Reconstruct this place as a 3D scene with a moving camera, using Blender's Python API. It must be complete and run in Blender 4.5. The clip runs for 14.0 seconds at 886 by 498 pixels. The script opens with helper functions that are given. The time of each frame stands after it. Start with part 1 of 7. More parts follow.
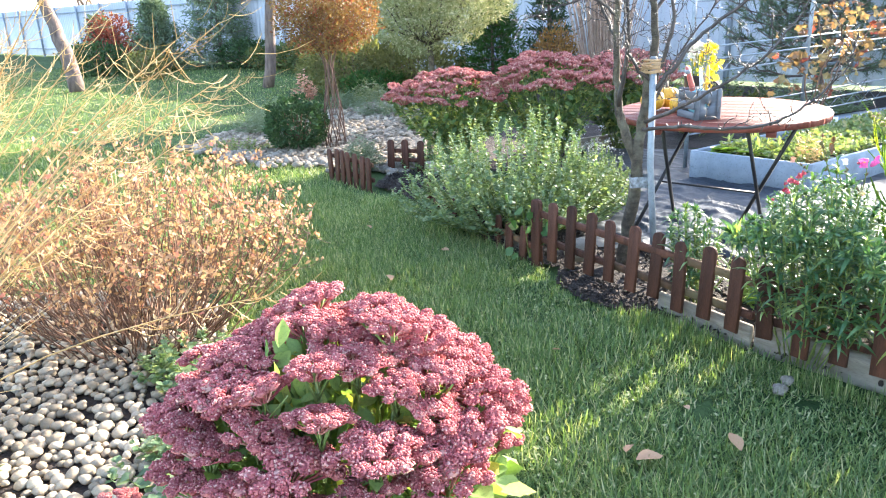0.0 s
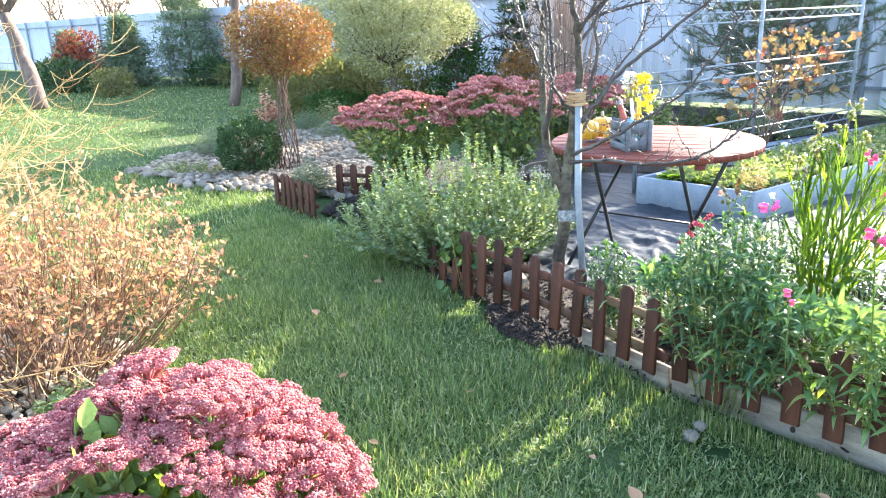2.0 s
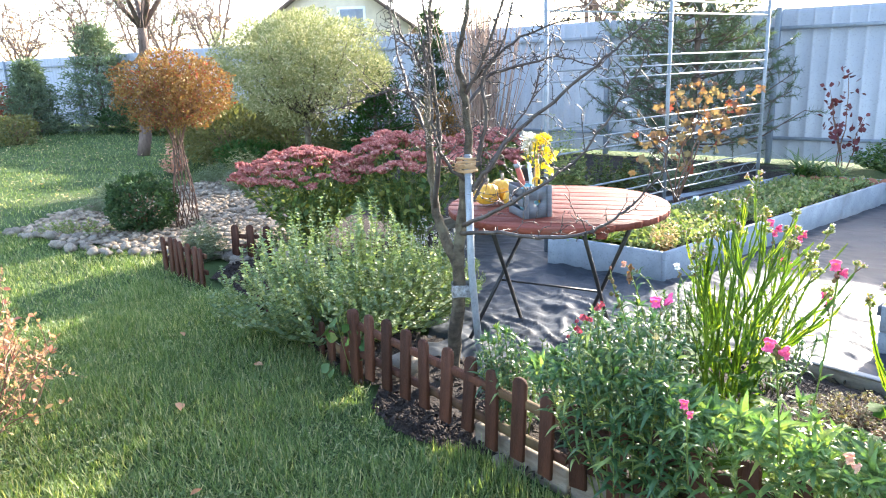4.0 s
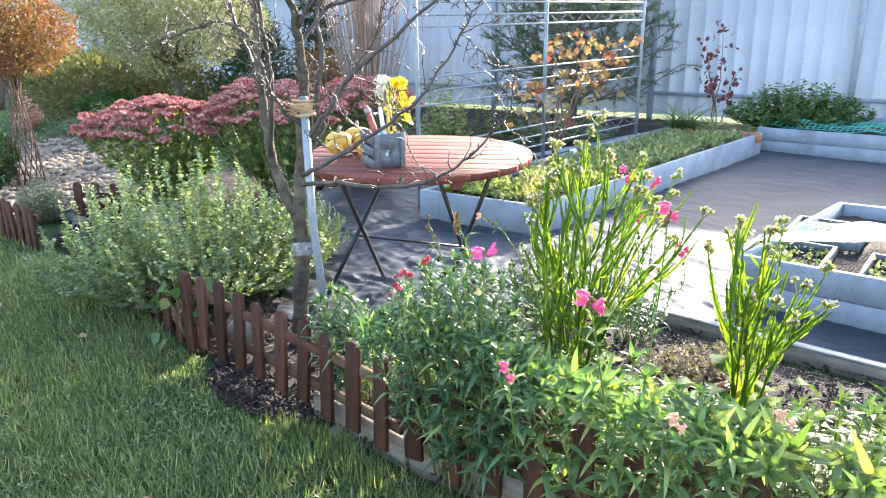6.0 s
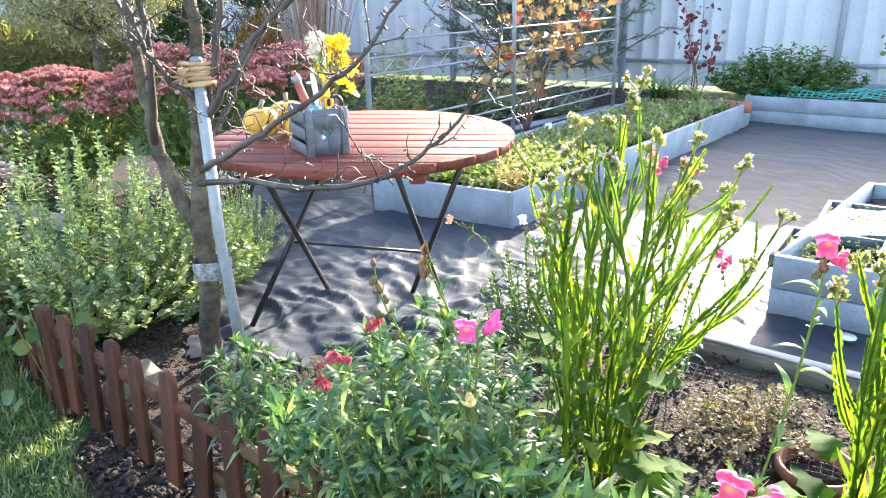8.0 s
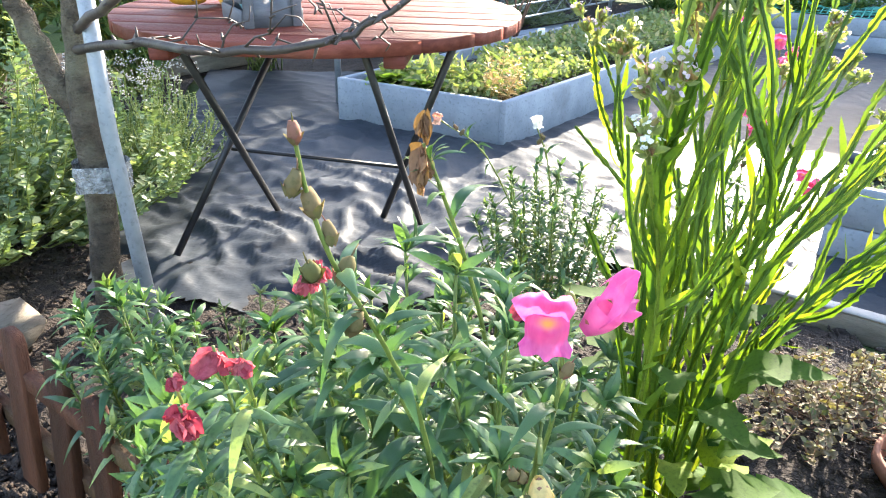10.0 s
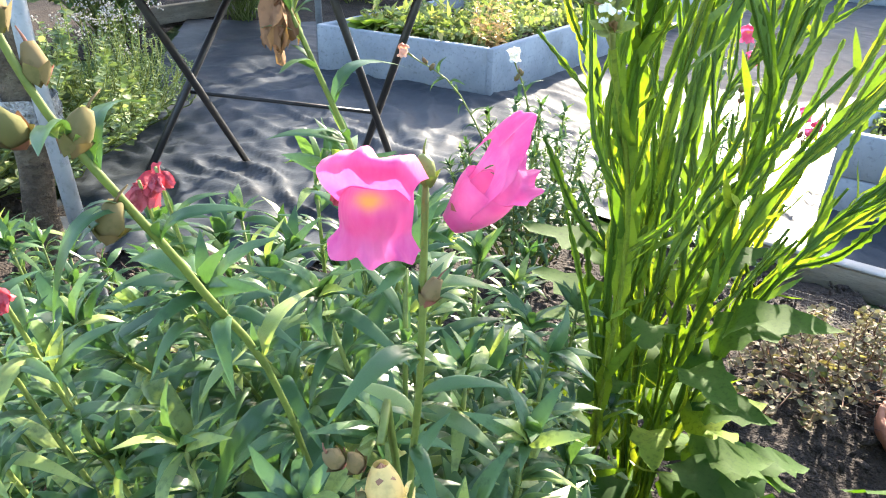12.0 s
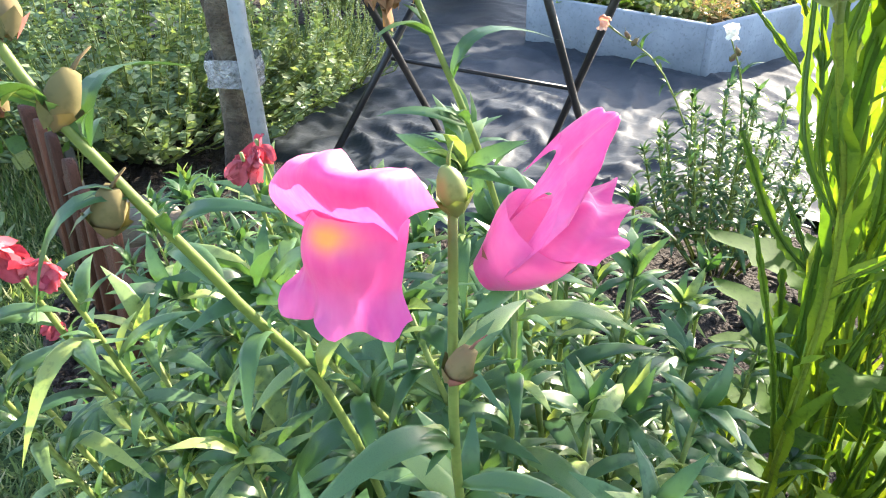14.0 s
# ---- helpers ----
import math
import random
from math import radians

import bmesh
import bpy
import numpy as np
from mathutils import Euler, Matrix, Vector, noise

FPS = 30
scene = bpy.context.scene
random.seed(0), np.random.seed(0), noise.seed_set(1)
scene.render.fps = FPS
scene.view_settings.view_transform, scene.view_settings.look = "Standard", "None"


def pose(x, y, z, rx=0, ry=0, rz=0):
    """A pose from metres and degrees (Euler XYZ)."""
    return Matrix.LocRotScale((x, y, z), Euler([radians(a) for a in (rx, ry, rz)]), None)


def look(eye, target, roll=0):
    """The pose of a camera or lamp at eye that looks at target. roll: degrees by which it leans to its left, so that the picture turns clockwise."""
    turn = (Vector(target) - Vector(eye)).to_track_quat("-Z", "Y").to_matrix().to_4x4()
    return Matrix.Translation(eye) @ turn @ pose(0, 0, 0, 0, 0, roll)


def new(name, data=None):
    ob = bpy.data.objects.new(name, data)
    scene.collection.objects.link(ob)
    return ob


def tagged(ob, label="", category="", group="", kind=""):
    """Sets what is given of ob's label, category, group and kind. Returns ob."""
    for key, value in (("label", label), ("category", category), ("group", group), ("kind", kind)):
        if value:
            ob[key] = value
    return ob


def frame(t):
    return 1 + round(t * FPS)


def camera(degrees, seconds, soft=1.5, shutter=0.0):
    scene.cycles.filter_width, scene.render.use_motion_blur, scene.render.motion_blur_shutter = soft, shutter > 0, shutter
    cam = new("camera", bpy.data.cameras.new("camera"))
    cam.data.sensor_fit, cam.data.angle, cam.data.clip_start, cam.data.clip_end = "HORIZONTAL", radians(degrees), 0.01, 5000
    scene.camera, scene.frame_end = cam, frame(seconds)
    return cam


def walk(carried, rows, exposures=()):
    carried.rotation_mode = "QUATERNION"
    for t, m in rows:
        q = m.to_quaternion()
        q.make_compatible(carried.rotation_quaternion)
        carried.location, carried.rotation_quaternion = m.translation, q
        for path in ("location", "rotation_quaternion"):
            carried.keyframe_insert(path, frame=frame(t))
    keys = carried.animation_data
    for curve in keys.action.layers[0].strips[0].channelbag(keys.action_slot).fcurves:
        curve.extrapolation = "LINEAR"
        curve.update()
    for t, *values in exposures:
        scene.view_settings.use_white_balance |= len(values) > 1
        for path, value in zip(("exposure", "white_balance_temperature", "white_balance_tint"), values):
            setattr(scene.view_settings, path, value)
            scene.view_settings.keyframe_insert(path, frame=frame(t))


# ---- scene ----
cam = camera(62.9, 14.0, soft=1.1)
PATH = [
    (0, (1.046, 0.303, 1.399), (0.627, 2.151, 0.757), -2.9),
    (0.5, (1.057, 0.307, 1.406), (0.631, 2.15, 0.757), -3.0),
    (1, (1.104, 0.332, 1.419), (0.682, 2.175, 0.769), -3.0),
    (1.5, (1.196, 0.397, 1.442), (0.796, 2.252, 0.81), -2.9),
    (2, (1.305, 0.47, 1.455), (0.933, 2.339, 0.848), -2.5),
    (2.2, (1.333, 0.493, 1.45), (0.965, 2.366, 0.853), -2.4),
    (4.3, (1.51, 0.912, 1.513), (1.356, 2.843, 1.013), -2.0),
    (4.5, (1.534, 0.921, 1.515), (1.408, 2.853, 1.014), -1.9),
    (5, (1.614, 0.944, 1.502), (1.559, 2.875, 0.984), -1.6),
    (5.5, (1.679, 0.991, 1.446), (1.698, 2.916, 0.905), -1.2),
    (6, (1.722, 1.132, 1.401), (1.784, 3.034, 0.786), -1.0),
    (6.5, (1.717, 1.359, 1.409), (1.799, 3.249, 0.761), -1.3),
    (7, (1.742, 1.544, 1.381), (1.875, 3.425, 0.714), -1.5),
    (7.2, (1.767, 1.618, 1.361), (1.914, 3.498, 0.694), -1.4),
    (9.3, (1.723, 2.366, 1.121), (1.922, 4.191, 0.328), -0.5),
    (9.5, (1.731, 2.41, 1.094), (1.947, 4.222, 0.275), 0.2),
    (10, (1.767, 2.48, 1.041), (2.017, 4.263, 0.17), 1.3),
    (10.5, (1.798, 2.507, 0.999), (2.089, 4.271, 0.102), 2.0),
    (11, (1.819, 2.535, 0.958), (2.133, 4.285, 0.041), 2.2),
    (11.5, (1.844, 2.557, 0.944), (2.156, 4.3, 0.014), 2.3),
    (12, (1.851, 2.584, 0.945), (2.099, 4.323, -0.012), 1.5),
    (12.5, (1.854, 2.613, 0.949), (2.011, 4.346, -0.036), 0.9),
    (13, (1.855, 2.631, 0.93), (1.839, 4.352, -0.088), 0.5),
    (13.5, (1.873, 2.646, 0.919), (1.7, 4.359, -0.098), 0.2),
    (14, (1.892, 2.658, 0.924), (1.61, 4.356, -0.096), -1.0),
]
walk(cam, [(t, look(eye, target, roll)) for t, eye, target, roll in PATH], [(0, 3.12, 6500, 12), (2, 3.2, 6450, 12), (4.4, 2.82, 6550, 14), (5.5, 2.80, 6550, 14), (6.5, 3.06, 6750, 13), (9.5, 2.95, 6850, 13), (11, 2.86, 6900, 12), (14, 2.84, 6900, 12)])

# ---- world and sun ----
SUN_AZ, SUN_EL = 36.0, 20.0
world = bpy.data.worlds.new("sky")
scene.world = world
world.use_nodes = True
_nt = world.node_tree
_sky = _nt.nodes.new("ShaderNodeTexSky")
_sky.sky_type, _sky.sun_disc = "NISHITA", False
_sky.sun_elevation, _sky.sun_rotation = radians(SUN_EL), radians(SUN_AZ)
_sky.dust_density, _sky.air_density = 1.2, 0.9
_nt.links.new(_sky.outputs[0], _nt.nodes["Background"].inputs[0])
_nt.nodes["Background"].inputs[1].default_value = 0.15
sun = new("sun", bpy.data.lights.new("sun", "SUN"))
sun.data.energy, sun.data.angle, sun.data.color = 3.7, radians(0.7), (1.0, 0.93, 0.80)
_sd = Vector((math.sin(radians(SUN_AZ)) * math.cos(radians(SUN_EL)), math.cos(radians(SUN_AZ)) * math.cos(radians(SUN_EL)), math.sin(radians(SUN_EL))))
sun.matrix_world = look(_sd * 30, (0, 0, 0))


# ---- materials ----
def _mix(nt, a, b, fac):
    n = nt.nodes.new("ShaderNodeMix")
    n.data_type = "RGBA"
    for i, v in ((6, a), (7, b)):
        if isinstance(v, tuple):
            n.inputs[i].default_value = (*v, 1)
        else:
            nt.links.new(v, n.inputs[i])
    if isinstance(fac, float):
        n.inputs[0].default_value = fac
    else:
        nt.links.new(fac, n.inputs[0])
    return n.outputs[2]


def _noise(nt, scale, detail=4.0, rough=0.6, stretch=(1, 1, 1), coords="Object"):
    tc = nt.nodes.new("ShaderNodeTexCoord")
    mp = nt.nodes.new("ShaderNodeMapping")
    mp.inputs["Scale"].default_value = stretch
    nt.links.new(tc.outputs[coords], mp.inputs[0])
    n = nt.nodes.new("ShaderNodeTexNoise")
    n.inputs["Scale"].default_value, n.inputs["Detail"].default_value, n.inputs["Roughness"].default_value = scale, detail, rough
    nt.links.new(mp.outputs[0], n.inputs["Vector"])
    return n.outputs[0]


def _ramp(nt, fac, lo, hi):
    r = nt.nodes.new("ShaderNodeMapRange")
    r.inputs[1].default_value, r.inputs[2].default_value = lo, hi
    nt.links.new(fac, r.inputs[0])
    return r.outputs[0]


def material(name, dark, light, rough=0.7, scale=20.0, fine=120.0, bump=0.3, metal=0.0, stretch=(1, 1, 1), stain=None, stain_at=(0.55, 0.75), per="object", vary=0.25, spec=0.5, dist=0.01):
    """A surface with grain at two scales, a bump and a slight change from piece to piece."""
    m = bpy.data.materials.new(name)
    m.use_nodes = True
    nt = m.node_tree
    b = nt.nodes["Principled BSDF"]
    big = _noise(nt, scale, 5, 0.6, stretch)
    small = _noise(nt, fine, 3, 0.6, stretch)
    col = _mix(nt, dark, light, _ramp(nt, big, 0.3, 0.7))
    col = _mix(nt, col, tuple(c * 0.6 for c in dark), _ramp(nt, small, 0.55, 0.85))
    if stain:
        col = _mix(nt, col, stain, _ramp(nt, _noise(nt, scale * 0.3, 4, 0.65), *stain_at))
    if per == "object":
        rnd = nt.nodes.new("ShaderNodeObjectInfo").outputs["Random"]
    else:
        rnd = nt.nodes.new("ShaderNodeNewGeometry").outputs["Random Per Island"]
    hs = nt.nodes.new("ShaderNodeHueSaturation")
    mr = nt.nodes.new("ShaderNodeMapRange")
    mr.inputs[3].default_value, mr.inputs[4].default_value = 1 - vary, 1 + vary
    nt.links.new(rnd, mr.inputs[0])
    nt.links.new(mr.outputs[0], hs.inputs["Value"])
    nt.links.new(col, hs.inputs["Color"])
    nt.links.new(hs.outputs[0], b.inputs["Base Color"])
    b.inputs["Roughness"].default_value, b.inputs["Metallic"].default_value = rough, metal
    b.inputs["Specular IOR Level"].default_value = spec
    bp = nt.nodes.new("ShaderNodeBump")
    bp.inputs["Strength"].default_value, bp.inputs["Distance"].default_value = bump, dist
    nt.links.new(small, bp.inputs["Height"])
    nt.links.new(bp.outputs[0], b.inputs["Normal"])
    return m


def leafy(name, a, b, c=None, gloss=0.45, through_light=0.45, spec=0.4, glow=(1.25, 1.35, 0.5)):
    """Leaves or petals: colour changes from leaf to leaf, and light comes through them."""
    m = bpy.data.materials.new(name)
    m.use_nodes = True
    nt = m.node_tree
    p = nt.nodes["Principled BSDF"]
    rnd = nt.nodes.new("ShaderNodeNewGeometry").outputs["Random Per Island"]
    obr = nt.nodes.new("ShaderNodeObjectInfo").outputs["Random"]
    add = nt.nodes.new("ShaderNodeMath")
    add.operation = "ADD"
    nt.links.new(rnd, add.inputs[0])
    nt.links.new(obr, add.inputs[1])
    fr = nt.nodes.new("ShaderNodeMath")
    fr.operation = "FRACT"
    nt.links.new(add.outputs[0], fr.inputs[0])
    col = _mix(nt, a, b, fr.outputs[0])
    if c:
        col = _mix(nt, col, c, _ramp(nt, fr.outputs[0], 0.8, 0.95))
    nz = _noise(nt, 190, 3)
    col = _mix(nt, col, tuple(x * 0.6 for x in a), _ramp(nt, nz, 0.5, 0.9))
    nt.links.new(col, p.inputs["Base Color"])
    p.inputs["Roughness"].default_value, p.inputs["Specular IOR Level"].default_value = gloss, spec
    t = nt.nodes.new("ShaderNodeBsdfTranslucent")
    tint = nt.nodes.new("ShaderNodeMix")
    tint.data_type, tint.blend_type = "RGBA", "MULTIPLY"
    tint.inputs[0].default_value = 1.0
    nt.links.new(col, tint.inputs[6])
    tint.inputs[7].default_value = (*glow, 1)
    nt.links.new(tint.outputs[2], t.inputs[0])
    ms = nt.nodes.new("ShaderNodeMixShader")
    ms.inputs[0].default_value = through_light
    nt.links.new(p.outputs[0], ms.inputs[1])
    nt.links.new(t.outputs[0], ms.inputs[2])
    nt.links.new(ms.outputs[0], nt.nodes["Material Output"].inputs[0])
    return m


M_LAWN = material("lawn_earth", (0.03, 0.055, 0.018), (0.085, 0.125, 0.045), 0.95, 1.3, 45, 0.8, stain=(0.12, 0.125, 0.065), stain_at=(0.55, 0.8), vary=0.0, spec=0.1, dist=0.02)
M_GRASS = leafy("grass_blades", (0.065, 0.125, 0.035), (0.28, 0.355, 0.14), (0.50, 0.47, 0.28), 0.45, 0.40, 0.35, (1.25, 1.3, 0.5))
M_SOIL = material("soil", (0.014, 0.009, 0.007), (0.058, 0.040, 0.029), 0.95, 18, 90, 1.0, per="island", dist=0.02)
M_FABRIC = material("weed_fabric", (0.025, 0.031, 0.039), (0.048, 0.057, 0.068), 0.5, 2.2, 60, 0.12, stretch=(1, 2.0, 1), stain=(0.08, 0.087, 0.095), stain_at=(0.52, 0.82), vary=0.0, spec=0.2, dist=0.006)
M_GREY = material("grey_paint", (0.19, 0.22, 0.255), (0.30, 0.335, 0.375), 0.6, 6, 70, 0.3, stretch=(1, 1, 1), stain=(0.14, 0.14, 0.135), stain_at=(0.58, 0.8), vary=0.1, spec=0.3, dist=0.004)
M_BROWN = material("brown_stain", (0.04, 0.017, 0.011), (0.105, 0.042, 0.025), 0.75, 5, 60, 0.6, stretch=(6, 6, 0.8), stain=(0.15, 0.115, 0.055), stain_at=(0.52, 0.78), vary=0.38, spec=0.2, dist=0.005)
M_WEATHER = material("weathered_wood", (0.155, 0.13, 0.10), (0.32, 0.28, 0.225), 0.85, 5, 60, 0.5, stretch=(1, 1, 5), stain=(0.11, 0.095, 0.075), vary=0.15, spec=0.25, dist=0.004)
M_TABLE = material("table_wood", (0.125, 0.034, 0.024), (0.235, 0.072, 0.052), 0.55, 7, 90, 0.5, stretch=(0.7, 9, 9), stain=(0.16, 0.075, 0.055), stain_at=(0.5, 0.8), vary=0.24, spec=0.12, dist=0.003)
M_BLACK = material("black_iron", (0.008, 0.008, 0.01), (0.02, 0.02, 0.023), 0.45, 30, 150, 0.15, vary=0.0, dist=0.001)
M_ZINC = material("galvanised_tube", (0.20, 0.225, 0.25), (0.33, 0.355, 0.38), 0.5, 14, 90, 0.15, metal=0.25, stain=(0.16, 0.17, 0.175), vary=0.1, spec=0.35, dist=0.001)
M_PANEL = material("fence_sheet", (0.37, 0.38, 0.40), (0.45, 0.46, 0.48), 0.5, 1.2, 40, 0.05, stain=(0.32, 0.335, 0.35), vary=0.05, dist=0.002)
M_RAIL = material("fence_rail", (0.18, 0.21, 0.25), (0.27, 0.30, 0.34), 0.5, 3, 50, 0.1, vary=0.05, dist=0.002)
M_BARK = material("young_bark", (0.04, 0.03, 0.023), (0.15, 0.12, 0.085), 0.8, 16, 80, 1.0, stretch=(1.6, 1.6, 2.2), stain=(0.23, 0.21, 0.14), stain_at=(0.5, 0.72), vary=0.1, spec=0.25, dist=0.01)
M_BRANCH = material("dark_young_branch", (0.028, 0.02, 0.018), (0.085, 0.064, 0.055), 0.55, 14, 90, 0.6, stain=(0.17, 0.15, 0.125), stain_at=(0.58, 0.8), vary=0.15, dist=0.003)
M_BARKOLD = material("old_bark", (0.09, 0.06, 0.05), (0.24, 0.17, 0.14), 0.9, 7, 40, 1.0, stretch=(2, 2, 0.5), vary=0.1, dist=0.02)
M_TWIG = material("red_brown_twigs", (0.10, 0.052, 0.034), (0.26, 0.15, 0.10), 0.75, 9, 80, 0.2, per="island", vary=0.4, spec=0.25)
M_WITHE = material("tan_withes", (0.24, 0.14, 0.10), (0.42, 0.30, 0.23), 0.7, 9, 80, 0.2, per="island", vary=0.35)
M_PEBBLE = material("pebbles", (0.21, 0.165, 0.11), (0.46, 0.385, 0.285), 0.85, 16, 90, 0.4, stain=(0.36, 0.27, 0.17), stain_at=(0.5, 0.7), per="object", vary=0.42, spec=0.2, dist=0.003)
M_PEBBLES = material("pebbles_loose", (0.21, 0.165, 0.11), (0.46, 0.385, 0.285), 0.85, 16, 90, 0.4, stain=(0.36, 0.27, 0.17), stain_at=(0.5, 0.7), per="island", vary=0.42, spec=0.2, dist=0.003)
M_GRAVEL = material("gravel", (0.22, 0.17, 0.12), (0.42, 0.35, 0.27), 0.9, 12, 60, 0.9, per="island", vary=0.4, spec=0.2, dist=0.015)
M_STONE = material("field_stone", (0.16, 0.135, 0.105), (0.36, 0.31, 0.25), 0.88, 8, 50, 0.6, vary=0.3, spec=0.2, dist=0.01)
M_CRATE = material("grey_crate", (0.075, 0.085, 0.10), (0.14, 0.15, 0.17), 0.6, 10, 90, 0.3, stretch=(1, 1, 5), vary=0.1, dist=0.002)
M_TERRA = material("terracotta", (0.22, 0.08, 0.045), (0.36, 0.15, 0.09), 0.8, 12, 80, 0.3, vary=0.15, dist=0.003)
M_SQUASH = material("yellow_squash", (0.55, 0.26, 0.02), (0.78, 0.48, 0.06), 0.4, 12, 70, 0.1, stain=(0.25, 0.26, 0.05), stain_at=(0.62, 0.75), vary=0.1, dist=0.002)
M_TAPE = material("clear_tape", (0.13, 0.125, 0.115), (0.42, 0.43, 0.44), 0.12, 38, 120, 1.0, vary=0.0, spec=0.9, dist=0.012)
M_RAFFIA = material("raffia", (0.38, 0.21, 0.10), (0.62, 0.42, 0.24), 0.8, 30, 120, 0.6, stretch=(1, 1, 6), vary=0.1, dist=0.003)
M_WHITE = material("white_plastic", (0.7, 0.7, 0.68), (0.82, 0.82, 0.8), 0.5, 10, 80, 0.1, vary=0.03, dist=0.001)
M_NET = material("green_net", (0.03, 0.30, 0.24), (0.06, 0.42, 0.34), 0.5, 20, 80, 0.1, vary=0.0)
M_WIRE = material("wire_netting", (0.03, 0.03, 0.033), (0.07, 0.07, 0.07), 0.7, 20, 80, 0.1, vary=0.0, spec=0.2)
M_DRYLEAF = leafy("dry_leaf", (0.34, 0.17, 0.08), (0.58, 0.36, 0.22), None, 0.7, 0.25, 0.2, (1.2, 1.0, 0.8))
M_CAP = material("worn_capping", (0.30, 0.285, 0.26), (0.46, 0.44, 0.41), 0.7, 6, 60, 0.4, stain=(0.2, 0.17, 0.13), vary=0.1, dist=0.004)
M_HOUSE = material("house_wall", (0.55, 0.48, 0.38), (0.65, 0.58, 0.47), 0.9, 2, 30, 0.2, vary=0.0)
M_ROOF = material("house_roof", (0.10, 0.07, 0.06), (0.2, 0.14, 0.12), 0.8, 3, 30, 0.4, vary=0.0)

L_SNAP = leafy("snapdragon_leaf", (0.036, 0.097, 0.038), (0.125, 0.22, 0.085), (0.30, 0.37, 0.12), 0.33, 0.33, 0.52, (1.25, 1.3, 0.5))
L_STAT = leafy("statice_leaf", (0.06, 0.135, 0.02), (0.14, 0.235, 0.035), (0.25, 0.32, 0.05), 0.42, 0.40, 0.4, (1.8, 1.6, 0.35))
L_STEM = leafy("green_stem", (0.15, 0.20, 0.05), (0.24, 0.29, 0.09), None, 0.5, 0.25, 0.4)
L_MINT = leafy("sage_green_leaf", (0.105, 0.17, 0.09), (0.25, 0.325, 0.175), (0.38, 0.42, 0.25), 0.48, 0.38, 0.35, (1.3, 1.35, 0.55))
L_SEDUM = leafy("sedum_leaf", (0.15, 0.24, 0.07), (0.30, 0.39, 0.13), (0.52, 0.47, 0.10), 0.5, 0.36, 0.35)
L_SEDUMF = leafy("sedum_floret", (0.36, 0.085, 0.098), (0.60, 0.225, 0.205), (0.74, 0.44, 0.37), 0.85, 0.15, 0.12, (1.2, 0.9, 0.9))
L_SPIREA = leafy("spirea_leaf", (0.36, 0.19, 0.10), (0.58, 0.43, 0.25), (0.50, 0.20, 0.15), 0.6, 0.38, 0.3, (1.2, 1.1, 0.8))
L_STRAW = leafy("straw", (0.42, 0.27, 0.10), (0.72, 0.56, 0.30), None, 0.6, 0.3, 0.3, (1.1, 1.0, 0.8))
L_ORANGE = leafy("orange_leaf", (0.15, 0.075, 0.03), (0.30, 0.21, 0.07), (0.28, 0.07, 0.045), 0.6, 0.3, 0.25, (1.2, 1.05, 0.7))
L_WILLOW = leafy("variegated_leaf", (0.20, 0.225, 0.09), (0.44, 0.44, 0.26), (0.62, 0.58, 0.40), 0.6, 0.35, 0.3, (1.1, 1.1, 0.8))
L_DARK = leafy("dark_evergreen", (0.026, 0.055, 0.022), (0.07, 0.125, 0.048), None, 0.6, 0.2, 0.3)
L_THUJA = leafy("thuja_green", (0.03, 0.085, 0.02), (0.07, 0.15, 0.035), None, 0.6, 0.25, 0.3)
L_GOLD = leafy("golden_juniper", (0.115, 0.115, 0.045), (0.225, 0.21, 0.095), None, 0.6, 0.3, 0.3)
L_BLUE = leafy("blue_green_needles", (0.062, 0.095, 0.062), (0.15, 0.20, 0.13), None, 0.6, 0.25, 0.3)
# far conifers: airy brightness put into the needle colour, offsetting their backlit darkness
L_PINELIT = leafy("brightened_far_needles", (0.12, 0.17, 0.12), (0.24, 0.30, 0.21), None, 0.6, 0.25, 0.3)
L_LAV = leafy("lavender_leaf", (0.17, 0.21, 0.14), (0.32, 0.36, 0.27), None, 0.7, 0.25, 0.2)
L_STRAWB = leafy("ground_cover", (0.15, 0.195, 0.085), (0.30, 0.345, 0.17), (0.45, 0.38, 0.22), 0.6, 0.36, 0.25)
L_LETTUCE = leafy("lettuce", (0.17, 0.27, 0.05), (0.29, 0.38, 0.10), None, 0.5, 0.4, 0.4)
L_PEONY = leafy("deep_green_leaf", (0.04, 0.10, 0.025), (0.09, 0.17, 0.045), (0.16, 0.19, 0.05), 0.45, 0.3, 0.4)
L_PURPLE = leafy("purple_leaf", (0.10, 0.018, 0.03), (0.20, 0.05, 0.055), None, 0.5, 0.3, 0.4)
L_VINE = leafy("vine_leaf", (0.22, 0.11, 0.065), (0.40, 0.33, 0.15), (0.32, 0.085, 0.06), 0.65, 0.33, 0.25, (1.2, 1.05, 0.7))
L_YELLOW = leafy("yellow_petal", (0.84, 0.64, 0.03), (0.90, 0.78, 0.10), None, 0.5, 0.3, 0.3, (1.0, 1.0, 0.6))
L_WHITEP = leafy("white_petal", (0.78, 0.77, 0.68), (0.88, 0.87, 0.82), None, 0.5, 0.35, 0.3, (1, 1, 0.95))
L_PALEBLOOM = leafy("greyish_white_bloom", (0.46, 0.44, 0.40), (0.66, 0.64, 0.60), None, 0.6, 0.3, 0.2, (1, 1, 1))
L_RED = leafy("red_petal", (0.36, 0.05, 0.08), (0.56, 0.16, 0.19), None, 0.7, 0.35, 0.15, (1.3, 0.8, 0.8))
L_CREAM = leafy("cream_petal", (0.66, 0.52, 0.22), (0.80, 0.70, 0.42), None, 0.6, 0.35, 0.2, (1, 1, 0.8))
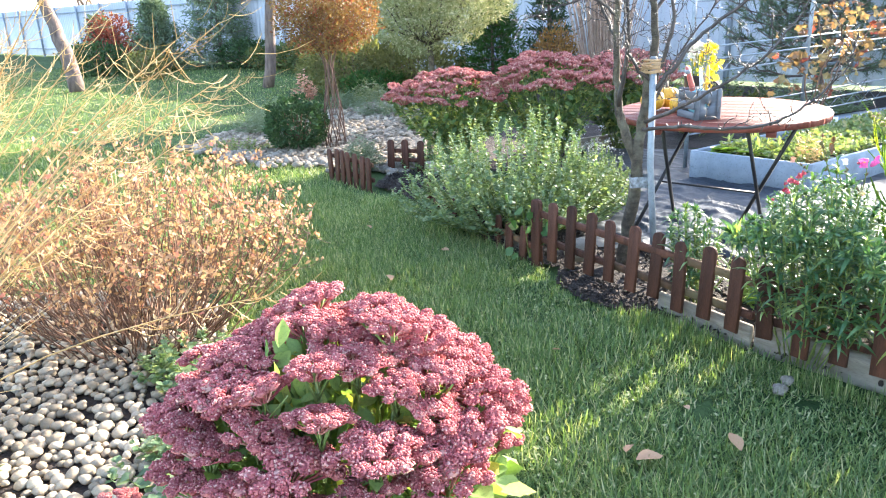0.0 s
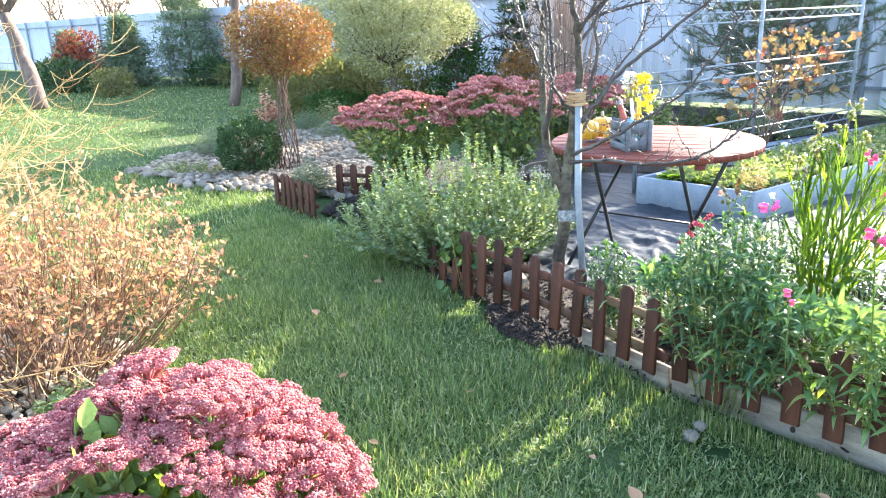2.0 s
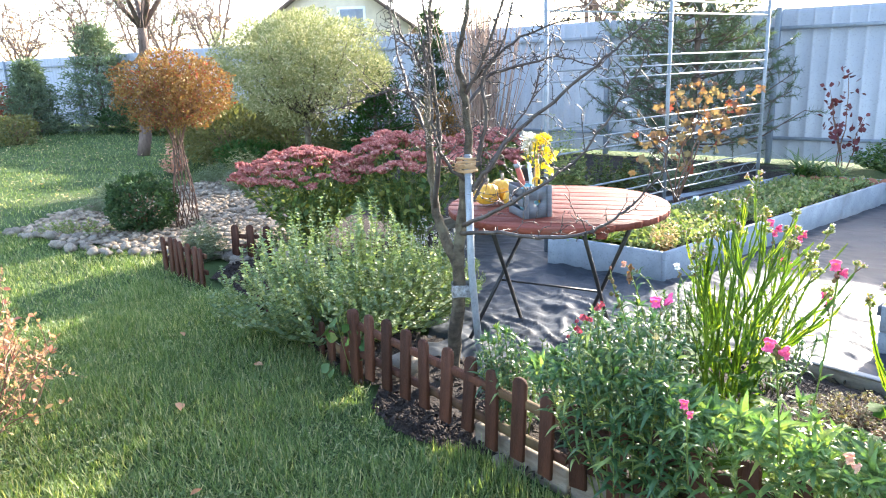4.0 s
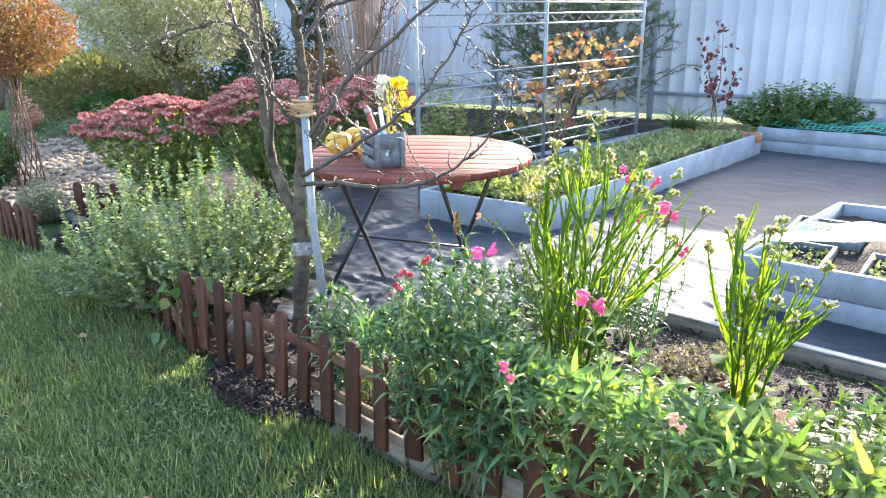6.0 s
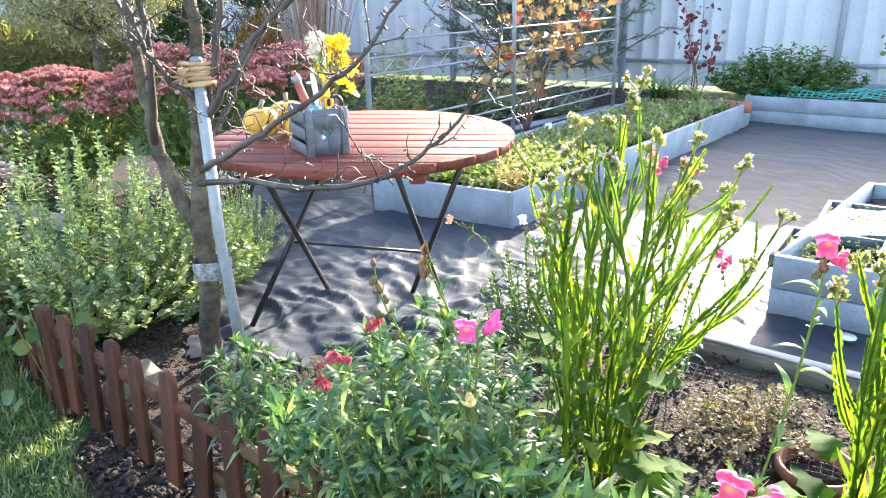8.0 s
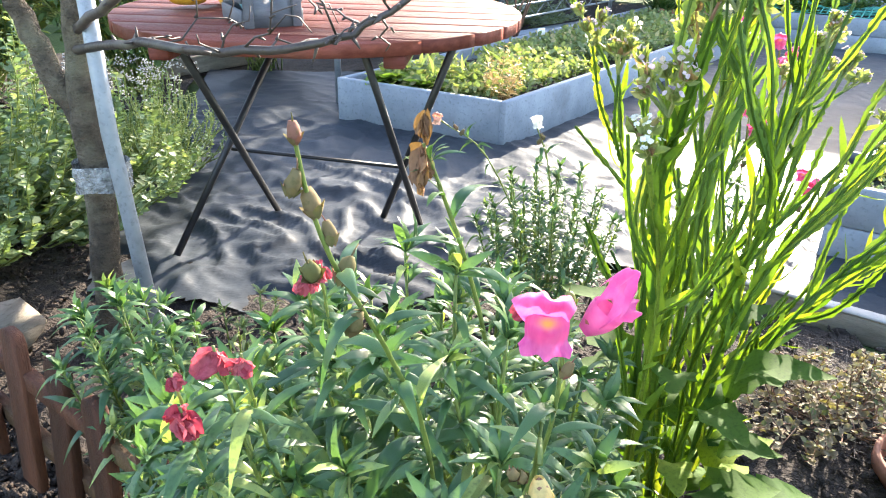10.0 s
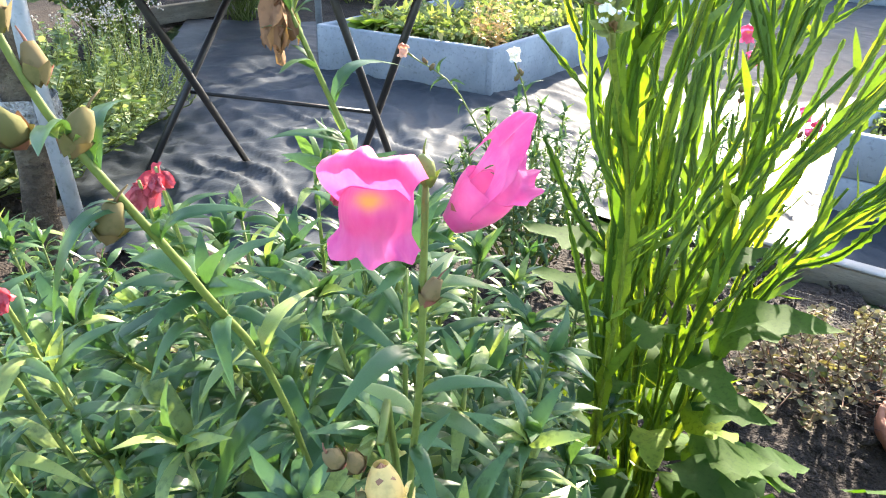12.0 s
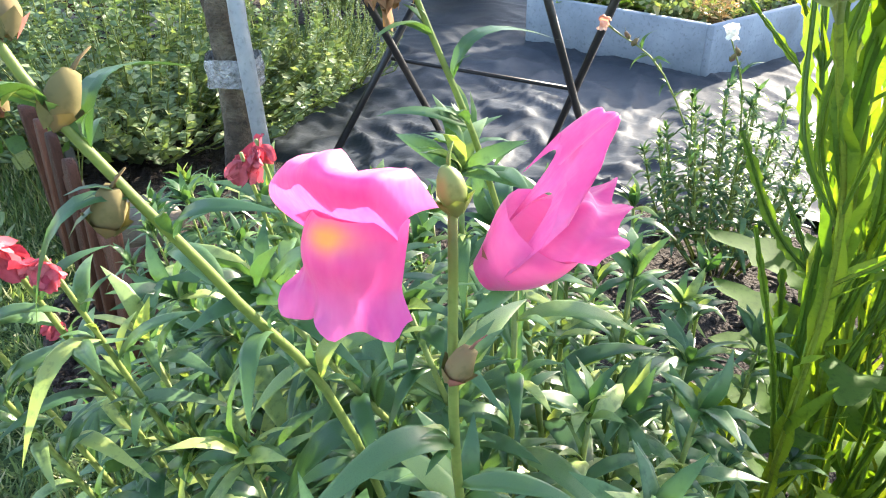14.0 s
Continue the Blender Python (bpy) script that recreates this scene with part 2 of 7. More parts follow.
L_SNAPY = leafy("light_snapdragon_leaf", (0.085, 0.17, 0.055), (0.21, 0.305, 0.11), (0.35, 0.39, 0.13), 0.38, 0.4, 0.45)
L_PEACH = leafy("peach_petal", (0.62, 0.30, 0.20), (0.72, 0.46, 0.34), None, 0.55, 0.35, 0.3, (1.1, 0.95, 0.9))
L_POD = leafy("seed_pod", (0.115, 0.12, 0.045), (0.21, 0.135, 0.08), (0.25, 0.10, 0.085), 0.85, 0.12, 0.12)
L_BUD = leafy("brown_bud", (0.24, 0.12, 0.08), (0.36, 0.20, 0.13), None, 0.65, 0.2, 0.3)
L_FAR = leafy("far_foliage", (0.06, 0.09, 0.035), (0.15, 0.17, 0.07), (0.24, 0.17, 0.07), 0.7, 0.25, 0.2)
L_RUST = leafy("rusty_foliage", (0.26, 0.12, 0.05), (0.40, 0.23, 0.09), None, 0.7, 0.3, 0.2)
L_REDSHRUB = leafy("red_foliage", (0.22, 0.05, 0.05), (0.36, 0.12, 0.08), None, 0.7, 0.3, 0.2)


def petal_material(name, deep, pale, throat):
    """Snapdragon petal: deeper towards the tube, yellow on the palate."""
    m = bpy.data.materials.new(name)
    m.use_nodes = True
    nt = m.node_tree
    p = nt.nodes["Principled BSDF"]
    at = nt.nodes.new("ShaderNodeAttribute")
    at.attribute_name = "palate"
    col = _mix(nt, deep, pale, _ramp(nt, _noise(nt, 90, 4, 0.6, (1, 1, 0.3)), 0.3, 0.75))
    col = _mix(nt, col, throat, at.outputs["Fac"])
    nt.links.new(col, p.inputs["Base Color"])
    p.inputs["Roughness"].default_value, p.inputs["Specular IOR Level"].default_value = 0.5, 0.35
    p.inputs["Sheen Weight"].default_value = 0.2
    bp = nt.nodes.new("ShaderNodeBump")
    bp.inputs["Strength"].default_value, bp.inputs["Distance"].default_value = 0.35, 0.002
    nt.links.new(_noise(nt, 260, 3, 0.55, (1, 0.4, 0.25)), bp.inputs["Height"])
    nt.links.new(bp.outputs[0], p.inputs["Normal"])
    t = nt.nodes.new("ShaderNodeBsdfTranslucent")
    nt.links.new(col, t.inputs[0])
    ms = nt.nodes.new("ShaderNodeMixShader")
    ms.inputs[0].default_value = 0.4
    nt.links.new(p.outputs[0], ms.inputs[1])
    nt.links.new(t.outputs[0], ms.inputs[2])
    nt.links.new(ms.outputs[0], nt.nodes["Material Output"].inputs[0])
    return m


L_PINK = petal_material("pink_petal", (0.70, 0.065, 0.30), (0.82, 0.20, 0.45), (0.95, 0.42, 0.08))
L_ROSE = petal_material("rose_petal", (0.66, 0.06, 0.20), (0.76, 0.16, 0.32), (0.9, 0.4, 0.1))

# ---- mesh tools ----
rng = np.random.default_rng(7)


class Geo:
    """Collects vertices and faces of one mesh."""

    def __init__(self):
        self.v, self.n, self.idx, self.tot = [], 0, [], []

    def add(self, v, f):
        v = np.asarray(v, float).reshape(-1, 3)
        for q in f:
            self.idx.append(np.asarray(q, int) + self.n)
            self.tot.append(np.array([len(q)]))
        self.v.append(v)
        self.n += len(v)
        return self

    def many(self, tv, tf, rot, loc, size=1.0):
        """Copies of a template: rot (k,3,3), loc (k,3), size (k,) or (k,3)."""
        tv, rot, loc = np.asarray(tv, float), np.asarray(rot, float), np.asarray(loc, float)
        k = len(rot)
        if loc.ndim == 1:
            loc = np.tile(loc, (k, 1))
        if not k:
            return self
        size = np.asarray(size, float)
        size = np.broadcast_to(size.reshape(-1, 1) if size.ndim < 2 else size, (k, 3))
        w = np.einsum("kij,knj->kni", rot, tv[None] * size[:, None, :]) + loc[:, None, :]
        flat = np.concatenate([np.asarray(q, int) for q in tf])
        tot = np.array([len(q) for q in tf])
        off = np.arange(k)[:, None] * len(tv) + self.n
        self.idx.append((flat[None] + off).ravel())
        self.tot.append(np.tile(tot, k))
        self.v.append(w.reshape(-1, 3))
        self.n += k * len(tv)
        return self

    def mesh(self, name, mat, smooth=True):
        me = bpy.data.meshes.new(name)
        v, idx, tot = np.concatenate(self.v), np.concatenate(self.idx), np.concatenate(self.tot)
        me.vertices.add(len(v))
        me.vertices.foreach_set("co", v.astype(np.float32).ravel())
        me.loops.add(len(idx))
        me.loops.foreach_set("vertex_index", idx.astype(np.int32))
        me.polygons.add(len(tot))
        me.polygons.foreach_set("loop_start", (np.cumsum(tot) - tot).astype(np.int32))
        me.polygons.foreach_set("loop_total", tot.astype(np.int32))
        me.update(calc_edges=True)
        me.validate()
        if smooth:
            me.polygons.foreach_set("use_smooth", np.ones(len(me.polygons), bool))
        me.materials.append(mat)
        return me


def part(name, geo, mat, parent=None, label="", smooth=True, m=None):
    """One mesh object, under a thing or a part."""
    ob = new(name, geo.mesh(name, mat, smooth) if isinstance(geo, Geo) else geo)
    if m is not None:
        ob.matrix_basis = m
    if parent is not None:
        ob.parent = parent
    if label:
        ob["label"] = label
    if name in JOINED:
        ob["kind"] = "stuff"
    return ob


JOINED = {"stem_tangle", "leafage", "twig_tangle", "florets", "needle_mass", "bough_mass", "foliage", "branch_tangle", "stalk_mass", "blade_mass", "cane_tangle", "petal_mass", "white_bloom_mass", "vine_tangle", "frayed_ends", "seedling_mass", "crown"}


def thing(name, label, category, at=(0, 0, 0), rz=0.0, group="", kind=""):
    ob = new(name)
    ob.empty_display_size = 0.05
    ob.matrix_basis = pose(*at, 0, 0, rz)
    return tagged(ob, label, category, group, kind)


def box(sx, sy, sz, bevel=0.003, centre=(0, 0, 0)):
    """A bevelled box as vertices and faces: an octagonal-edged prism, 24 vertices."""
    g = Geo()
    b = min(bevel, sx * 0.45, sy * 0.45, sz * 0.45)
    bm = bmesh.new()
    bmesh.ops.create_cube(bm, size=1.0)
    bmesh.ops.scale(bm, vec=(sx, sy, sz), verts=bm.verts)
    bmesh.ops.bevel(bm, geom=bm.edges[:], offset=b, segments=1, affect="EDGES", profile=0.5)
    bm.verts.ensure_lookup_table()
    bm.verts.index_update()
    v = [tuple(np.array(p.co) + np.array(centre)) for p in bm.verts]
    f = [[p.index for p in q.verts] for q in bm.faces]
    bm.free()
    return g.add(v, f)


def tube(g, pts, radii, n=6, cap=True):
    pts = np.asarray(pts, float)
    radii = np.broadcast_to(np.asarray(radii, float), (len(pts),))
    tang = np.gradient(pts, axis=0)
    tang /= np.maximum(np.linalg.norm(tang, axis=1, keepdims=True), 1e-9)
    ref = np.array([0.31, 0.17, 0.93]) if abs(tang[0][2]) < 0.8 else np.array([0.93, 0.31, 0.17])
    a = np.cross(tang, ref)
    a /= np.maximum(np.linalg.norm(a, axis=1, keepdims=True), 1e-9)
    b = np.cross(tang, a)
    ang = np.arange(n) * 2 * np.pi / n
    ring = a[:, None] * np.cos(ang)[None, :, None] + b[:, None] * np.sin(ang)[None, :, None]
    v = (pts[:, None] + ring * radii[:, None, None]).reshape(-1, 3)
    k = len(pts)
    i = np.arange(k - 1)[:, None] * n
    j = np.arange(n)[None]
    jn = (j + 1) % n
    q = np.stack([i + j, i + jn, i + n + jn, i + n + j], -1).reshape(-1, 4)
    g.v.append(v)
    g.idx.append((q + g.n).ravel())
    g.tot.append(np.full(len(q), 4))
    if cap:
        for ring0 in (list(range(n - 1, -1, -1)), list(range((k - 1) * n, k * n))):
            g.idx.append(np.array(ring0) + g.n)
            g.tot.append(np.array([n]))
    g.n += len(v)
    return g


def curve_pts(p0, p1, bow=(0, 0, 0), k=6, wobble=0.0):
    t = np.linspace(0, 1, k)[:, None]
    p = np.asarray(p0) * (1 - t) + np.asarray(p1) * t + np.asarray(bow) * 4 * t * (1 - t)
    if wobble:
        p[1:-1] += rng.normal(0, wobble, (k - 2, 3))
    return p


def interp_path(p, t):
    s = np.linspace(0, 1, len(p))
    return np.stack([np.interp(t, s, p[:, i]) for i in range(3)], -1)


def unit(v):
    v = np.asarray(v, float)
    return v / np.maximum(np.linalg.norm(v, axis=-1, keepdims=True), 1e-9)


def rots(along, up):
    """Rotations (k,3,3) whose y axis lies along, z near up."""
    y = unit(along)
    x = np.cross(y, up)
    bad = np.linalg.norm(x, axis=1) < 1e-3
    x[bad] = np.cross(y[bad], np.array([1.0, 0.2, 0.1]))
    x = unit(x)
    z = np.cross(x, y)
    return np.stack([x, y, z], -1)


def rand_dirs(k, up=0.0, spread=1.0):
    d = rng.normal(0, spread, (k, 3))
    d[:, 2] += up
    return unit(d)


def leaf_blade(width, rows=4, fold=0.15, droop=0.25, shape=1.0):
    """A leaf of length 1 along y with a folded midrib, drooping tip."""
    v, f = [], []
    for i in range(rows + 1):
        t = i / rows
        w = width * 0.5 * (math.sin(math.pi * min(1, t ** shape * 0.94 + 0.06)) ** 0.85 if 0 < i < rows else (0.12 if i == 0 else 0.0))
        z = -droop * t * t + 0.06 * math.sin(t * 5)
        v += [(-w, t, z + fold * w), (0, t, z), (w, t, z + fold * w)]
    for i in range(rows):
        a = 3 * i
        f += [(a, a + 1, a + 4, a + 3), (a + 1, a + 2, a + 5, a + 4)]
    return np.array(v), f


def soft_leaf(width, rows=8, arch=0.4, shape=0.9, roll=0.55, bend=0.0):
    """A lance-shaped leaf, five points across: raised halves either side of a sunken midrib, rising then drooping."""
    v, f = [], []
    for i in range(rows + 1):
        t = i / rows
        w = width * 0.5 * (math.sin(math.pi * min(1, t ** shape * 0.95 + 0.05)) ** 0.8 if 0 < i < rows else (0.14 if i == 0 else 0.02))
        z = 0.25 * arch * math.sin(t * 2.2) - arch * t ** 2.3
        x0 = bend * t * t
        for u in (-1, -0.55, 0, 0.55, 1):
            v.append((x0 + u * w, t - 0.1 * arch * t * t, z + roll * w * (1.1 * abs(u) - 1.15 * u * u) - (0.05 * w if u == 0 else 0)))
    for i in range(rows):
        for j in range(4):
            a = 5 * i + j
            f.append((a, a + 1, a + 6, a + 5))
    return np.array(v), f


def simple_leaf(width):
    return np.array([(0, 0, 0), (width * 0.5, 0.45, 0.06), (0, 1, -0.12), (-width * 0.5, 0.45, 0.06)]), [(0, 1, 2), (0, 2, 3)]


def cup_leaf(width):
    v = [(0, 0, 0), (width * .42, .3, .07), (width * .5, .62, .1), (0, 1, -.02), (-width * .5, .62, .1), (-width * .42, .3, .07), (0, .5, -.03)]
    return np.array(v), [(0, 1, 6), (1, 2, 6), (2, 3, 6), (3, 4, 6), (4, 5, 6), (5, 0, 6)]


GRASS_V, GRASS_F = np.array([(-.5, 0, 0), (.5, 0, 0), (.36, .55, .12), (-.36, .55, .12), (0, 1, .38)]), [(0, 1, 2, 3), (3, 2, 4)]


def ico(sub):
    bm = bmesh.new()
    bmesh.ops.create_icosphere(bm, subdivisions=sub, radius=1.0)
    bm.verts.index_update()
    v = np.array([p.co[:] for p in bm.verts])
    f = [tuple(p.index for p in q.verts) for q in bm.faces]
    bm.free()
    return v, f


ICO1, ICO2, ICO3 = ico(1), ico(2), ico(3)
OCTA = (np.array([(1, 0, 0), (-1, 0, 0), (0, 1, 0), (0, -1, 0), (0, 0, 1), (0, 0, -1)], float), [(0, 2, 4), (2, 1, 4), (1, 3, 4), (3, 0, 4), (2, 0, 5), (1, 2, 5), (3, 1, 5), (0, 3, 5)])


def lumpy(tmpl, amount, seed, freq=2.0):
    v = tmpl[0].copy()
    for i, p in enumerate(v):
        v[i] *= 1 + amount * noise.noise(Vector(p * freq) + Vector((seed * 3.7, seed, 0)))
    return v, tmpl[1]


def inside(poly, x, y):
    x, y = np.asarray(x, float), np.asarray(y, float)
    c = np.zeros(x.shape, bool)
    for (x0, y0), (x1, y1) in zip(poly, poly[1:] + poly[:1]):
        c ^= ((y0 > y) != (y1 > y)) & (x < (x1 - x0) * (y - y0) / (y1 - y0 + 1e-12) + x0)
    return c


def fill_points(poly, count):
    p = np.array(poly)
    lo, hi = p.min(0), p.max(0)
    out = np.zeros((0, 2))
    while len(out) < count:
        q = rng.uniform(lo, hi, (count * 2, 2))
        out = np.vstack([out, q[inside(poly, q[:, 0], q[:, 1])]])
    return out[:count]


def sheet(poly, step, z, relief, freq=2.0, seed=0, warp=None):
    """A fine grid inside a polygon, with relief."""
    p = np.array(poly)
    lo, hi = p.min(0), p.max(0)
    xs, ys = np.arange(lo[0], hi[0] + step, step), np.arange(lo[1], hi[1] + step, step)
    X, Y = np.meshgrid(xs, ys)
    ok = inside(poly, X, Y)
    Z = np.empty(X.shape)
    for i in range(X.shape[0]):
        for j in range(X.shape[1]):
            q = Vector((X[i, j] * freq, Y[i, j] * freq, seed))
            Z[i, j] = z + (warp(X[i, j], Y[i, j]) if warp else relief * (noise.noise(q) + 0.5 * noise.noise(q * 2.7)))
    nx = X.shape[1]
    v = np.stack([X, Y, Z], -1).reshape(-1, 3)
    a = ok[:-1, :-1] & ok[1:, :-1] & ok[:-1, 1:] & ok[1:, 1:]
    ii, jj = np.nonzero(a)
    b = ii * nx + jj
    g = Geo()
    q = np.stack([b, b + 1, b + nx + 1, b + nx], -1)
    used = np.unique(q)
    remap = np.full(len(v), -1)
    remap[used] = np.arange(len(used))
    g.v, g.n, g.idx, g.tot = [v[used]], len(used), [remap[q].ravel()], [np.full(len(q), 4)]
    return g

# ---- ground ----
BED = [(0.66, 4.1), (1.6, 3.16), (1.9, 2.95), (2.7, 2.34), (3.6, 1.7), (5.0, 2.0), (4.2, 2.95), (3.42, 3.56), (2.72, 4.3), (2.4, 4.5), (1.5, 4.4), (0.9, 4.75), (-0.1, 5.3), (-0.2, 5.15)]
FABRIC = [(0.98, 4.7), (1.02, 4.35), (1.45, 4.2), (1.8, 4.15), (2.26, 4.3), (2.45, 4.42), (2.74, 4.3), (3.42, 3.6), (4.2, 3.0), (5.2, 2.2), (8.5, 2.2), (8.5, 6.0), (6.2, 7.4), (5.2, 8.5), (4.4, 9.2), (2.0, 7.2), (0.9, 7.3), (0.95, 6.2), (1.1, 5.6), (0.9, 5.0)]
PEBBLE_BED = [(-0.75, 3.3), (-0.4, 2.6), (-0.2, 2.05), (0.15, 1.75), (0.25, 1.2), (0.1, 0.2), (-2.4, 0.2), (-3.2, 2.0), (-2.6, 3.1), (-1.6, 3.45)]
ROCKERY = [(-3.4, 7.35), (-2.35, 6.85), (-1.5, 6.5), (-1.0, 6.45), (-0.6, 6.3), (-0.2, 6.6), (-0.3, 7.6), (-1.1, 9.2), (-1.4, 11.0), (-2.4, 11.2), (-3.0, 9.6), (-3.6, 8.3)]

g = Geo()
_n = 40
_s = np.sign(np.linspace(-1, 1, _n)) * np.abs(np.linspace(-1, 1, _n)) ** 3 * 400
_X, _Y = np.meshgrid(_s, _s)
_i, _j = np.meshgrid(np.arange(_n - 1), np.arange(_n - 1), indexing="ij")
_b = (_i * _n + _j).ravel()
g.v, g.n = [np.stack([_X, _Y + 5, _X * 0], -1).reshape(-1, 3)], _n * _n
_q = np.stack([_b, _b + 1, _b + _n + 1, _b + _n], -1)
g.idx, g.tot = [_q.ravel()], [np.full(len(_q), 4)]
ground = tagged(part("ground", g, M_LAWN), "green autumn lawn with thin worn patches", "lawn", kind="structure")

soil = tagged(part("soil_bed", sheet(BED, 0.05, 0.03, 0.022, 7, 3), M_SOIL), "dark crumbly flower bed soil behind the picket fence", "soil", kind="structure")


def wrinkle(x, y):
    """Broad folds with sharp crests, pulled along one way, dying out where the sheet lies taut."""
    q = Vector((x, y, 0.3))
    d = noise.noise(q * 1.1)
    e = noise.noise(q * 2.6 + Vector((4, 7, 1)))
    u, v = x * 0.82 + y * 0.57 + 0.16 * d + 0.05 * e, (y * 0.82 - x * 0.57) + 0.12 * e
    near = max(0.25, 1.0 - 0.42 * max(0.0, y - 4.9) - 0.45 * max(0.0, x - 2.1))
    fold = 1 - abs(noise.noise(Vector((u * 3.4, v * 1.7 + d, 1.7))))
    crease = 1 - abs(noise.noise(Vector((u * 8.5 + e, v * 3.8, 4.7))))
    nick = 1 - abs(noise.noise(Vector((u * 21 + d, v * 10 + e, 8.1))))
    return near * (0.026 * fold ** 4 + 0.024 * crease ** 5 + 0.010 * nick ** 4) + 0.008 * d


fabric = tagged(part("weed_fabric", sheet(FABRIC, 0.016, 0.018, 0.0, warp=wrinkle), M_FABRIC), "black wrinkled weed control fabric, worn and dusty", "ground fabric", kind="structure")
part("pebble_bed_earth", sheet(PEBBLE_BED, 0.08, 0.012, 0.008, 5, 9), M_SOIL)
tagged(bpy.data.objects["pebble_bed_earth"], "dark earth under a bed of round pebbles", "soil", kind="structure")
tagged(part("rockery_gravel", sheet(ROCKERY, 0.07, 0.02, 0.03, 3, 5), M_GRAVEL), "pale grey-brown gravel path and rockery bed", "gravel", kind="structure")

BACK_BED = [(-0.75, 6.75), (0.3, 6.3), (0.85, 6.4), (0.95, 7.2), (1.85, 7.15), (4.4, 9.2), (5.6, 10.4), (2.6, 12.4), (-0.6, 14.0), (-0.9, 12.0), (0.2, 9.0)]
tagged(part("back_bed_soil", sheet(BACK_BED, 0.08, 0.016, 0.018, 4, 12), M_SOIL), "dark soil of the border behind the steel trellis", "soil", kind="structure")

# ---- picket fence ----
def picket_mesh(h, w=0.062, t=0.018, seed=0):
    g = Geo()
    prof = [(-w / 2, 0), (w / 2, 0), (w / 2, h - 0.022), (w * 0.36, h - 0.006), (w * 0.12, h), (-w * 0.12, h), (-w * 0.36, h - 0.006), (-w / 2, h - 0.022)]
    b = 0.0025
    rings = []
    for y, s in ((-t / 2, b), (-t / 2 + b, 0), (t / 2 - b, 0), (t / 2, b)):
        rings += [(x - math.copysign(s, x), y, min(max(z, s), h - s)) for x, z in prof]
    n = len(prof)
    f = [list(range(n)), list(range(4 * n - 1, 3 * n - 1, -1))]
    for r in range(3):
        for k in range(n):
            f.append((r * n + (k + 1) % n, r * n + k, (r + 1) * n + k, (r + 1) * n + (k + 1) % n))
    return g.add(rings, f).mesh("picket", M_BROWN, False)


PICKETS = [picket_mesh(h) for h in (0.30, 0.315, 0.33)]
POST = picket_mesh(0.39, 0.066, 0.03)
SHORT = [picket_mesh(h) for h in (0.21, 0.225)]


def wood_between(name, p0, p1, depth, height, mat, parent, label=""):
    """A board from p0 to p1 (its underside's middle line)."""
    p0, p1 = Vector(p0), Vector(p1)
    d = p1 - p0
    g = box(d.length, depth, height, 0.004)
    return part(name, g, mat, parent, label, False, Matrix.Translation((p0 + p1) / 2 + Vector((0, 0, height / 2))) @ Vector((1, 0, 0)).rotation_difference(d).to_matrix().to_4x4())


def fence_run(p0, p1, label, top=0.40, pitch=0.138, low=0.08, posts=(0,), rails=(0.17, 0.31), board=None, meshes=PICKETS, lean=3.0):
    p0, p1 = Vector((*p0, 0)), Vector((*p1, 0))
    d = p1 - p0
    a = math.degrees(math.atan2(d.y, d.x))
    th = thing("picket_fence", label, "fence", p0, a, "picket fence round the flower bed")
    n = int(d.length / pitch)
    for k in range(n + 1):
        if k in posts:
            part("post", POST, None, th, m=pose(k * pitch, 0, 0.0, 0, rng.normal(0, 1.0), rng.normal(0, 2)))
        else:
            me = meshes[int(rng.integers(len(meshes)))]
            h = max(v.co.z for v in me.vertices)
            part("picket", me, None, th, m=pose(k * pitch, -0.014, top - h + rng.normal(0, 0.006), rng.normal(-lean, 1.5), rng.normal(0, 1.6), rng.normal(0, 3)))
    for z in rails:
        part("rail", box(d.length + 0.04, 0.022, 0.034, 0.003, (d.length / 2, 0.012, z)), M_BROWN, th, smooth=False)
    for bx0, bx1, bh in board or ():
        part("kerb_board", box(bx1 - bx0, 0.03, bh, 0.006, ((bx0 + bx1) / 2, 0.045, bh / 2)), M_WEATHER, th, "weathered pale wooden board", False)
    return th


fence_run((0.72, 4.05), (1.63, 3.12), "brown stained low picket fence with rounded tops along the lawn", posts=(0,), board=((0.82, 1.3, 0.11),))
fence_run((1.694, 3.072), (2.75, 2.28), "brown stained low picket fence overhung by snapdragons", posts=(), board=((-0.06, 1.32, 0.13),))
fence_run((-0.13, 5.15), (0.68, 4.12), "short brown picket edging half hidden by a bush", top=0.2, meshes=SHORT, rails=(0.1,), posts=(), board=((0, 1.3, 0.09),))
fence_run((-1.19, 6.06), (-0.72, 5.66), "short brown picket edging beside the gravel path", top=0.29, meshes=PICKETS, rails=(0.1, 0.22), posts=(), pitch=0.1, lean=0)
fence_run((-0.75, 6.35), (-0.45, 6.3), "weathered short picket edging behind a small soil patch", top=0.3, meshes=PICKETS, rails=(0.12, 0.2), posts=(), pitch=0.14, lean=0)
_e = thing("edging_plank", "pale wooden plank edging a small soil patch", "plank", (-0.42, 6.28, 0))
wood_between("plank", (0, 0, 0.02), (0.5, -0.35, 0.02), 0.03, 0.1, M_WEATHER, _e)
_e = thing("edging_plank", "pale wooden plank along the edge of the black fabric", "plank", (0.62, 7.05, 0))
wood_between("plank", (0, 0, 0.02), (0.62, 0.55, 0.02), 0.05, 0.1, M_WEATHER, _e)
tagged(part("soil_patch", sheet([(-0.75, 5.75), (-0.2, 5.2), (0.1, 5.5), (-0.1, 6.1), (-0.5, 6.35), (-0.75, 6.3)], 0.05, 0.022, 0.02, 8, 2), M_SOIL), "small patch of dark soil behind the short pickets", "soil", kind="structure")
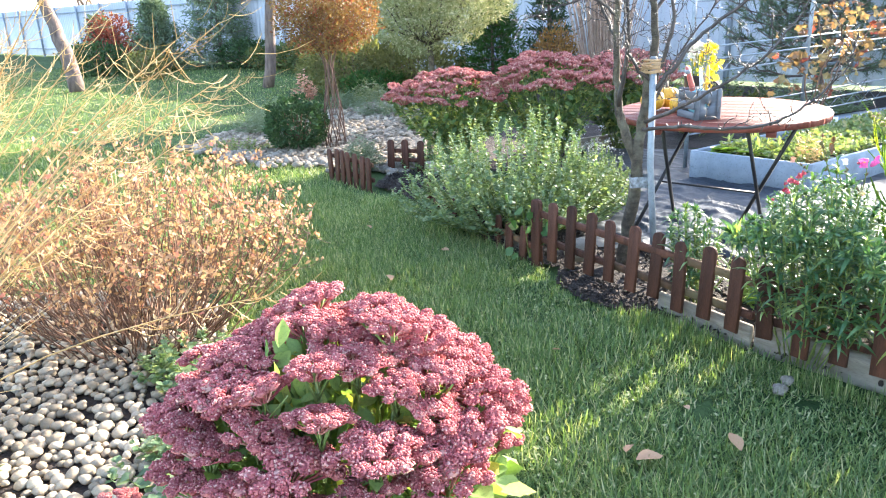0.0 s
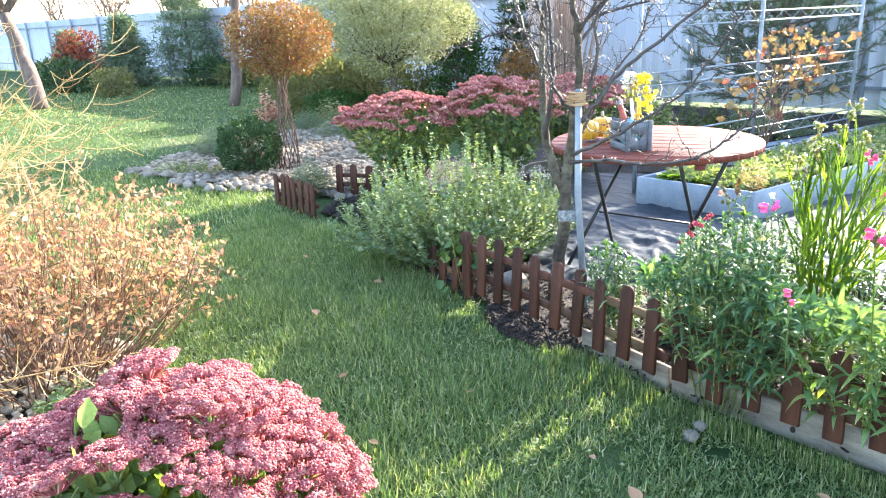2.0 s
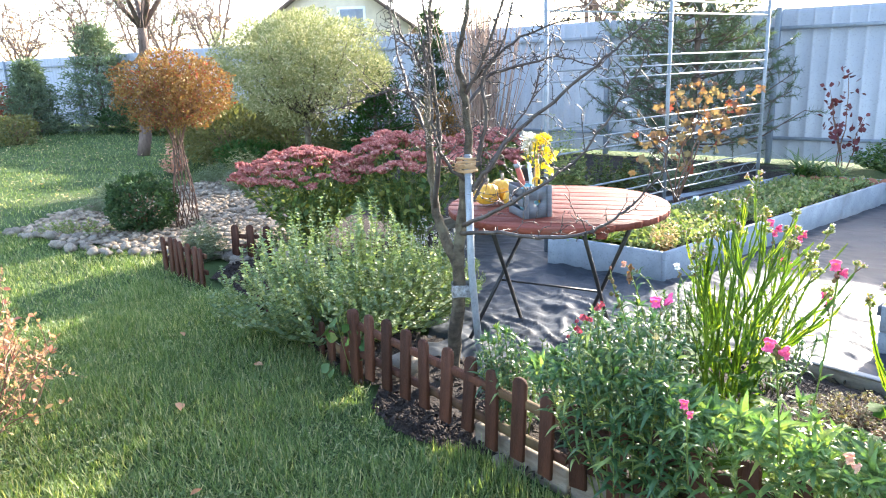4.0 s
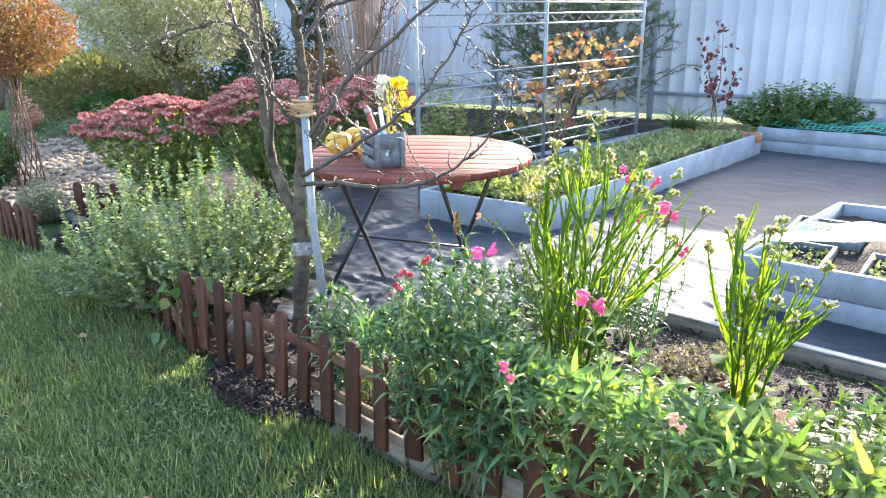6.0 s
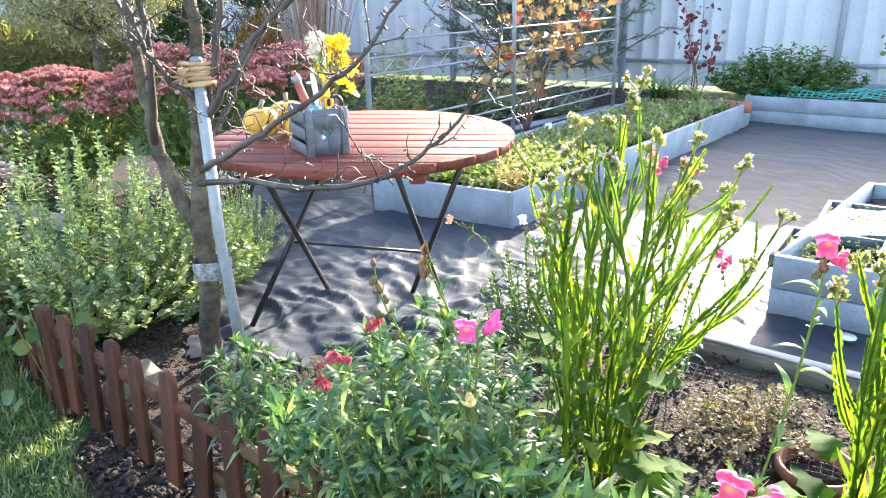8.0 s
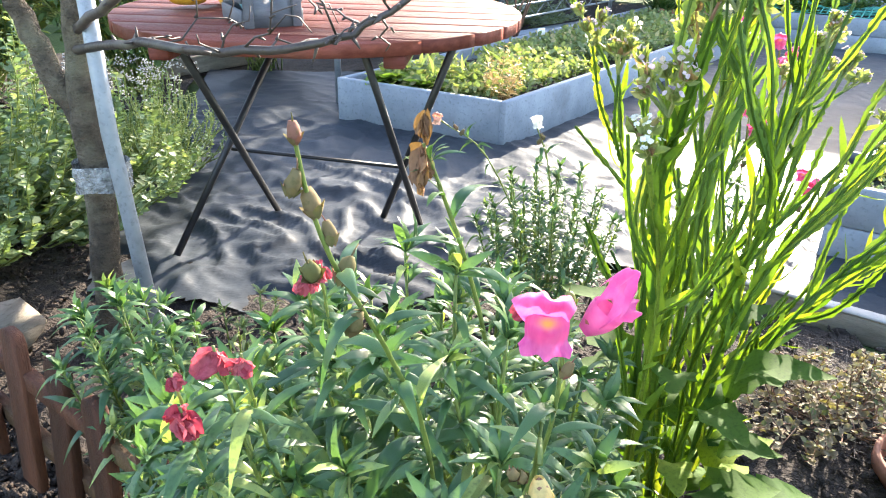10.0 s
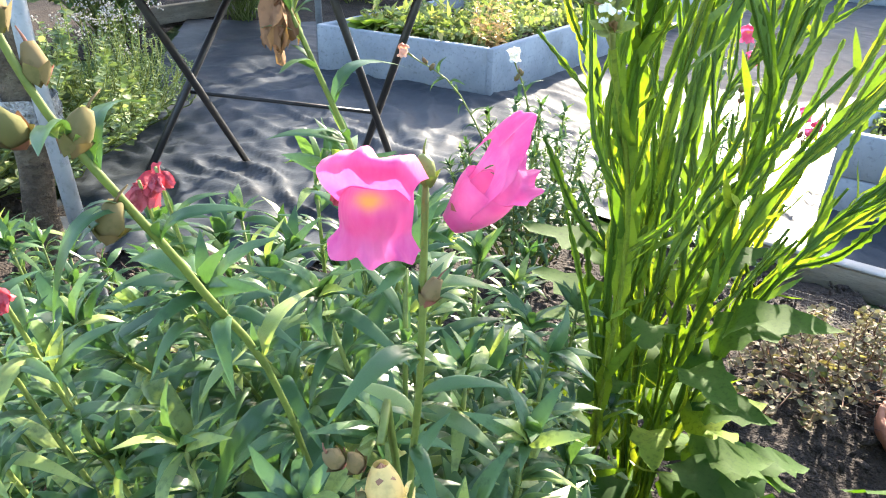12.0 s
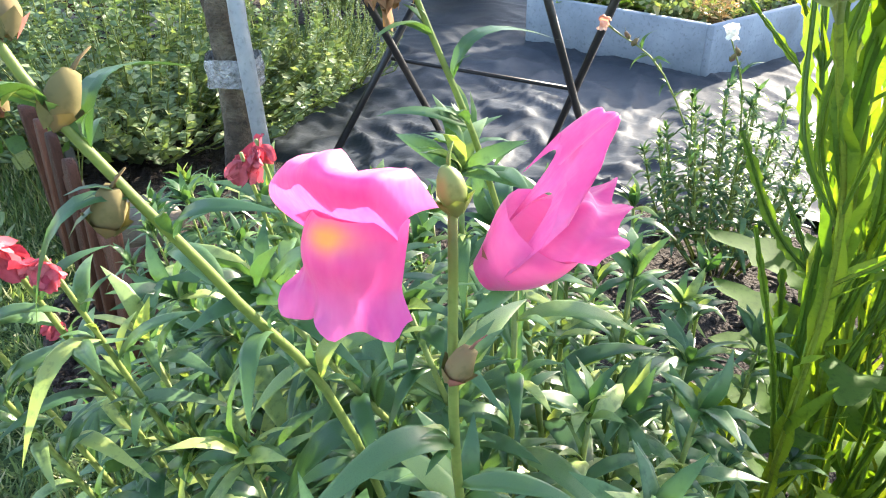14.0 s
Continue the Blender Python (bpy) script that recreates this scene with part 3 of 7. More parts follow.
SPILL = [(0.84, 4.0), (0.84, 3.78), (0.95, 3.60), (1.12, 3.46), (1.34, 3.40), (1.46, 3.34), (1.46, 3.44), (1.15, 3.75)]
tagged(part("soil_spill", sheet(SPILL, 0.03, 0.02, 0.012, 9, 4), M_SOIL), "dark bark and soil at the foot of the picket fence", "soil", kind="structure")

# ---- raised beds ----
def raised_bed(label, a, b, c, d, h=0.235, fill=0.17, boards=1):
    """Four painted boards round the corners a, b, c, d (counterclockwise), filled with soil."""
    th = thing("raised_bed", label, "raised bed", (*a, 0), 0, "grey raised beds")
    o = Vector((*a, 0))
    pts = [Vector((*p, 0)) - o for p in (a, b, c, d)]
    for p0, p1 in zip(pts, pts[1:] + pts[:1]):
        u = (p1 - p0).normalized() * 0.017
        hh = h / boards
        for k in range(boards):
            wood_between("board", p0 - u + Vector((0, 0, k * hh)), p1 - u + Vector((0, 0, k * hh)), 0.034, hh - 0.003, M_GREY, th)
    cx = [((p + o).x, (p + o).y) for p in pts]
    g = sheet(cx, 0.06, fill, 0.015, 5, 6)
    g.v = [v - np.array(o) for v in g.v]
    part("soil", g, M_SOIL, th, "dark soil filling")
    return th


B1 = [(2.47, 5.61), (5.12, 8.2), (4.42, 8.78), (1.75, 6.12)]
B2 = [(3.29, 4.42), (4.5, 3.4), (5.5, 4.45), (4.3, 5.34)]
B3 = [(5.22, 8.43), (8.0, 6.1), (8.9, 7.1), (6.0, 9.5)]
raised_bed("grey painted wooden raised bed planted with low strawberries", *B1)
raised_bed("grey painted wooden raised bed with seed trays and netting", *B2, h=0.27, fill=0.2, boards=2)
raised_bed("long grey painted wooden raised bed with green netting", *B3, h=0.26, fill=0.19, boards=2)
_e = thing("bed_edge_board", "weathered board with white painted top edging the flower bed", "board", (2.72, 4.3, 0))
wood_between("board", (0, 0, 0), (2.4, -2.2, 0), 0.035, 0.075, M_WEATHER, _e)
wood_between("capping", (0, 0, 0.077), (2.4, -2.2, 0.077), 0.042, 0.01, M_CAP, _e, "thin pale worn top")

# ---- sheet metal fence at the back ----
FX0, FX1 = 9.0, -34.0
def fence_y(x):
    return 11.2 - 0.646 * (x - 4.9)


def back_fence():
    d = Vector((FX1 - FX0, fence_y(FX1) - fence_y(FX0), 0))
    a = math.degrees(math.atan2(d.y, d.x))
    L = d.length
    bay = 2.4
    n = int(L / bay)
    u = d.normalized()
    prof = []
    for k in range(12):
        x = k * bay / 12
        prof += [(x, 0), (x + bay / 12 - 0.05, 0), (x + bay / 12 - 0.035, 0.018), (x + bay / 12 - 0.012, 0.018)]
    prof.append((bay, 0))
    g = Geo()
    v = [(x, y, 0.05) for x, y in prof] + [(x, y, 2.0) for x, y in prof] + [(x, y - 0.006, 0.05) for x, y in prof] + [(x, y - 0.006, 2.0) for x, y in prof]
    m = len(prof)
    f = [(i, i + 1, m + i + 1, m + i) for i in range(m - 1)] + [(2 * m + i + 1, 2 * m + i, 3 * m + i, 3 * m + i + 1) for i in range(m - 1)]
    f += [(m + i, m + i + 1, 3 * m + i + 1, 3 * m + i) for i in range(m - 1)]
    pm = g.add(v, f).mesh("panel", M_PANEL, False)
    postm = box(0.07, 0.07, 2.02, 0.006, (0, 0, 1.01)).mesh("post", M_RAIL, False)
    railm = box(bay, 0.03, 0.045, 0.004, (bay / 2, 0, 0)).mesh("rail", M_RAIL, False)
    for k in range(n):
        p = Vector((FX0, fence_y(FX0), 0)) + u * bay * k
        th = thing("fence_panel", "pale grey-blue corrugated metal fence panel with rails", "fence", p, a, "metal fence panels")
        part("panel", pm, None, th)
        part("post", postm, None, th, m=pose(0, 0.07, 0))
        for z in (0.34, 1.76):
            part("rail", railm, None, th, m=pose(0, 0.045, z))


back_fence()

# ---- trellis ----
def trellis():
    pts = [Vector((1.73, 6.45, 0)), Vector((2.84, 7.53, 0)), Vector((4.02, 8.68, 0))]
    th = thing("trellis", "galvanised steel tube trellis with groups of horizontal bars", "trellis", pts[0])
    for p in pts:
        q = p - pts[0]
        part("post", tube(Geo(), [q, q + Vector((0, 0, 2.08))], 0.018, 8), M_ZINC, th)
    e = pts[2] - pts[0]
    groups = ((1.93, 1.83), (1.49, 1.40, 1.32), (0.97, 0.87, 0.77), (0.47, 0.38, 0.29))
    for gr in groups:
        for z in gr:
            part("bar", tube(Geo(), [Vector((0, 0, z)), e + Vector((0, 0, z))], 0.0075, 6), M_ZINC, th)
        zz = [(e * (k / 24)) + Vector((0, 0, gr[-1] if k % 2 else gr[-2])) for k in range(25)]
        part("zigzag_wire", tube(Geo(), [tuple(q) for q in zz], 0.003, 5), M_ZINC, th)


trellis()

# ---- round table ----
TC = Vector((1.71, 4.72, 0))
def table():
    R, H = 0.58, 0.745
    th = thing("folding_table", "round red-brown slatted wooden garden table on black folding legs", "table", TC)
    ang = math.radians(-12)
    n = 10
    w = 2 * R / n
    rot = Matrix.Rotation(ang, 4, "Z")
    for k in range(n):
        y0, y1 = -R + k * w + 0.0055, -R + (k + 1) * w - 0.0055
        # outline of one slat: straight sides, ends on the circle
        top = []
        for i in range(7):
            y = y0 + (y1 - y0) * i / 6
            top.append((math.sqrt(max(R * R - y * y, 0.002)), y))
        left = [(-x, y) for x, y in reversed(top)]
        out = top + left
        m = len(out)
        v, b = [], 0.003
        for z, s in ((H - 0.032, 1.0), (H - b, 1.0), (H, 0.985)):
            cy = (y0 + y1) / 2
            v += [(x * (1 if s == 1 else 1 - 0.004), cy + (y - cy) * (1 if s == 1 else 0.93), z) for x, y in out]
        f = [list(range(m - 1, -1, -1)), list(range(2 * m, 3 * m))]
        for r in range(2):
            for i in range(m):
                f.append((r * m + i, r * m + (i + 1) % m, (r + 1) * m + (i + 1) % m, (r + 1) * m + i))
        part("slat", Geo().add(v, f), M_TABLE, th, smooth=False, m=rot)
    for x in (-0.28, 0.28):
        part("batten", box(0.05, 1.0, 0.03, 0.003, (x, 0, H - 0.048)), M_TABLE, th, smooth=False, m=rot)

    def bar(name, p, q, r=0.011):
        part(name, tube(Geo(), [Vector(p) - TC, Vector(q) - TC], r, 8), M_BLACK, th)

    # left pair crosses, feet spread wide along one line
    a0, b0 = Vector((1.22, 4.53, 0.012)), Vector((1.52, 4.92, 0.012))
    bar("leg", a0, (1.60, 4.86, 0.70))
    bar("leg", b0, (1.37, 4.35, 0.70))
    c0, d0 = Vector((2.01, 4.76, 0.012)), Vector((1.873, 4.82, 0.012))
    bar("leg", c0, (1.81, 4.42, 0.70))
    bar("leg", d0, (2.06, 4.42, 0.70))
    bar("stretcher", (1.41, 4.70, 0.33), (1.94, 4.66, 0.27), 0.006)
    bar("stretcher", (1.60, 4.86, 0.69), (2.02, 4.44, 0.69), 0.008)
    return th


table()

# ---- bare fruit tree with its stake ----
def branchy(g, pts, r0, r1, n=7):
    pts = np.asarray(pts, float)
    tube(g, pts, np.linspace(r0, r1, len(pts)), n)
    return pts


def smooth_path(pts, k=4):
    pts = np.asarray(pts, float)
    p = np.vstack([2 * pts[0] - pts[1], pts, 2 * pts[-1] - pts[-2]])
    out = []
    for i in range(1, len(p) - 2):
        for t in np.linspace(0, 1, k, endpoint=False):
            a, b, c, d = p[i - 1:i + 3]
            out.append(0.5 * (2 * b + (c - a) * t + (2 * a - 5 * b + 4 * c - d) * t * t + (3 * b - a - 3 * c + d) * t ** 3))
    return np.array(out + [pts[-1]])


def twigs(g, path, r, count, length, up=0.5, lo=0.25):
    """Short crooked side shoots with thick buds."""
    for _ in range(count):
        i = int(rng.integers(int(lo * len(path)), len(path)))
        p = path[i]
        d = unit(rng.normal(0, 1, 3) + np.array([0, 0, up]))
        L = length * rng.uniform(0.35, 1.2)
        q = curve_pts(p, p + d * L, rng.normal(0, 0.05 * L, 3) + np.array([0, 0, 0.06 * L]), 5, 0.05 * L)
        tube(g, q, np.linspace(r, r * 0.45, 5), 5)
        for s in range(int(L / 0.035)):
            c = q[min(4, 1 + s % 4)] + rng.normal(0, 0.003, 3)
            e = unit(d + rng.normal(0, 0.7, 3))
            tube(g, [c, c + e * 0.012], [r * 1.25, r * 0.5], 4)
        if L > length * 0.8:
            for _s in range(2):
                p2 = q[int(rng.integers(2, 5))]
                d2 = unit(d + rng.normal(0, 0.8, 3))
                tube(g, curve_pts(p2, p2 + d2 * L * 0.5, (0, 0, 0.02), 4, 0.01), [r * 0.7, r * 0.6, r * 0.5, r * 0.35], 4)


def spurs(g, path, count, lo):
    """Stubby fruit spurs along a limb."""
    for _ in range(count):
        i = int(rng.integers(int(lo * len(path)), len(path) - 1))
        c = path[i] + (path[i + 1] - path[i]) * rng.uniform(0, 1)
        e = unit(rng.normal(0, 1, 3) + np.array([0, 0, 0.3]))
        tube(g, [c, c + e * 0.012, c + e * rng.uniform(0.016, 0.03)], [0.0036, 0.0030, 0.0012], 5)


def fruit_tree():
    th = thing("fruit_tree", "young bare fruit tree with a forked trunk beside its stake", "tree", (1.24, 4.05, 0))
    o = np.array([1.24, 4.05, 0])
    g = Geo()
    limbs = [
        ([(1.17, 4.1, 0), (1.2, 4.07, .25), (1.225, 4.04, .5), (1.228, 4.03, .61), (1.247, 4.03, .79), (1.275, 4.02, 1.04), (1.29, 4.02, 1.2), (1.275, 4.02, 1.41), (1.25, 4.03, 1.5), (1.30, 4.05, 1.75), (1.29, 4.08, 2.2)], .036, .006, 12),
        ([(1.235, 4.03, .58), (1.17, 4.05, .73), (1.13, 4.06, .87), (1.12, 4.06, 1.04), (1.11, 4.06, 1.28), (1.12, 4.06, 1.51), (1.15, 4.08, 1.8), (1.16, 4.1, 2.15)], .027, .004, 10),
        ([(1.13, 4.05, .87), (1.165, 4.0, 1.16), (1.16, 3.98, 1.32), (1.14, 3.96, 1.6), (1.10, 3.95, 1.95)], .013, .003, 8),
        ([(1.285, 4.02, .98), (1.34, 4.0, 1.13), (1.37, 4.0, 1.27), (1.36, 4.0, 1.43), (1.45, 4.02, 1.59), (1.52, 4.05, 1.9)], .012, .003, 8),
        ([(1.28, 4.0, .93), (1.37, 3.98, 1.05), (1.47, 3.98, 1.18), (1.65, 3.96, 1.33), (1.82, 3.95, 1.47), (1.95, 3.95, 1.57), (2.12, 3.97, 1.72)], .013, .0025, 8),
        ([(1.11, 4.07, 1.30), (1.0, 4.1, 1.385), (.85, 4.1, 1.36), (.68, 4.12, 1.31)], .008, .002, 6),
        ([(1.28, 4.04, 1.30), (1.38, 4.16, 1.43), (1.53, 4.2, 1.475), (1.71, 4.2, 1.50), (1.9, 4.22, 1.44)], .010, .002, 7),
        ([(1.13, 4.03, 1.38), (1.08, 4.0, 1.53), (1.02, 3.99, 1.62), (.97, 3.98, 1.85)], .007, .002, 6),
        ([(1.26, 4.0, .80), (1.38, 3.86, .875), (1.50, 3.78, .955), (1.66, 3.74, 1.06), (1.78, 3.72, 1.18), (1.9, 3.7, 1.37), (1.98, 3.7, 1.5)], .0105, .002, 7),
        ([(1.25, 4.0, .76), (1.42, 3.82, .805), (1.61, 3.66, .82), (1.76, 3.62, .845), (1.86, 3.62, .90), (1.95, 3.62, .98), (2.03, 3.63, 1.07), (2.06, 3.64, 1.2)], .0095, .002, 7),
        ([(1.28, 4.02, 1.36), (1.36, 3.97, 1.5), (1.42, 3.93, 1.66), (1.5, 3.9, 1.95)], .009, .003, 6),
        ([(1.11, 4.06, 1.2), (1.02, 4.14, 1.4), (.96, 4.2, 1.6), (.93, 4.24, 1.95)], .008, .003, 6),
        ([(1.27, 4.0, 1.0), (1.19, 3.97, 1.09), (1.15, 3.95, 1.22), (1.14, 3.95, 1.42), (1.10, 3.93, 1.7)], .009, .003, 6),
        ([(1.28, 4.04, 1.38), (1.42, 4.0, 1.52), (1.6, 3.96, 1.62), (1.85, 3.9, 1.66)], .008, .002, 6),
        ([(1.27, 4.01, .86), (1.34, 4.08, .96), (1.42, 4.14, 1.12), (1.56, 4.16, 1.32), (1.66, 4.2, 1.6)], .009, .002, 6),
    ]
    paths = []
    for i, (pts, a, b, n) in enumerate(limbs):
        p = smooth_path(np.array(pts) - o, 5)
        p[1:-1] += rng.normal(0, 0.0035, p[1:-1].shape)
        gg = Geo()
        branchy(gg, p, a, b, n)
        part("trunk" if i == 0 else "limb", gg, M_BARK if i < 2 else M_BRANCH, th)
        paths.append(p)
    for i, p in enumerate(paths):
        twigs(g, p, 0.0023, 22 if i > 3 else 20, 0.15, 0.6, 0.45 if i < 2 else 0.15)
        spurs(g, p, 40, 0.4 if i < 2 else 0.1)
    part("twig_tangle", g, M_BRANCH, th, "dark crooked twigs with buds")
    st = thing("tree_stake", "grey galvanised tube stake tied to the young tree", "stake", (1.335, 3.93, 0))
    part("tube", tube(Geo(), [(0, 0, 0), (-0.045, 0.045, 0.6), (-0.05, 0.07, 1.1)], 0.0165, 14), M_ZINC, st)
    part("end_cap", tube(Geo(), [(-0.05, 0.07, 1.1), (-0.05, 0.0703, 1.104), (-0.05, 0.0707, 1.112)], [0.018, 0.018, 0.011], 14), M_ZINC, st)
    tie = thing("raffia_tie", "tan raffia tie round the stake top and the trunk", "tie", (1.278, 4.015, 1.06))
    gg = Geo()
    a = np.linspace(0, 14 * np.pi, 110)
    tube(gg, np.stack([0.045 * np.cos(a), 0.034 * np.sin(a), 0.0014 * a - 0.03 + 0.005 * np.sin(a * 0.31 + 1) + 0.003 * np.sin(a * 2.3)], -1), 0.006, 6)
    part("band", gg, M_RAFFIA, tie)
    gg = Geo()
    for k in range(16):
        d = rng.normal(0, 1, 3) * np.array([0.045, 0.02, 0.03])
        tube(gg, [(-0.03, -0.035, 0), np.array([-0.03, -0.04, 0]) + d], [0.003, 0.0012], 4)
    part("frayed_ends", gg, M_RAFFIA, tie)
    tp = thing("tape_wrap", "shiny clear tape wound round the trunk and stake", "tape", (1.25, 4.01, 0.5))
    gg = Geo()
    a = np.linspace(0, 2 * np.pi, 25)[:-1]
    rr = 1 + 0.04 * np.sin(a * 7)
    v = []
    for z in np.linspace(-0.028, 0.028, 7):
        w = 1 + 0.03 * np.sin(a * 5 + z * 160)
        v += [(0.057 * c * q * s, 0.05 * d * q * s, z + 0.004 * math.sin(t * 3)) for c, d, q, s, t in zip(np.cos(a), np.sin(a), rr, w, a)]
    f = [(r * 24 + i, r * 24 + (i + 1) % 24, (r + 1) * 24 + (i + 1) % 24, (r + 1) * 24 + i) for r in range(6) for i in range(24)]
    part("wrap", gg.add(v, f), M_TAPE, tp)
    wood = thing("bark_piece", "broken piece of pale wood at the tree's foot", "wood", (0.95, 4.02, 0.03), 35)
    lv, lf = lumpy(ICO2, 0.35, 3)
    part("wood", Geo().add(lv * np.array([0.10, 0.05, 0.07]) + np.array([0, 0, 0.09]), lf), M_WEATHER, wood)


fruit_tree()

# ---- on the table ----
TZ = 0.745
def crate():
    th = thing("wooden_crate", "small grey wooden crate with a heart cut-out holding tools", "crate", (1.5625, 4.455, TZ), 22)
    sx, sy, h, t = 0.142, 0.172, 0.155, 0.008
    # end board with a heart opening
    hp = [(0.018 * math.sin(a) ** 3 * 1.05, 0.0011 * 1.05 * (13 * math.cos(a) - 5 * math.cos(2 * a) - 2 * math.cos(3 * a) - math.cos(4 * a)) + 0.075) for a in np.linspace(0, 2 * np.pi, 33)[:-1]]
    n = len(hp)
    outer = []
    for x, z in hp:
        dx, dz = x, z - 0.072
        s = min((sx / 2) / max(abs(dx), 1e-6), (h / 2 if dz > 0 else h / 2) / max(abs(dz), 1e-6))
        outer.append((dx * s, h / 2 + dz * s))
    for y in (-sy / 2, sy / 2):
        v = [(x, y - t / 2, z) for x, z in outer] + [(x, y - t / 2, z) for x, z in hp] + [(x, y + t / 2, z) for x, z in outer] + [(x, y + t / 2, z) for x, z in hp]
        f = []
        for i in range(n):
            j = (i + 1) % n
            f += [(i, j, n + j, n + i), (2 * n + j, 2 * n + i, 3 * n + i, 3 * n + j), (n + i, n + j, 3 * n + j, 3 * n + i), (j, i, 2 * n + i, 2 * n + j)]
        part("end_board", Geo().add(v, f), M_CRATE, th, "end board with heart cut-out", False)
    for x in (-sx / 2 - t / 2, sx / 2 + t / 2):
        for z in (0.024, 0.077, 0.130):
            part("slat", box(t, sy + t, 0.038, 0.002, (x, 0, z)), M_CRATE, th, smooth=False)
    for x in (-sx / 2 + 0.01, sx / 2 - 0.01):
        for y in (-sy / 2 - t, sy / 2 + t):
            part("corner_post", box(0.024, t, h + 0.004, 0.002, (x, y, h / 2 + 0.002)), M_CRATE, th, smooth=False)
    part("bottom", box(sx, sy, 0.006, 0.001, (0, 0, 0.006)), M_CRATE, th, smooth=False)


crate()
C_RED = material("red_handle", (0.38, 0.07, 0.06), (0.55, 0.14, 0.11), 0.5, 12, 80, 0.1, vary=0.0)
C_YEL = material("yellow_handle", (0.65, 0.38, 0.02), (0.8, 0.5, 0.04), 0.4, 12, 80, 0.1, vary=0.0)
C_TEAL = material("teal_cloth", (0.10, 0.28, 0.32), (0.2, 0.42, 0.46), 0.8, 20, 80, 0.4, vary=0.0)


def handle_tool(name, label, cat, base, tip, r, mat, ring=None):
    th = thing(name, label, cat, base)
    d = np.array(tip) - np.array(base)
    s = np.linspace(0, 1, 9)
    rr = r * np.array([0.6, 0.8, 0.9, 1.0, 1.05, 1.1, 1.0, 0.95, 0.6])
    part("handle", tube(Geo(), d[None] * s[:, None], rr, 10), mat, th)
    if ring:
        part("collar", tube(Geo(), [d * 0.86, d * 0.94], r * 1.12, 10), ring, th)


handle_tool("hand_trowel", "garden tool with a worn red handle in the crate", "garden tool", (1.57, 4.49, TZ + 0.012), (1.49, 4.48, TZ + 0.27), 0.014, C_RED, M_ZINC)
handle_tool("hand_rake", "garden tool with a pale wooden handle in the crate", "garden tool", (1.59, 4.44, TZ + 0.012), (1.555, 4.44, TZ + 0.265), 0.010, M_WHITE)
handle_tool("marker_stick", "pale wooden marker stick in the crate", "stick", (1.59, 4.49, TZ + 0.012), (1.588, 4.49, TZ + 0.235), 0.008, M_WEATHER)
handle_tool("yellow_tool", "garden knife with a yellow handle in the crate", "garden tool", (1.605, 4.46, TZ + 0.012), (1.597, 4.465, TZ + 0.275), 0.010, C_YEL)
_t = thing("secateurs", "secateurs with black and yellow grips in the crate", "secateurs", (1.61, 4.435, TZ + 0.012))
for s, mm in ((-1, C_YEL), (1, M_BLACK)):
    a = np.linspace(-0.5, 3.6, 14)
    part("grip", tube(Geo(), np.stack([0.022 * np.cos(a) + s * 0.016, 0 * a, 0.155 + 0.022 * np.sin(a)], -1), 0.006, 7), mm, _t)
    part("arm", tube(Geo(), [(0, 0, 0), (s * 0.012, 0, 0.14)], 0.006, 7), mm, _t)
_t = thing("gardening_gloves", "crumpled teal gardening gloves in the crate", "gloves", (1.55, 4.43, TZ + 0.105))
for k in range(3):
    lv, lf = lumpy(ICO2, 0.5, k + 11, 1.6)
    part("glove", Geo().add(lv * np.array([0.028, 0.034, 0.035]) + np.array([0.012 * k - 0.01, 0.025 * (k - 1), 0.02]), lf), C_TEAL, _t)
_t = thing("cloth_roll", "rough green and brown cloth rolled in the crate bottom", "cloth", (1.5625, 4.455, TZ + 0.012))
lv, lf = lumpy(ICO2, 0.3, 5)
part("roll", Geo().add(lv * np.array([0.055, 0.08, 0.04]) + np.array([0, 0, 0.04]), lf), C_TEAL, _t)


def squash(at, r, label, seed):
    th = thing("squash", label, "squash", at, 40 * seed)
    g = Geo()
    v, nu, nv = [], 40, 14
    for i in range(nv + 1):
        ph = math.pi * i / nv
        for j in range(nu):
            a = 2 * math.pi * j / nu
            rr = math.sin(ph) * (1 + 0.06 * math.cos(a * 10)) * (1 + 0.04 * math.sin(a + seed))
            v.append((r * rr * math.cos(a), r * rr * math.sin(a), r * 0.98 * (1 + math.cos(ph) * (1 - 0.22 * abs(math.cos(ph)) ** 6)) - 0.0))
    f = [(i * nu + j, (i + 1) * nu + j, (i + 1) * nu + (j + 1) % nu, i * nu + (j + 1) % nu) for i in range(nv) for j in range(nu)]
    part("fruit", g.add(v, f), M_SQUASH, th)
    part("stalk", tube(Geo(), [(0, 0, 1.7 * r), (0.004, 0, 1.95 * r), (0.015, 0.004, 2.2 * r)], [0.012, 0.008, 0.009], 7), M_WEATHER, th)


squash((1.335, 4.70, TZ), 0.066, "round ribbed yellow squash on the table", 1)
squash((1.42, 4.80, TZ), 0.070, "yellow and green striped squash on the table", 2)
squash((1.47, 4.66, TZ), 0.046, "small orange squash behind the crate", 3)


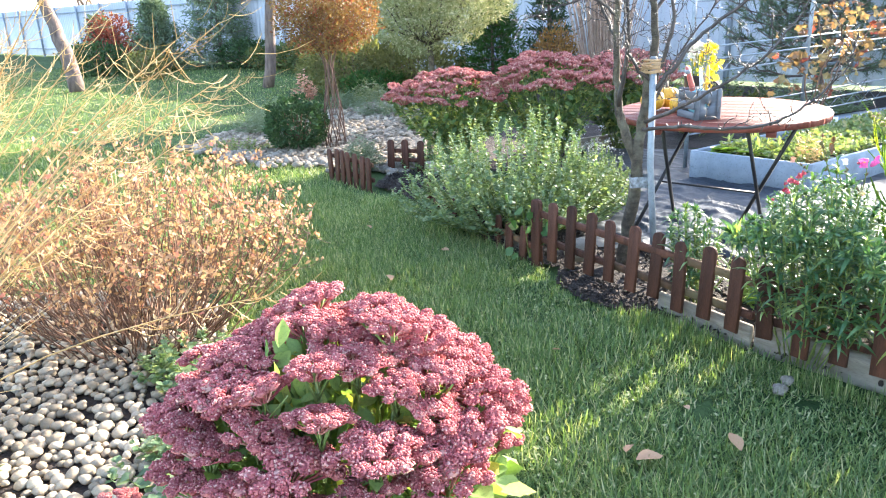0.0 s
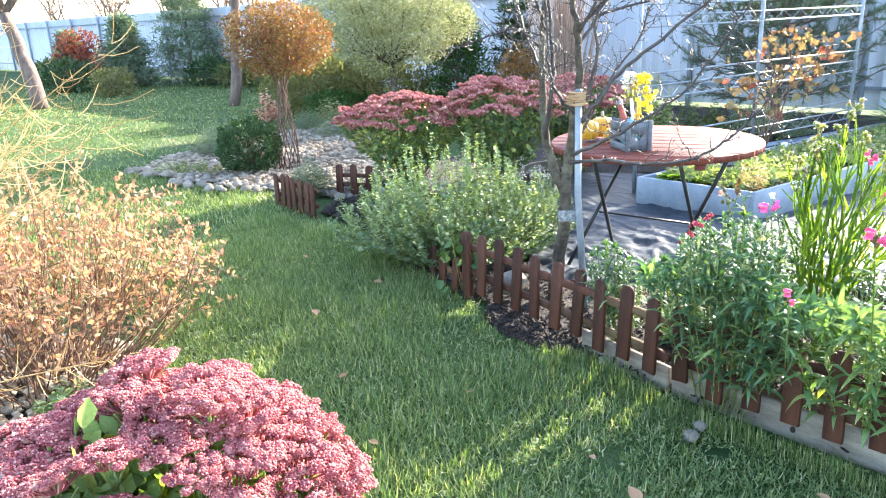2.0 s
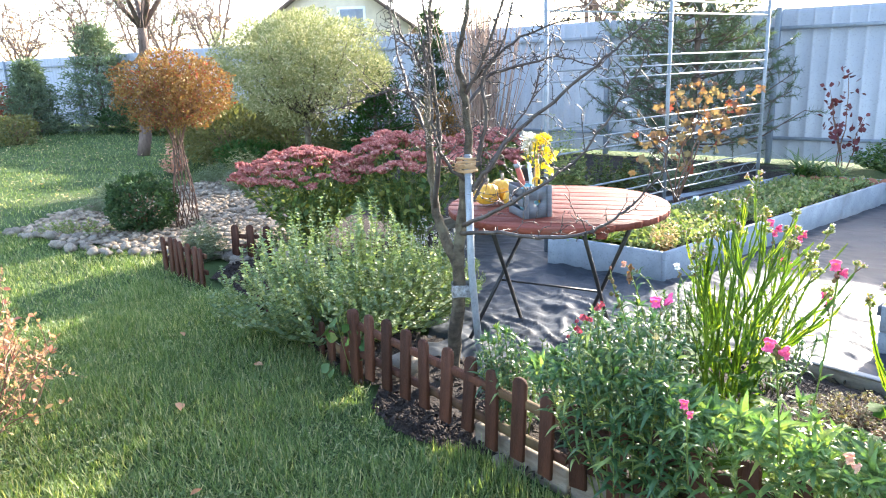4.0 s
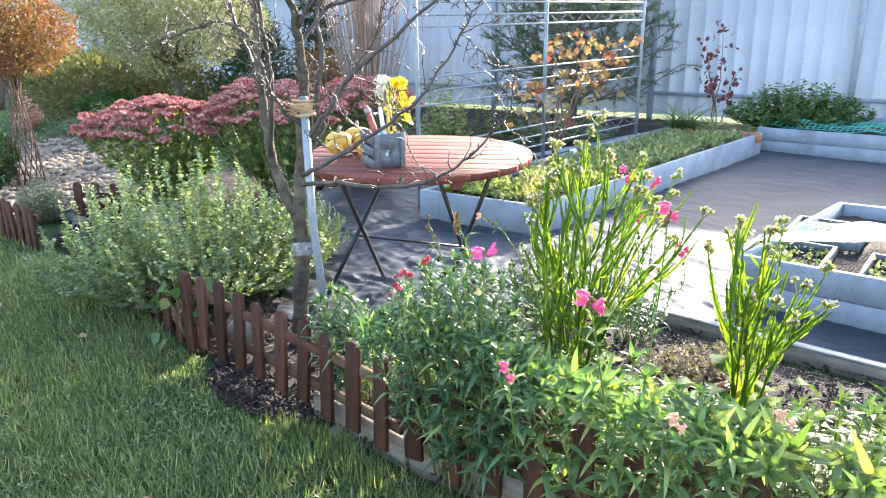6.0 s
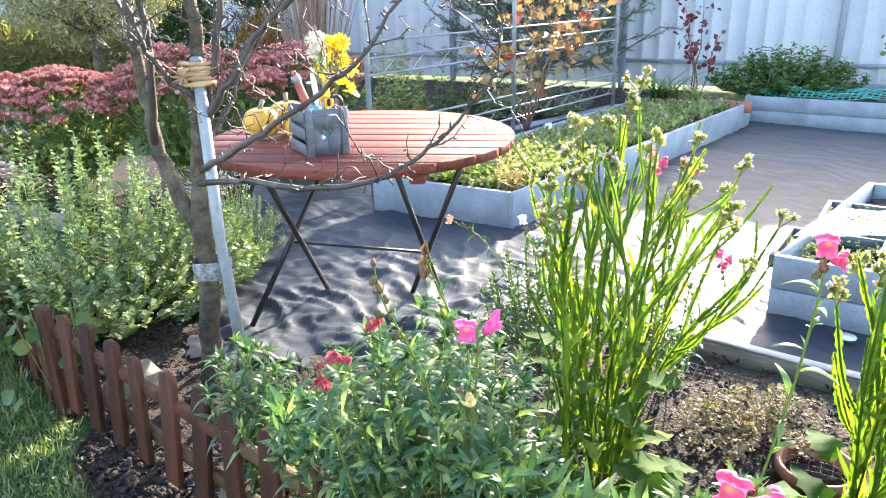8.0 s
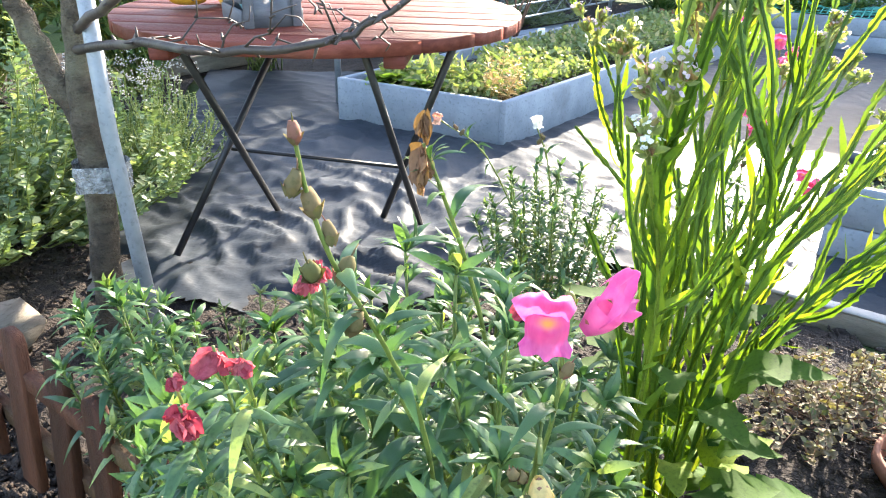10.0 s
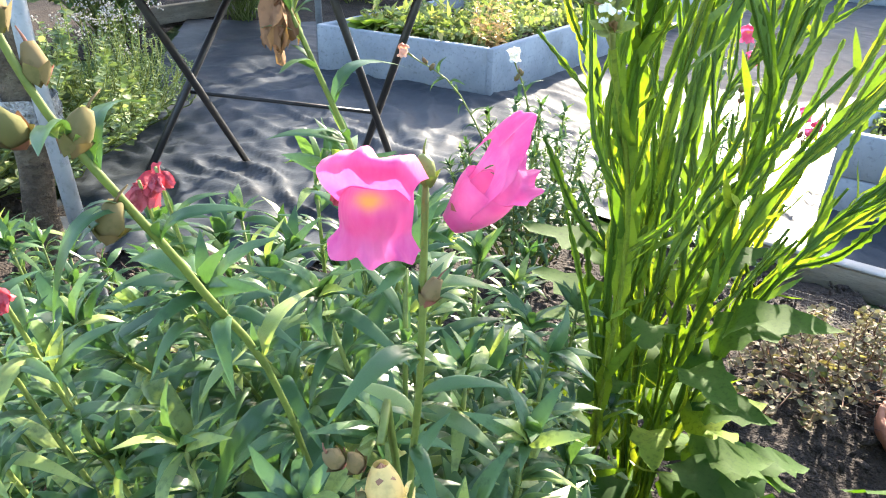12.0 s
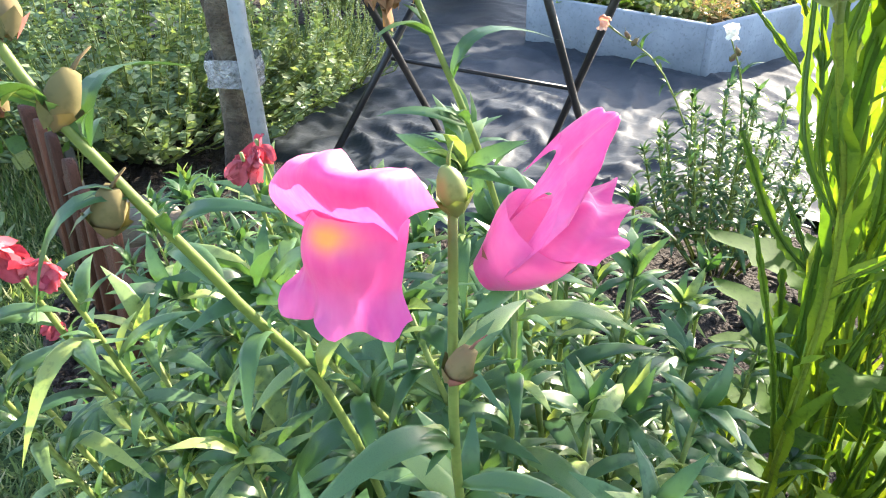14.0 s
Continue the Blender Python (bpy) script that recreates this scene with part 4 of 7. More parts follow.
def vase():
    th = thing("flower_vase", "dark vase with white and yellow chrysanthemums on the table", "vase", (1.565, 4.75, TZ))
    prof = [(0.035, 0), (0.045, 0.01), (0.052, 0.10), (0.058, 0.19), (0.061, 0.20), (0.055, 0.198), (0.048, 0.10), (0.03, 0.03)]
    n = 20
    v = [(r * math.cos(2 * math.pi * k / n), r * math.sin(2 * math.pi * k / n), z) for r, z in prof for k in range(n)]
    f = [(i * n + k, i * n + (k + 1) % n, (i + 1) * n + (k + 1) % n, (i + 1) * n + k) for i in range(len(prof) - 1) for k in range(n)] + [list(range(n - 1, -1, -1))]
    part("pot", Geo().add(v, f), M_BLACK, th, "dark brown-black pot")
    lv, lf = leaf_blade(0.28, 3, 0.3, -0.25)
    for k in range(17):
        a = rng.uniform(0, 6.28)
        rr = rng.uniform(0.02, 0.095)
        c = np.array([rr * math.cos(a) + 0.012, rr * math.sin(a), 0.29 + rng.uniform(-0.02, 0.07)])
        white = c[0] < 0.02
        g = Geo()
        d = rand_dirs(70, 0.5)
        g.many(lv, lf, rots(d, np.tile([0.0, 0, 1], (70, 1)) + rng.normal(0, .3, (70, 3))), c + d * 0.004, rng.uniform(0.022, 0.034, 70))
        part("bloom", g, L_WHITEP if white else L_YELLOW, th, "white chrysanthemum" if white else "yellow chrysanthemum")
        part("stem", tube(Geo(), [(c[0] * 0.3, c[1] * 0.3, 0.06), c], 0.0025, 5), L_STEM, th)
    g = Geo()
    sv, sf = cup_leaf(0.7)
    k = 16
    c = rng.normal(0, 1, (k, 3)) * np.array([0.05, 0.05, 0.05]) + np.array([0.05, -0.01, 0.25])
    d = rand_dirs(k, 0.2)
    g.many(sv, sf, rots(d, rand_dirs(k, 1.0)), c, rng.uniform(0.02, 0.04, k))
    part("leafage", g, L_YELLOW, th, "yellow leaves")
    for dz, dx in ((0.0, 0.1), (-0.06, 0.11), (0.03, 0.12)):
        g = Geo()
        d = rand_dirs(8, 0.2)
        g.many(sv, sf, rots(d, rand_dirs(8, 1.0)), np.array([dx, -0.02, 0.22 + dz]), rng.uniform(0.03, 0.05, 8))
        part("sprig", g, L_YELLOW, th)


vase()

# ---- sedum ----
def sedum_head(r, florets, seed):
    """A flattened corymb: separate domed knots of tiny star florets on forked stalks."""
    q = np.random.default_rng(seed)
    g = Geo()
    kc = []
    while len(kc) < 24:
        c = q.uniform(-1, 1, 2)
        if (c ** 2).sum() < 1 and all(((c - o) ** 2).sum() > (0.27 - 0.004 * len(kc)) ** 2 for o in kc):
            kc.append(c)
    per = max(6, 2 * florets // len(kc))
    for k in kc:
        d2 = (k ** 2).sum()
        h = r * (0.36 * (1 - 0.75 * d2) + q.uniform(-0.07, 0.07))
        kr = q.uniform(0.19, 0.27)
        u = rand_dirs(per, 0.7)
        u[:, 2] = np.abs(u[:, 2])
        c = np.array([k[0] * r, k[1] * r, h])
        p = c + u * np.array([kr, kr, kr * 0.85]) * r * q.uniform(0.86, 1.04, (per, 1))
        s = r * 0.036 * q.uniform(0.7, 1.35, (per, 1)) * np.array([1, 1, 1.1])
        g.many(*OCTA, rots(u, rand_dirs(per)), p, s)
        v = ICO1[0] * np.array([kr, kr, kr * 0.8]) * r * 0.86 + c
        g.add(v, ICO1[1])
        tube(g, [c, np.array([k[0] * r * 0.25, k[1] * r * 0.25, -0.35 * r])], [r * 0.04, r * 0.03], 4, False)
    return g


def clump_stems(g, base, tips, r, bow=0.1):
    for t in tips:
        b = base + rng.normal(0, 0.05, 3) * np.array([1, 1, 0])
        out = (t - b) * np.array([1, 1, 0])
        tube(g, curve_pts(b, t, out * bow + np.array([0, 0, 0.02]), 6), np.linspace(r, r * 0.7, 6), 5)


SED_HEADS = [sedum_head(r, n, s).mesh("flower_head", L_SEDUMF) for r, n, s in ((0.060, 900, 1), (0.068, 1100, 2), (0.052, 800, 3), (0.062, 1000, 4))]
L_SEDUMFAR = leafy("fading_sedum_floret", (0.36, 0.105, 0.10), (0.56, 0.245, 0.21), (0.66, 0.42, 0.34), 0.85, 0.15, 0.1, (1.1, 0.9, 0.9))
L_SEDUMDEEP = leafy("deep_sedum_leaf", (0.065, 0.12, 0.04), (0.16, 0.235, 0.085), (0.36, 0.36, 0.10), 0.5, 0.3, 0.3)
SED_FAR = [sedum_head(r, 260, s).mesh("flower_head", L_SEDUMFAR) for r, s in ((0.075, 5), (0.09, 6), (0.065, 7))]
SLV, SLF = cup_leaf(0.62)


def sedum(label, at, rx, ry, low, high, heads, meshes, leaves, gap=None, sizes=(0.85, 1.25), leaf=(0.035, 0.06), droop=22, round_=1.25, skirt=0, space=0.066, flat=1.0, leaf_mat=None):
    th = thing("sedum", label, "sedum plant", at)
    pts = []
    tries = 0
    while len(pts) < heads and tries < 20000:
        tries += 1
        x, y = rng.uniform(-1, 1, 2)
        q = x * x + y * y
        if q > 1 or (gap and (x - gap[0]) ** 2 + (y - gap[1]) ** 2 < gap[2] ** 2):
            continue
        z = low + (high - low) * (1 - q ** round_) + rng.normal(0, 0.016)
        p = np.array([x * rx, y * ry, z])
        if all(np.linalg.norm((p - o) * np.array([1, 1, 1.3])) > space * sizes[1] for o in pts):
            pts.append(p)
    for p in pts:
        me = meshes[int(rng.integers(len(meshes)))]
        s = rng.uniform(*sizes)
        out = np.array([p[0] / rx, p[1] / ry])
        ob = part("flower_head", me, None, th, m=pose(*p, -out[1] * droop + rng.normal(0, 6), out[0] * droop + rng.normal(0, 6), rng.uniform(0, 360)) @ Matrix.Diagonal((s, s, s * flat, 1)))
    g = Geo()
    clump_stems(g, np.array([0, 0, 0.0]), [p - np.array([0, 0, 0.004]) for p in pts], 0.0045)
    for p in pts:
        for _ in range(4):
            tube(g, [p - np.array([0, 0, 0.06]), p + np.array([*rng.normal(0, 0.025, 2), 0.004])], [0.003, 0.002], 4)
    part("stem_tangle", g, L_STEM, th)
    k = leaves
    t = rng.uniform(0.25, 0.93, k)
    tip = np.array(pts)[rng.integers(0, len(pts), k)]
    c = tip * t[:, None] * np.array([1, 1, 1]) + (tip * np.array([1, 1, 0])) * (0.1 * 4 * t * (1 - t))[:, None]
    d = rand_dirs(k, 0.15) + tip * np.array([1.2, 1.2, 0]) / max(rx, 0.3)
    g = Geo().many(SLV, SLF, rots(d, np.tile([0, 0, 1.0], (k, 1)) + rng.normal(0, .35, (k, 3))), c, rng.uniform(*leaf, k))
    if skirt:
        # low leaves round the foot, and upright ones in the gap of the dome
        a = rng.uniform(0, 6.2832, skirt)
        r = rng.uniform(0.72, 1.02, skirt)
        c = np.stack([r * np.cos(a) * rx, r * np.sin(a) * ry, rng.uniform(0.22, low - 0.02, skirt)], -1)
        d = c * np.array([2.2, 2.2, 0]) + rand_dirs(skirt, 0.1) * 0.8 + np.array([0, 0, 0.25])
        g.many(SLV, SLF, rots(d, np.tile([0, 0, 1.0], (skirt, 1)) + rng.normal(0, .35, (skirt, 3))), c, rng.uniform(0.05, 0.082, skirt))
        k = skirt
        a, r = rng.uniform(0, 6.2832, k), gap[2] * np.sqrt(rng.uniform(0, 1, k))
        c = np.stack([(gap[0] + r * np.cos(a)) * rx, (gap[1] + r * np.sin(a)) * ry, high - 0.15 + rng.normal(0, 0.05, k)], -1)
        g.many(SLV, SLF, rots(rand_dirs(k, 0.5) + np.array([0, 0, 0.5]), rng.normal(0, 1, (k, 3))), c, rng.uniform(0.035, 0.058, k))
    part("leafage", g, leaf_mat or L_SEDUM, th, "fleshy yellow-green leaves")
    return th


sedum("large sedum in full dusky pink bloom at the lawn's edge", (0.54, 1.53, 0), 0.325, 0.30, 0.60, 0.79, 92, SED_HEADS, 2200, gap=(-0.16, -0.30, 0.32), sizes=(0.9, 1.3), leaf=(0.035, 0.062), droop=14, round_=1.6, skirt=420, space=0.066, flat=0.85)
sedum("small dark pink sedum clump in the pebble bed", (0.02, 1.42, 0), 0.09, 0.09, 0.30, 0.36, 4, SED_HEADS, 90, sizes=(0.55, 0.75))
for at, rx, ry, hi, n, lab in (((-0.25, 6.85, 0), 0.62, 0.45, 0.80, 80, "tall sedum clump with flat dusky pink heads behind the bush"), ((0.62, 6.75, 0), 0.55, 0.5, 0.92, 80, "tall sedum clump with rose-red heads by the fabric"), ((1.25, 7.3, 0), 0.5, 0.4, 0.88, 50, "sedum clump with fading pink heads beside the trellis")):
    sedum(lab, at, rx, ry, hi - 0.22, hi, n, SED_FAR, 1700, sizes=(0.7, 1.1), leaf=(0.04, 0.075), droop=16, space=0.08, leaf_mat=L_SEDUMDEEP)


# ---- sage-green bush by the fence ----
def stem_bush(label, cat, name, at, rx, ry, h, stems, mat, leaf_tmpl, per, size, stem_mat, r=0.003, whorl=True, low=0.12, lean=0.2):
    th = thing(name, label, cat, at)
    g, gl = Geo(), Geo()
    for _ in range(stems):
        a, q = rng.uniform(0, 6.28), math.sqrt(rng.uniform(0, 1))
        tip = np.array([rx * q * math.cos(a), ry * q * math.sin(a), h * (1 - 0.62 * q ** 2.2) * rng.uniform(0.72, 1.08)])
        b = np.array([tip[0] * 0.35, tip[1] * 0.35, 0])
        p = curve_pts(b, tip, tip * np.array([lean, lean, 0.06]), 7, 0.008)
        tube(g, p, np.linspace(r, r * 0.4, 7), 4, False)
        t = np.linspace(low, 1, per)
        c = np.stack([np.interp(t, np.linspace(0, 1, 7), p[:, i]) for i in range(3)], -1)
        k = 2 if whorl else 1
        for w in range(k):
            ang = t * 23 + w * math.pi + rng.uniform(0, 6)
            d = np.stack([np.cos(ang), np.sin(ang), 0.35 + 0 * ang], -1) + rng.normal(0, 0.2, (per, 3))
            gl.many(*leaf_tmpl, rots(d, np.tile([0, 0, 1.0], (per, 1)) + rng.normal(0, .35, (per, 3))), c, rng.uniform(*size, per) * np.linspace(1.15, 0.6, per))
    part("stem_tangle", g, stem_mat, th)
    part("leafage", gl, mat, th)
    return th


stem_bush("sage-green variegated mint bush spilling over the picket edging", "bush", "mint_bush", (0.52, 4.74, 0), 0.78, 0.55, 0.76, 230, L_MINT, cup_leaf(0.72), 28, (0.022, 0.044), L_STEM)
stem_bush("low white flowering herb at the edge of the fabric", "herb", "flowering_herb", (0.98, 5.35, 0), 0.32, 0.45, 0.45, 170, L_MINT, cup_leaf(0.6), 22, (0.011, 0.021), L_STEM)
_h = bpy.data.objects["flowering_herb"]
_p = np.repeat(rng.normal(0, 1, (70, 3)) * np.array([0.14, 0.2, 0.04]) + np.array([0, 0, 0.41]), 9, 0) + rng.normal(0, 0.009, (630, 3))
part("white_bloom_mass", Geo().many(*OCTA, rots(rand_dirs(630), rand_dirs(630)), _p, rng.uniform(0.0025, 0.005, 630)), L_PALEBLOOM, _h, "small white florets")
_k = 26
_c = np.stack([rng.uniform(0.56, 0.8, _k), rng.uniform(4.0, 4.2, _k), rng.uniform(0.08, 0.36, _k)], -1)
_b = thing("bindweed", "dark green heart-leaved climber on the fence's corner post", "climber", (0.68, 4.1, 0))
_g = Geo()
_g.many(*cup_leaf(0.95), rots(rand_dirs(_k, -0.7), np.tile([-0.6, -0.7, 0.5], (_k, 1)) + rng.normal(0, .3, (_k, 3))), _c - np.array([0.68, 4.1, 0]), rng.uniform(0.04, 0.075, _k))
part("leafage", _g, L_PEONY, _b)
_g = Geo()
for _q in range(5):
    tube(_g, curve_pts((0, 0.02, 0), (rng.uniform(-.1, .1), rng.uniform(-.09, .05), 0.36), rng.normal(0, .03, 3), 7), 0.002, 4)
part("vine_tangle", _g, L_STEM, _b)


# ---- orange spirea and straw grass ----
def spirea():
    th = thing("spirea_bush", "spirea bush with thin brown stems and orange autumn leaves", "bush", (-0.98, 2.95, 0))
    g, gl = Geo(), Geo()
    lf = cup_leaf(0.5)
    for _ in range(210):
        a, q = rng.uniform(0, 6.28), math.sqrt(rng.uniform(0, 1))
        tip = np.array([0.86 * q * math.cos(a), 0.62 * q * math.sin(a), 0.86 * (1 - 0.35 * q * q) * rng.uniform(0.75, 1.05)])
        b = np.array([tip[0] * 0.38, tip[1] * 0.38, 0]) + rng.normal(0, 0.035, 3) * np.array([1, 1, 0])
        p = curve_pts(b, tip, (tip - b) * np.array([0.1, 0.1, 0]), 8, 0.012)
        tube(g, p, np.linspace(0.0036, 0.0013, 8), 4, False)
        for _s in range(6):
            i = int(rng.integers(3, 8))
            q2 = p[i] + unit(rng.normal(0, 1, 3) + np.array([0, 0, 1.0])) * rng.uniform(0.08, 0.22)
            tube(g, curve_pts(p[i], q2, rng.normal(0, .01, 3), 4), [0.0018, 0.0015, 0.0012, 0.0008], 4, False)
            k = 5
            t = rng.uniform(0.35, 1, k)[:, None]
            d = rand_dirs(k, 0.5)
            gl.many(*lf, rots(d, rand_dirs(k, 0.8)), p[i] * (1 - t) + q2 * t, rng.uniform(0.014, 0.034, k))
        k = 4
        i = rng.integers(6, 8, k)
        d = rand_dirs(k, 0.5)
        gl.many(*lf, rots(d, rand_dirs(k, 0.8)), p[i] + rng.normal(0, .012, (k, 3)), rng.uniform(0.016, 0.034, k))
    part("stem_tangle", g, M_TWIG, th)
    part("leafage", gl, L_SPIREA, th)


spirea()


def straw_grass():
    th = thing("ornamental_grass", "tall straw-coloured ornamental grass with feathery plumes", "ornamental grass", (-1.22, 1.95, 0))
    g = Geo()
    for k in range(46):
        a = rng.uniform(-0.45, 1.9)
        lean = rng.uniform(0.2, 1.3)
        L = rng.uniform(1.35, 1.85)
        tip = np.array([math.cos(a) * lean * 1.15, math.sin(a) * lean * 0.8, math.sqrt(max(L * L - lean * lean, 0.3)) * 0.98])
        b = rng.normal(0, 0.06, 3) * np.array([1, 1, 0])
        p = curve_pts(b, tip, -np.array([tip[0], tip[1], 0]) * 0.13 + np.array([0, 0, 0.05]), 9)
        tube(g, p, np.linspace(0.0038, 0.0014, 9), 4, False)
        ax = unit(p[-1] - p[-3])
        for _s in range(26):
            t = rng.uniform(0, 1)
            c = p[-3] * (1 - t) + p[-1] * t + (p[-1] - p[-3]) * rng.uniform(0, 0.25)
            d = unit(ax * rng.uniform(0.5, 1.3) + rng.normal(0, 0.55, 3))
            ln = rng.uniform(0.05, 0.15)
            e = c + d * ln
            tube(g, curve_pts(c, e, (0, 0, -0.012), 4), [0.0011, 0.001, 0.0009, 0.0006], 3, False)
    part("stalk_mass", g, L_STRAW, th)
    gl = Geo()
    lv, lf = leaf_blade(0.016, 5, 0.2, 0.35)
    k = 50
    a = rng.uniform(0, 6.28, k)
    d = np.stack([np.cos(a) * 0.6, np.sin(a) * 0.6, rng.uniform(0.6, 1.6, k)], -1)
    gl.many(lv, lf, rots(d, np.tile([0, 0, 1.0], (k, 1))), rng.normal(0, .06, (k, 3)) * np.array([1, 1, 0]), rng.uniform(0.5, 0.95, k))
    part("blade_mass", gl, L_STRAW, th)


straw_grass()

# ---- shrubs and trees further back ----
def shell_points(k, r, seed, thick=0.45, gaps=0.0, freq=2.2, bottom=-1.0):
    """Points in the outer part of a lumpy ellipsoid, with gaps in its outline."""
    out = []
    r = np.array(r, float)
    while len(out) < k:
        d = unit(rng.normal(0, 1, 3))
        if d[2] < bottom:
            continue
        q = Vector(d * freq) + Vector((seed * 5.1, seed, 0))
        lump = 1 + 0.22 * noise.noise(q) + 0.14 * noise.noise(q * 2.6)
        if noise.noise(q * 1.9 + Vector((9, 0, 0))) < gaps - 0.55:
            continue
        out.append(d * r * lump * (1 - thick * rng.uniform(0, 1) ** 2))
    return np.array(out)


def crown(th, c, r, k, mat, leaf, size, seed, name="crown", thick=0.5, gaps=0.0, up=0.3, bottom=-1.0, out=0.8, label=""):
    p = shell_points(k, r, seed, thick, gaps, bottom=bottom)
    d = unit(p / np.array(r)) * out + rand_dirs(k, up)
    g = Geo().many(*leaf, rots(d, rand_dirs(k, 0.8)), p + np.array(c), rng.uniform(*size, k))
    return part(name, g, mat, th, label)


def limbs_to(th, base, top, targets, r0, r1, mat, n=8):
    g = Geo()
    tube(g, curve_pts(base, top, rng.normal(0, 0.02, 3), 6, 0.006), np.linspace(r0, r0 * 0.75, 6), n)
    for t in targets:
        p = curve_pts(top, t, (np.array(t) - np.array(top)) * np.array([0.12, 0.12, -0.05]), 6, 0.012)
        part("limb", tube(Geo(), p, np.linspace(r0 * 0.45, r1, 6), 5), mat, th)
    return part("trunk", g, mat, th)


M_WITHED = material("dark_stems", (0.07, 0.035, 0.025), (0.16, 0.09, 0.06), 0.75, 12, 80, 0.3, per="object", vary=0.3)


def topiary():
    th = thing("topiary_tree", "small tree with woven stems and a flat orange autumn crown", "tree", (-1.70, 7.55, 0))
    g = Geo()
    for k in range(14):
        a = 2 * math.pi * k / 14
        t = np.linspace(0, 1, 12)
        rad = np.interp(t, [0, 0.35, 0.72, 0.85, 1], [0.11, 0.10, 0.045, 0.05, 0.12])
        ang = a + t * 2.2 * (1 if k % 2 else -1)
        p = np.stack([rad * np.cos(ang), rad * np.sin(ang), t * 1.05], -1)
        p += rng.normal(0, .004, p.shape)
        part("stem", tube(Geo(), p, np.linspace(0.0065, 0.005, 12), 6), M_WITHED, th)
    for k in range(60):
        a, q = rng.uniform(0, 6.28), math.sqrt(rng.uniform(0, 1))
        e = np.array([0.54 * q * math.cos(a), 0.54 * q * math.sin(a), 1.18 + rng.uniform(-0.08, 0.38)])
        tube(g, curve_pts((0.1 * math.cos(a), 0.1 * math.sin(a), 1.02), e, (0, 0, 0.03), 5, 0.012), [0.006, 0.005, 0.004, 0.003, 0.002], 4)
    part("branch_tangle", g, M_TWIG, th)
    crown(th, (0.03, 0, 1.32), (0.53, 0.53, 0.36), 15000, L_ORANGE, cup_leaf(0.7), (0.014, 0.032), 3, thick=0.8, gaps=0.16)


topiary()


def willow():
    th = thing("variegated_willow", "standard willow with a round cream-variegated crown", "tree", (-1.42, 10.95, 0))
    tg = [(1.0 * math.cos(a) * q, 1.0 * math.sin(a) * q, 1.5 + rng.uniform(-.4, .5)) for a, q in zip(np.linspace(0, 6.28, 26), rng.uniform(0.4, 1, 26))]
    limbs_to(th, (0, 0, 0), (0, 0, 0.85), tg, 0.05, 0.006, M_BARK)
    crown(th, (0, 0, 1.52), (1.18, 1.1, 0.72), 42000, L_WILLOW, simple_leaf(0.4), (0.028, 0.06), 8, thick=0.75, gaps=0.3)


willow()


def conifer(name, label, at, h, r, mat, k, size, seed, layers=9, cat="conifer", up=0.1, leaf=None):
    """A trunk with whorls of drooping boughs, each set with needles."""
    th = thing(name, label, cat, at)
    part("trunk", tube(Geo(), [(0, 0, 0), (0, 0, h * 0.95)], [0.05 * h / 2, 0.008], 7), M_BARKOLD, th)
    g, gb = Geo(), Geo()
    per = k // (layers * 9)
    for L in range(layers):
        z = h * (0.06 + 0.9 * L / layers)
        rr = r * (1 - L / layers) ** 0.8 * rng.uniform(0.85, 1.1) + 0.04
        for b in range(9):
            a = b * 0.698 + L * 0.9 + rng.normal(0, 0.12)
            e = np.array([rr * math.cos(a), rr * math.sin(a), z + rr * rng.uniform(-0.05, 0.35)])
            p = curve_pts((0, 0, z), e, (0, 0, -0.06 * rr), 5)
            tube(gb, p, np.linspace(0.012, 0.004, 5), 4, False)
            t = rng.uniform(0.25, 1, per)[:, None]
            c = p[0] * (1 - t) + p[-1] * t + rng.normal(0, 0.09 * r, (per, 3))
            d = unit(e - p[0]) * 0.7 + rand_dirs(per, up)
            g.many(*(leaf or simple_leaf(0.14)), rots(d, rand_dirs(per, 1.0)), c, rng.uniform(*size, per))
    part("bough_mass", gb, M_BARKOLD, th)
    part("needle_mass", g, mat, th)


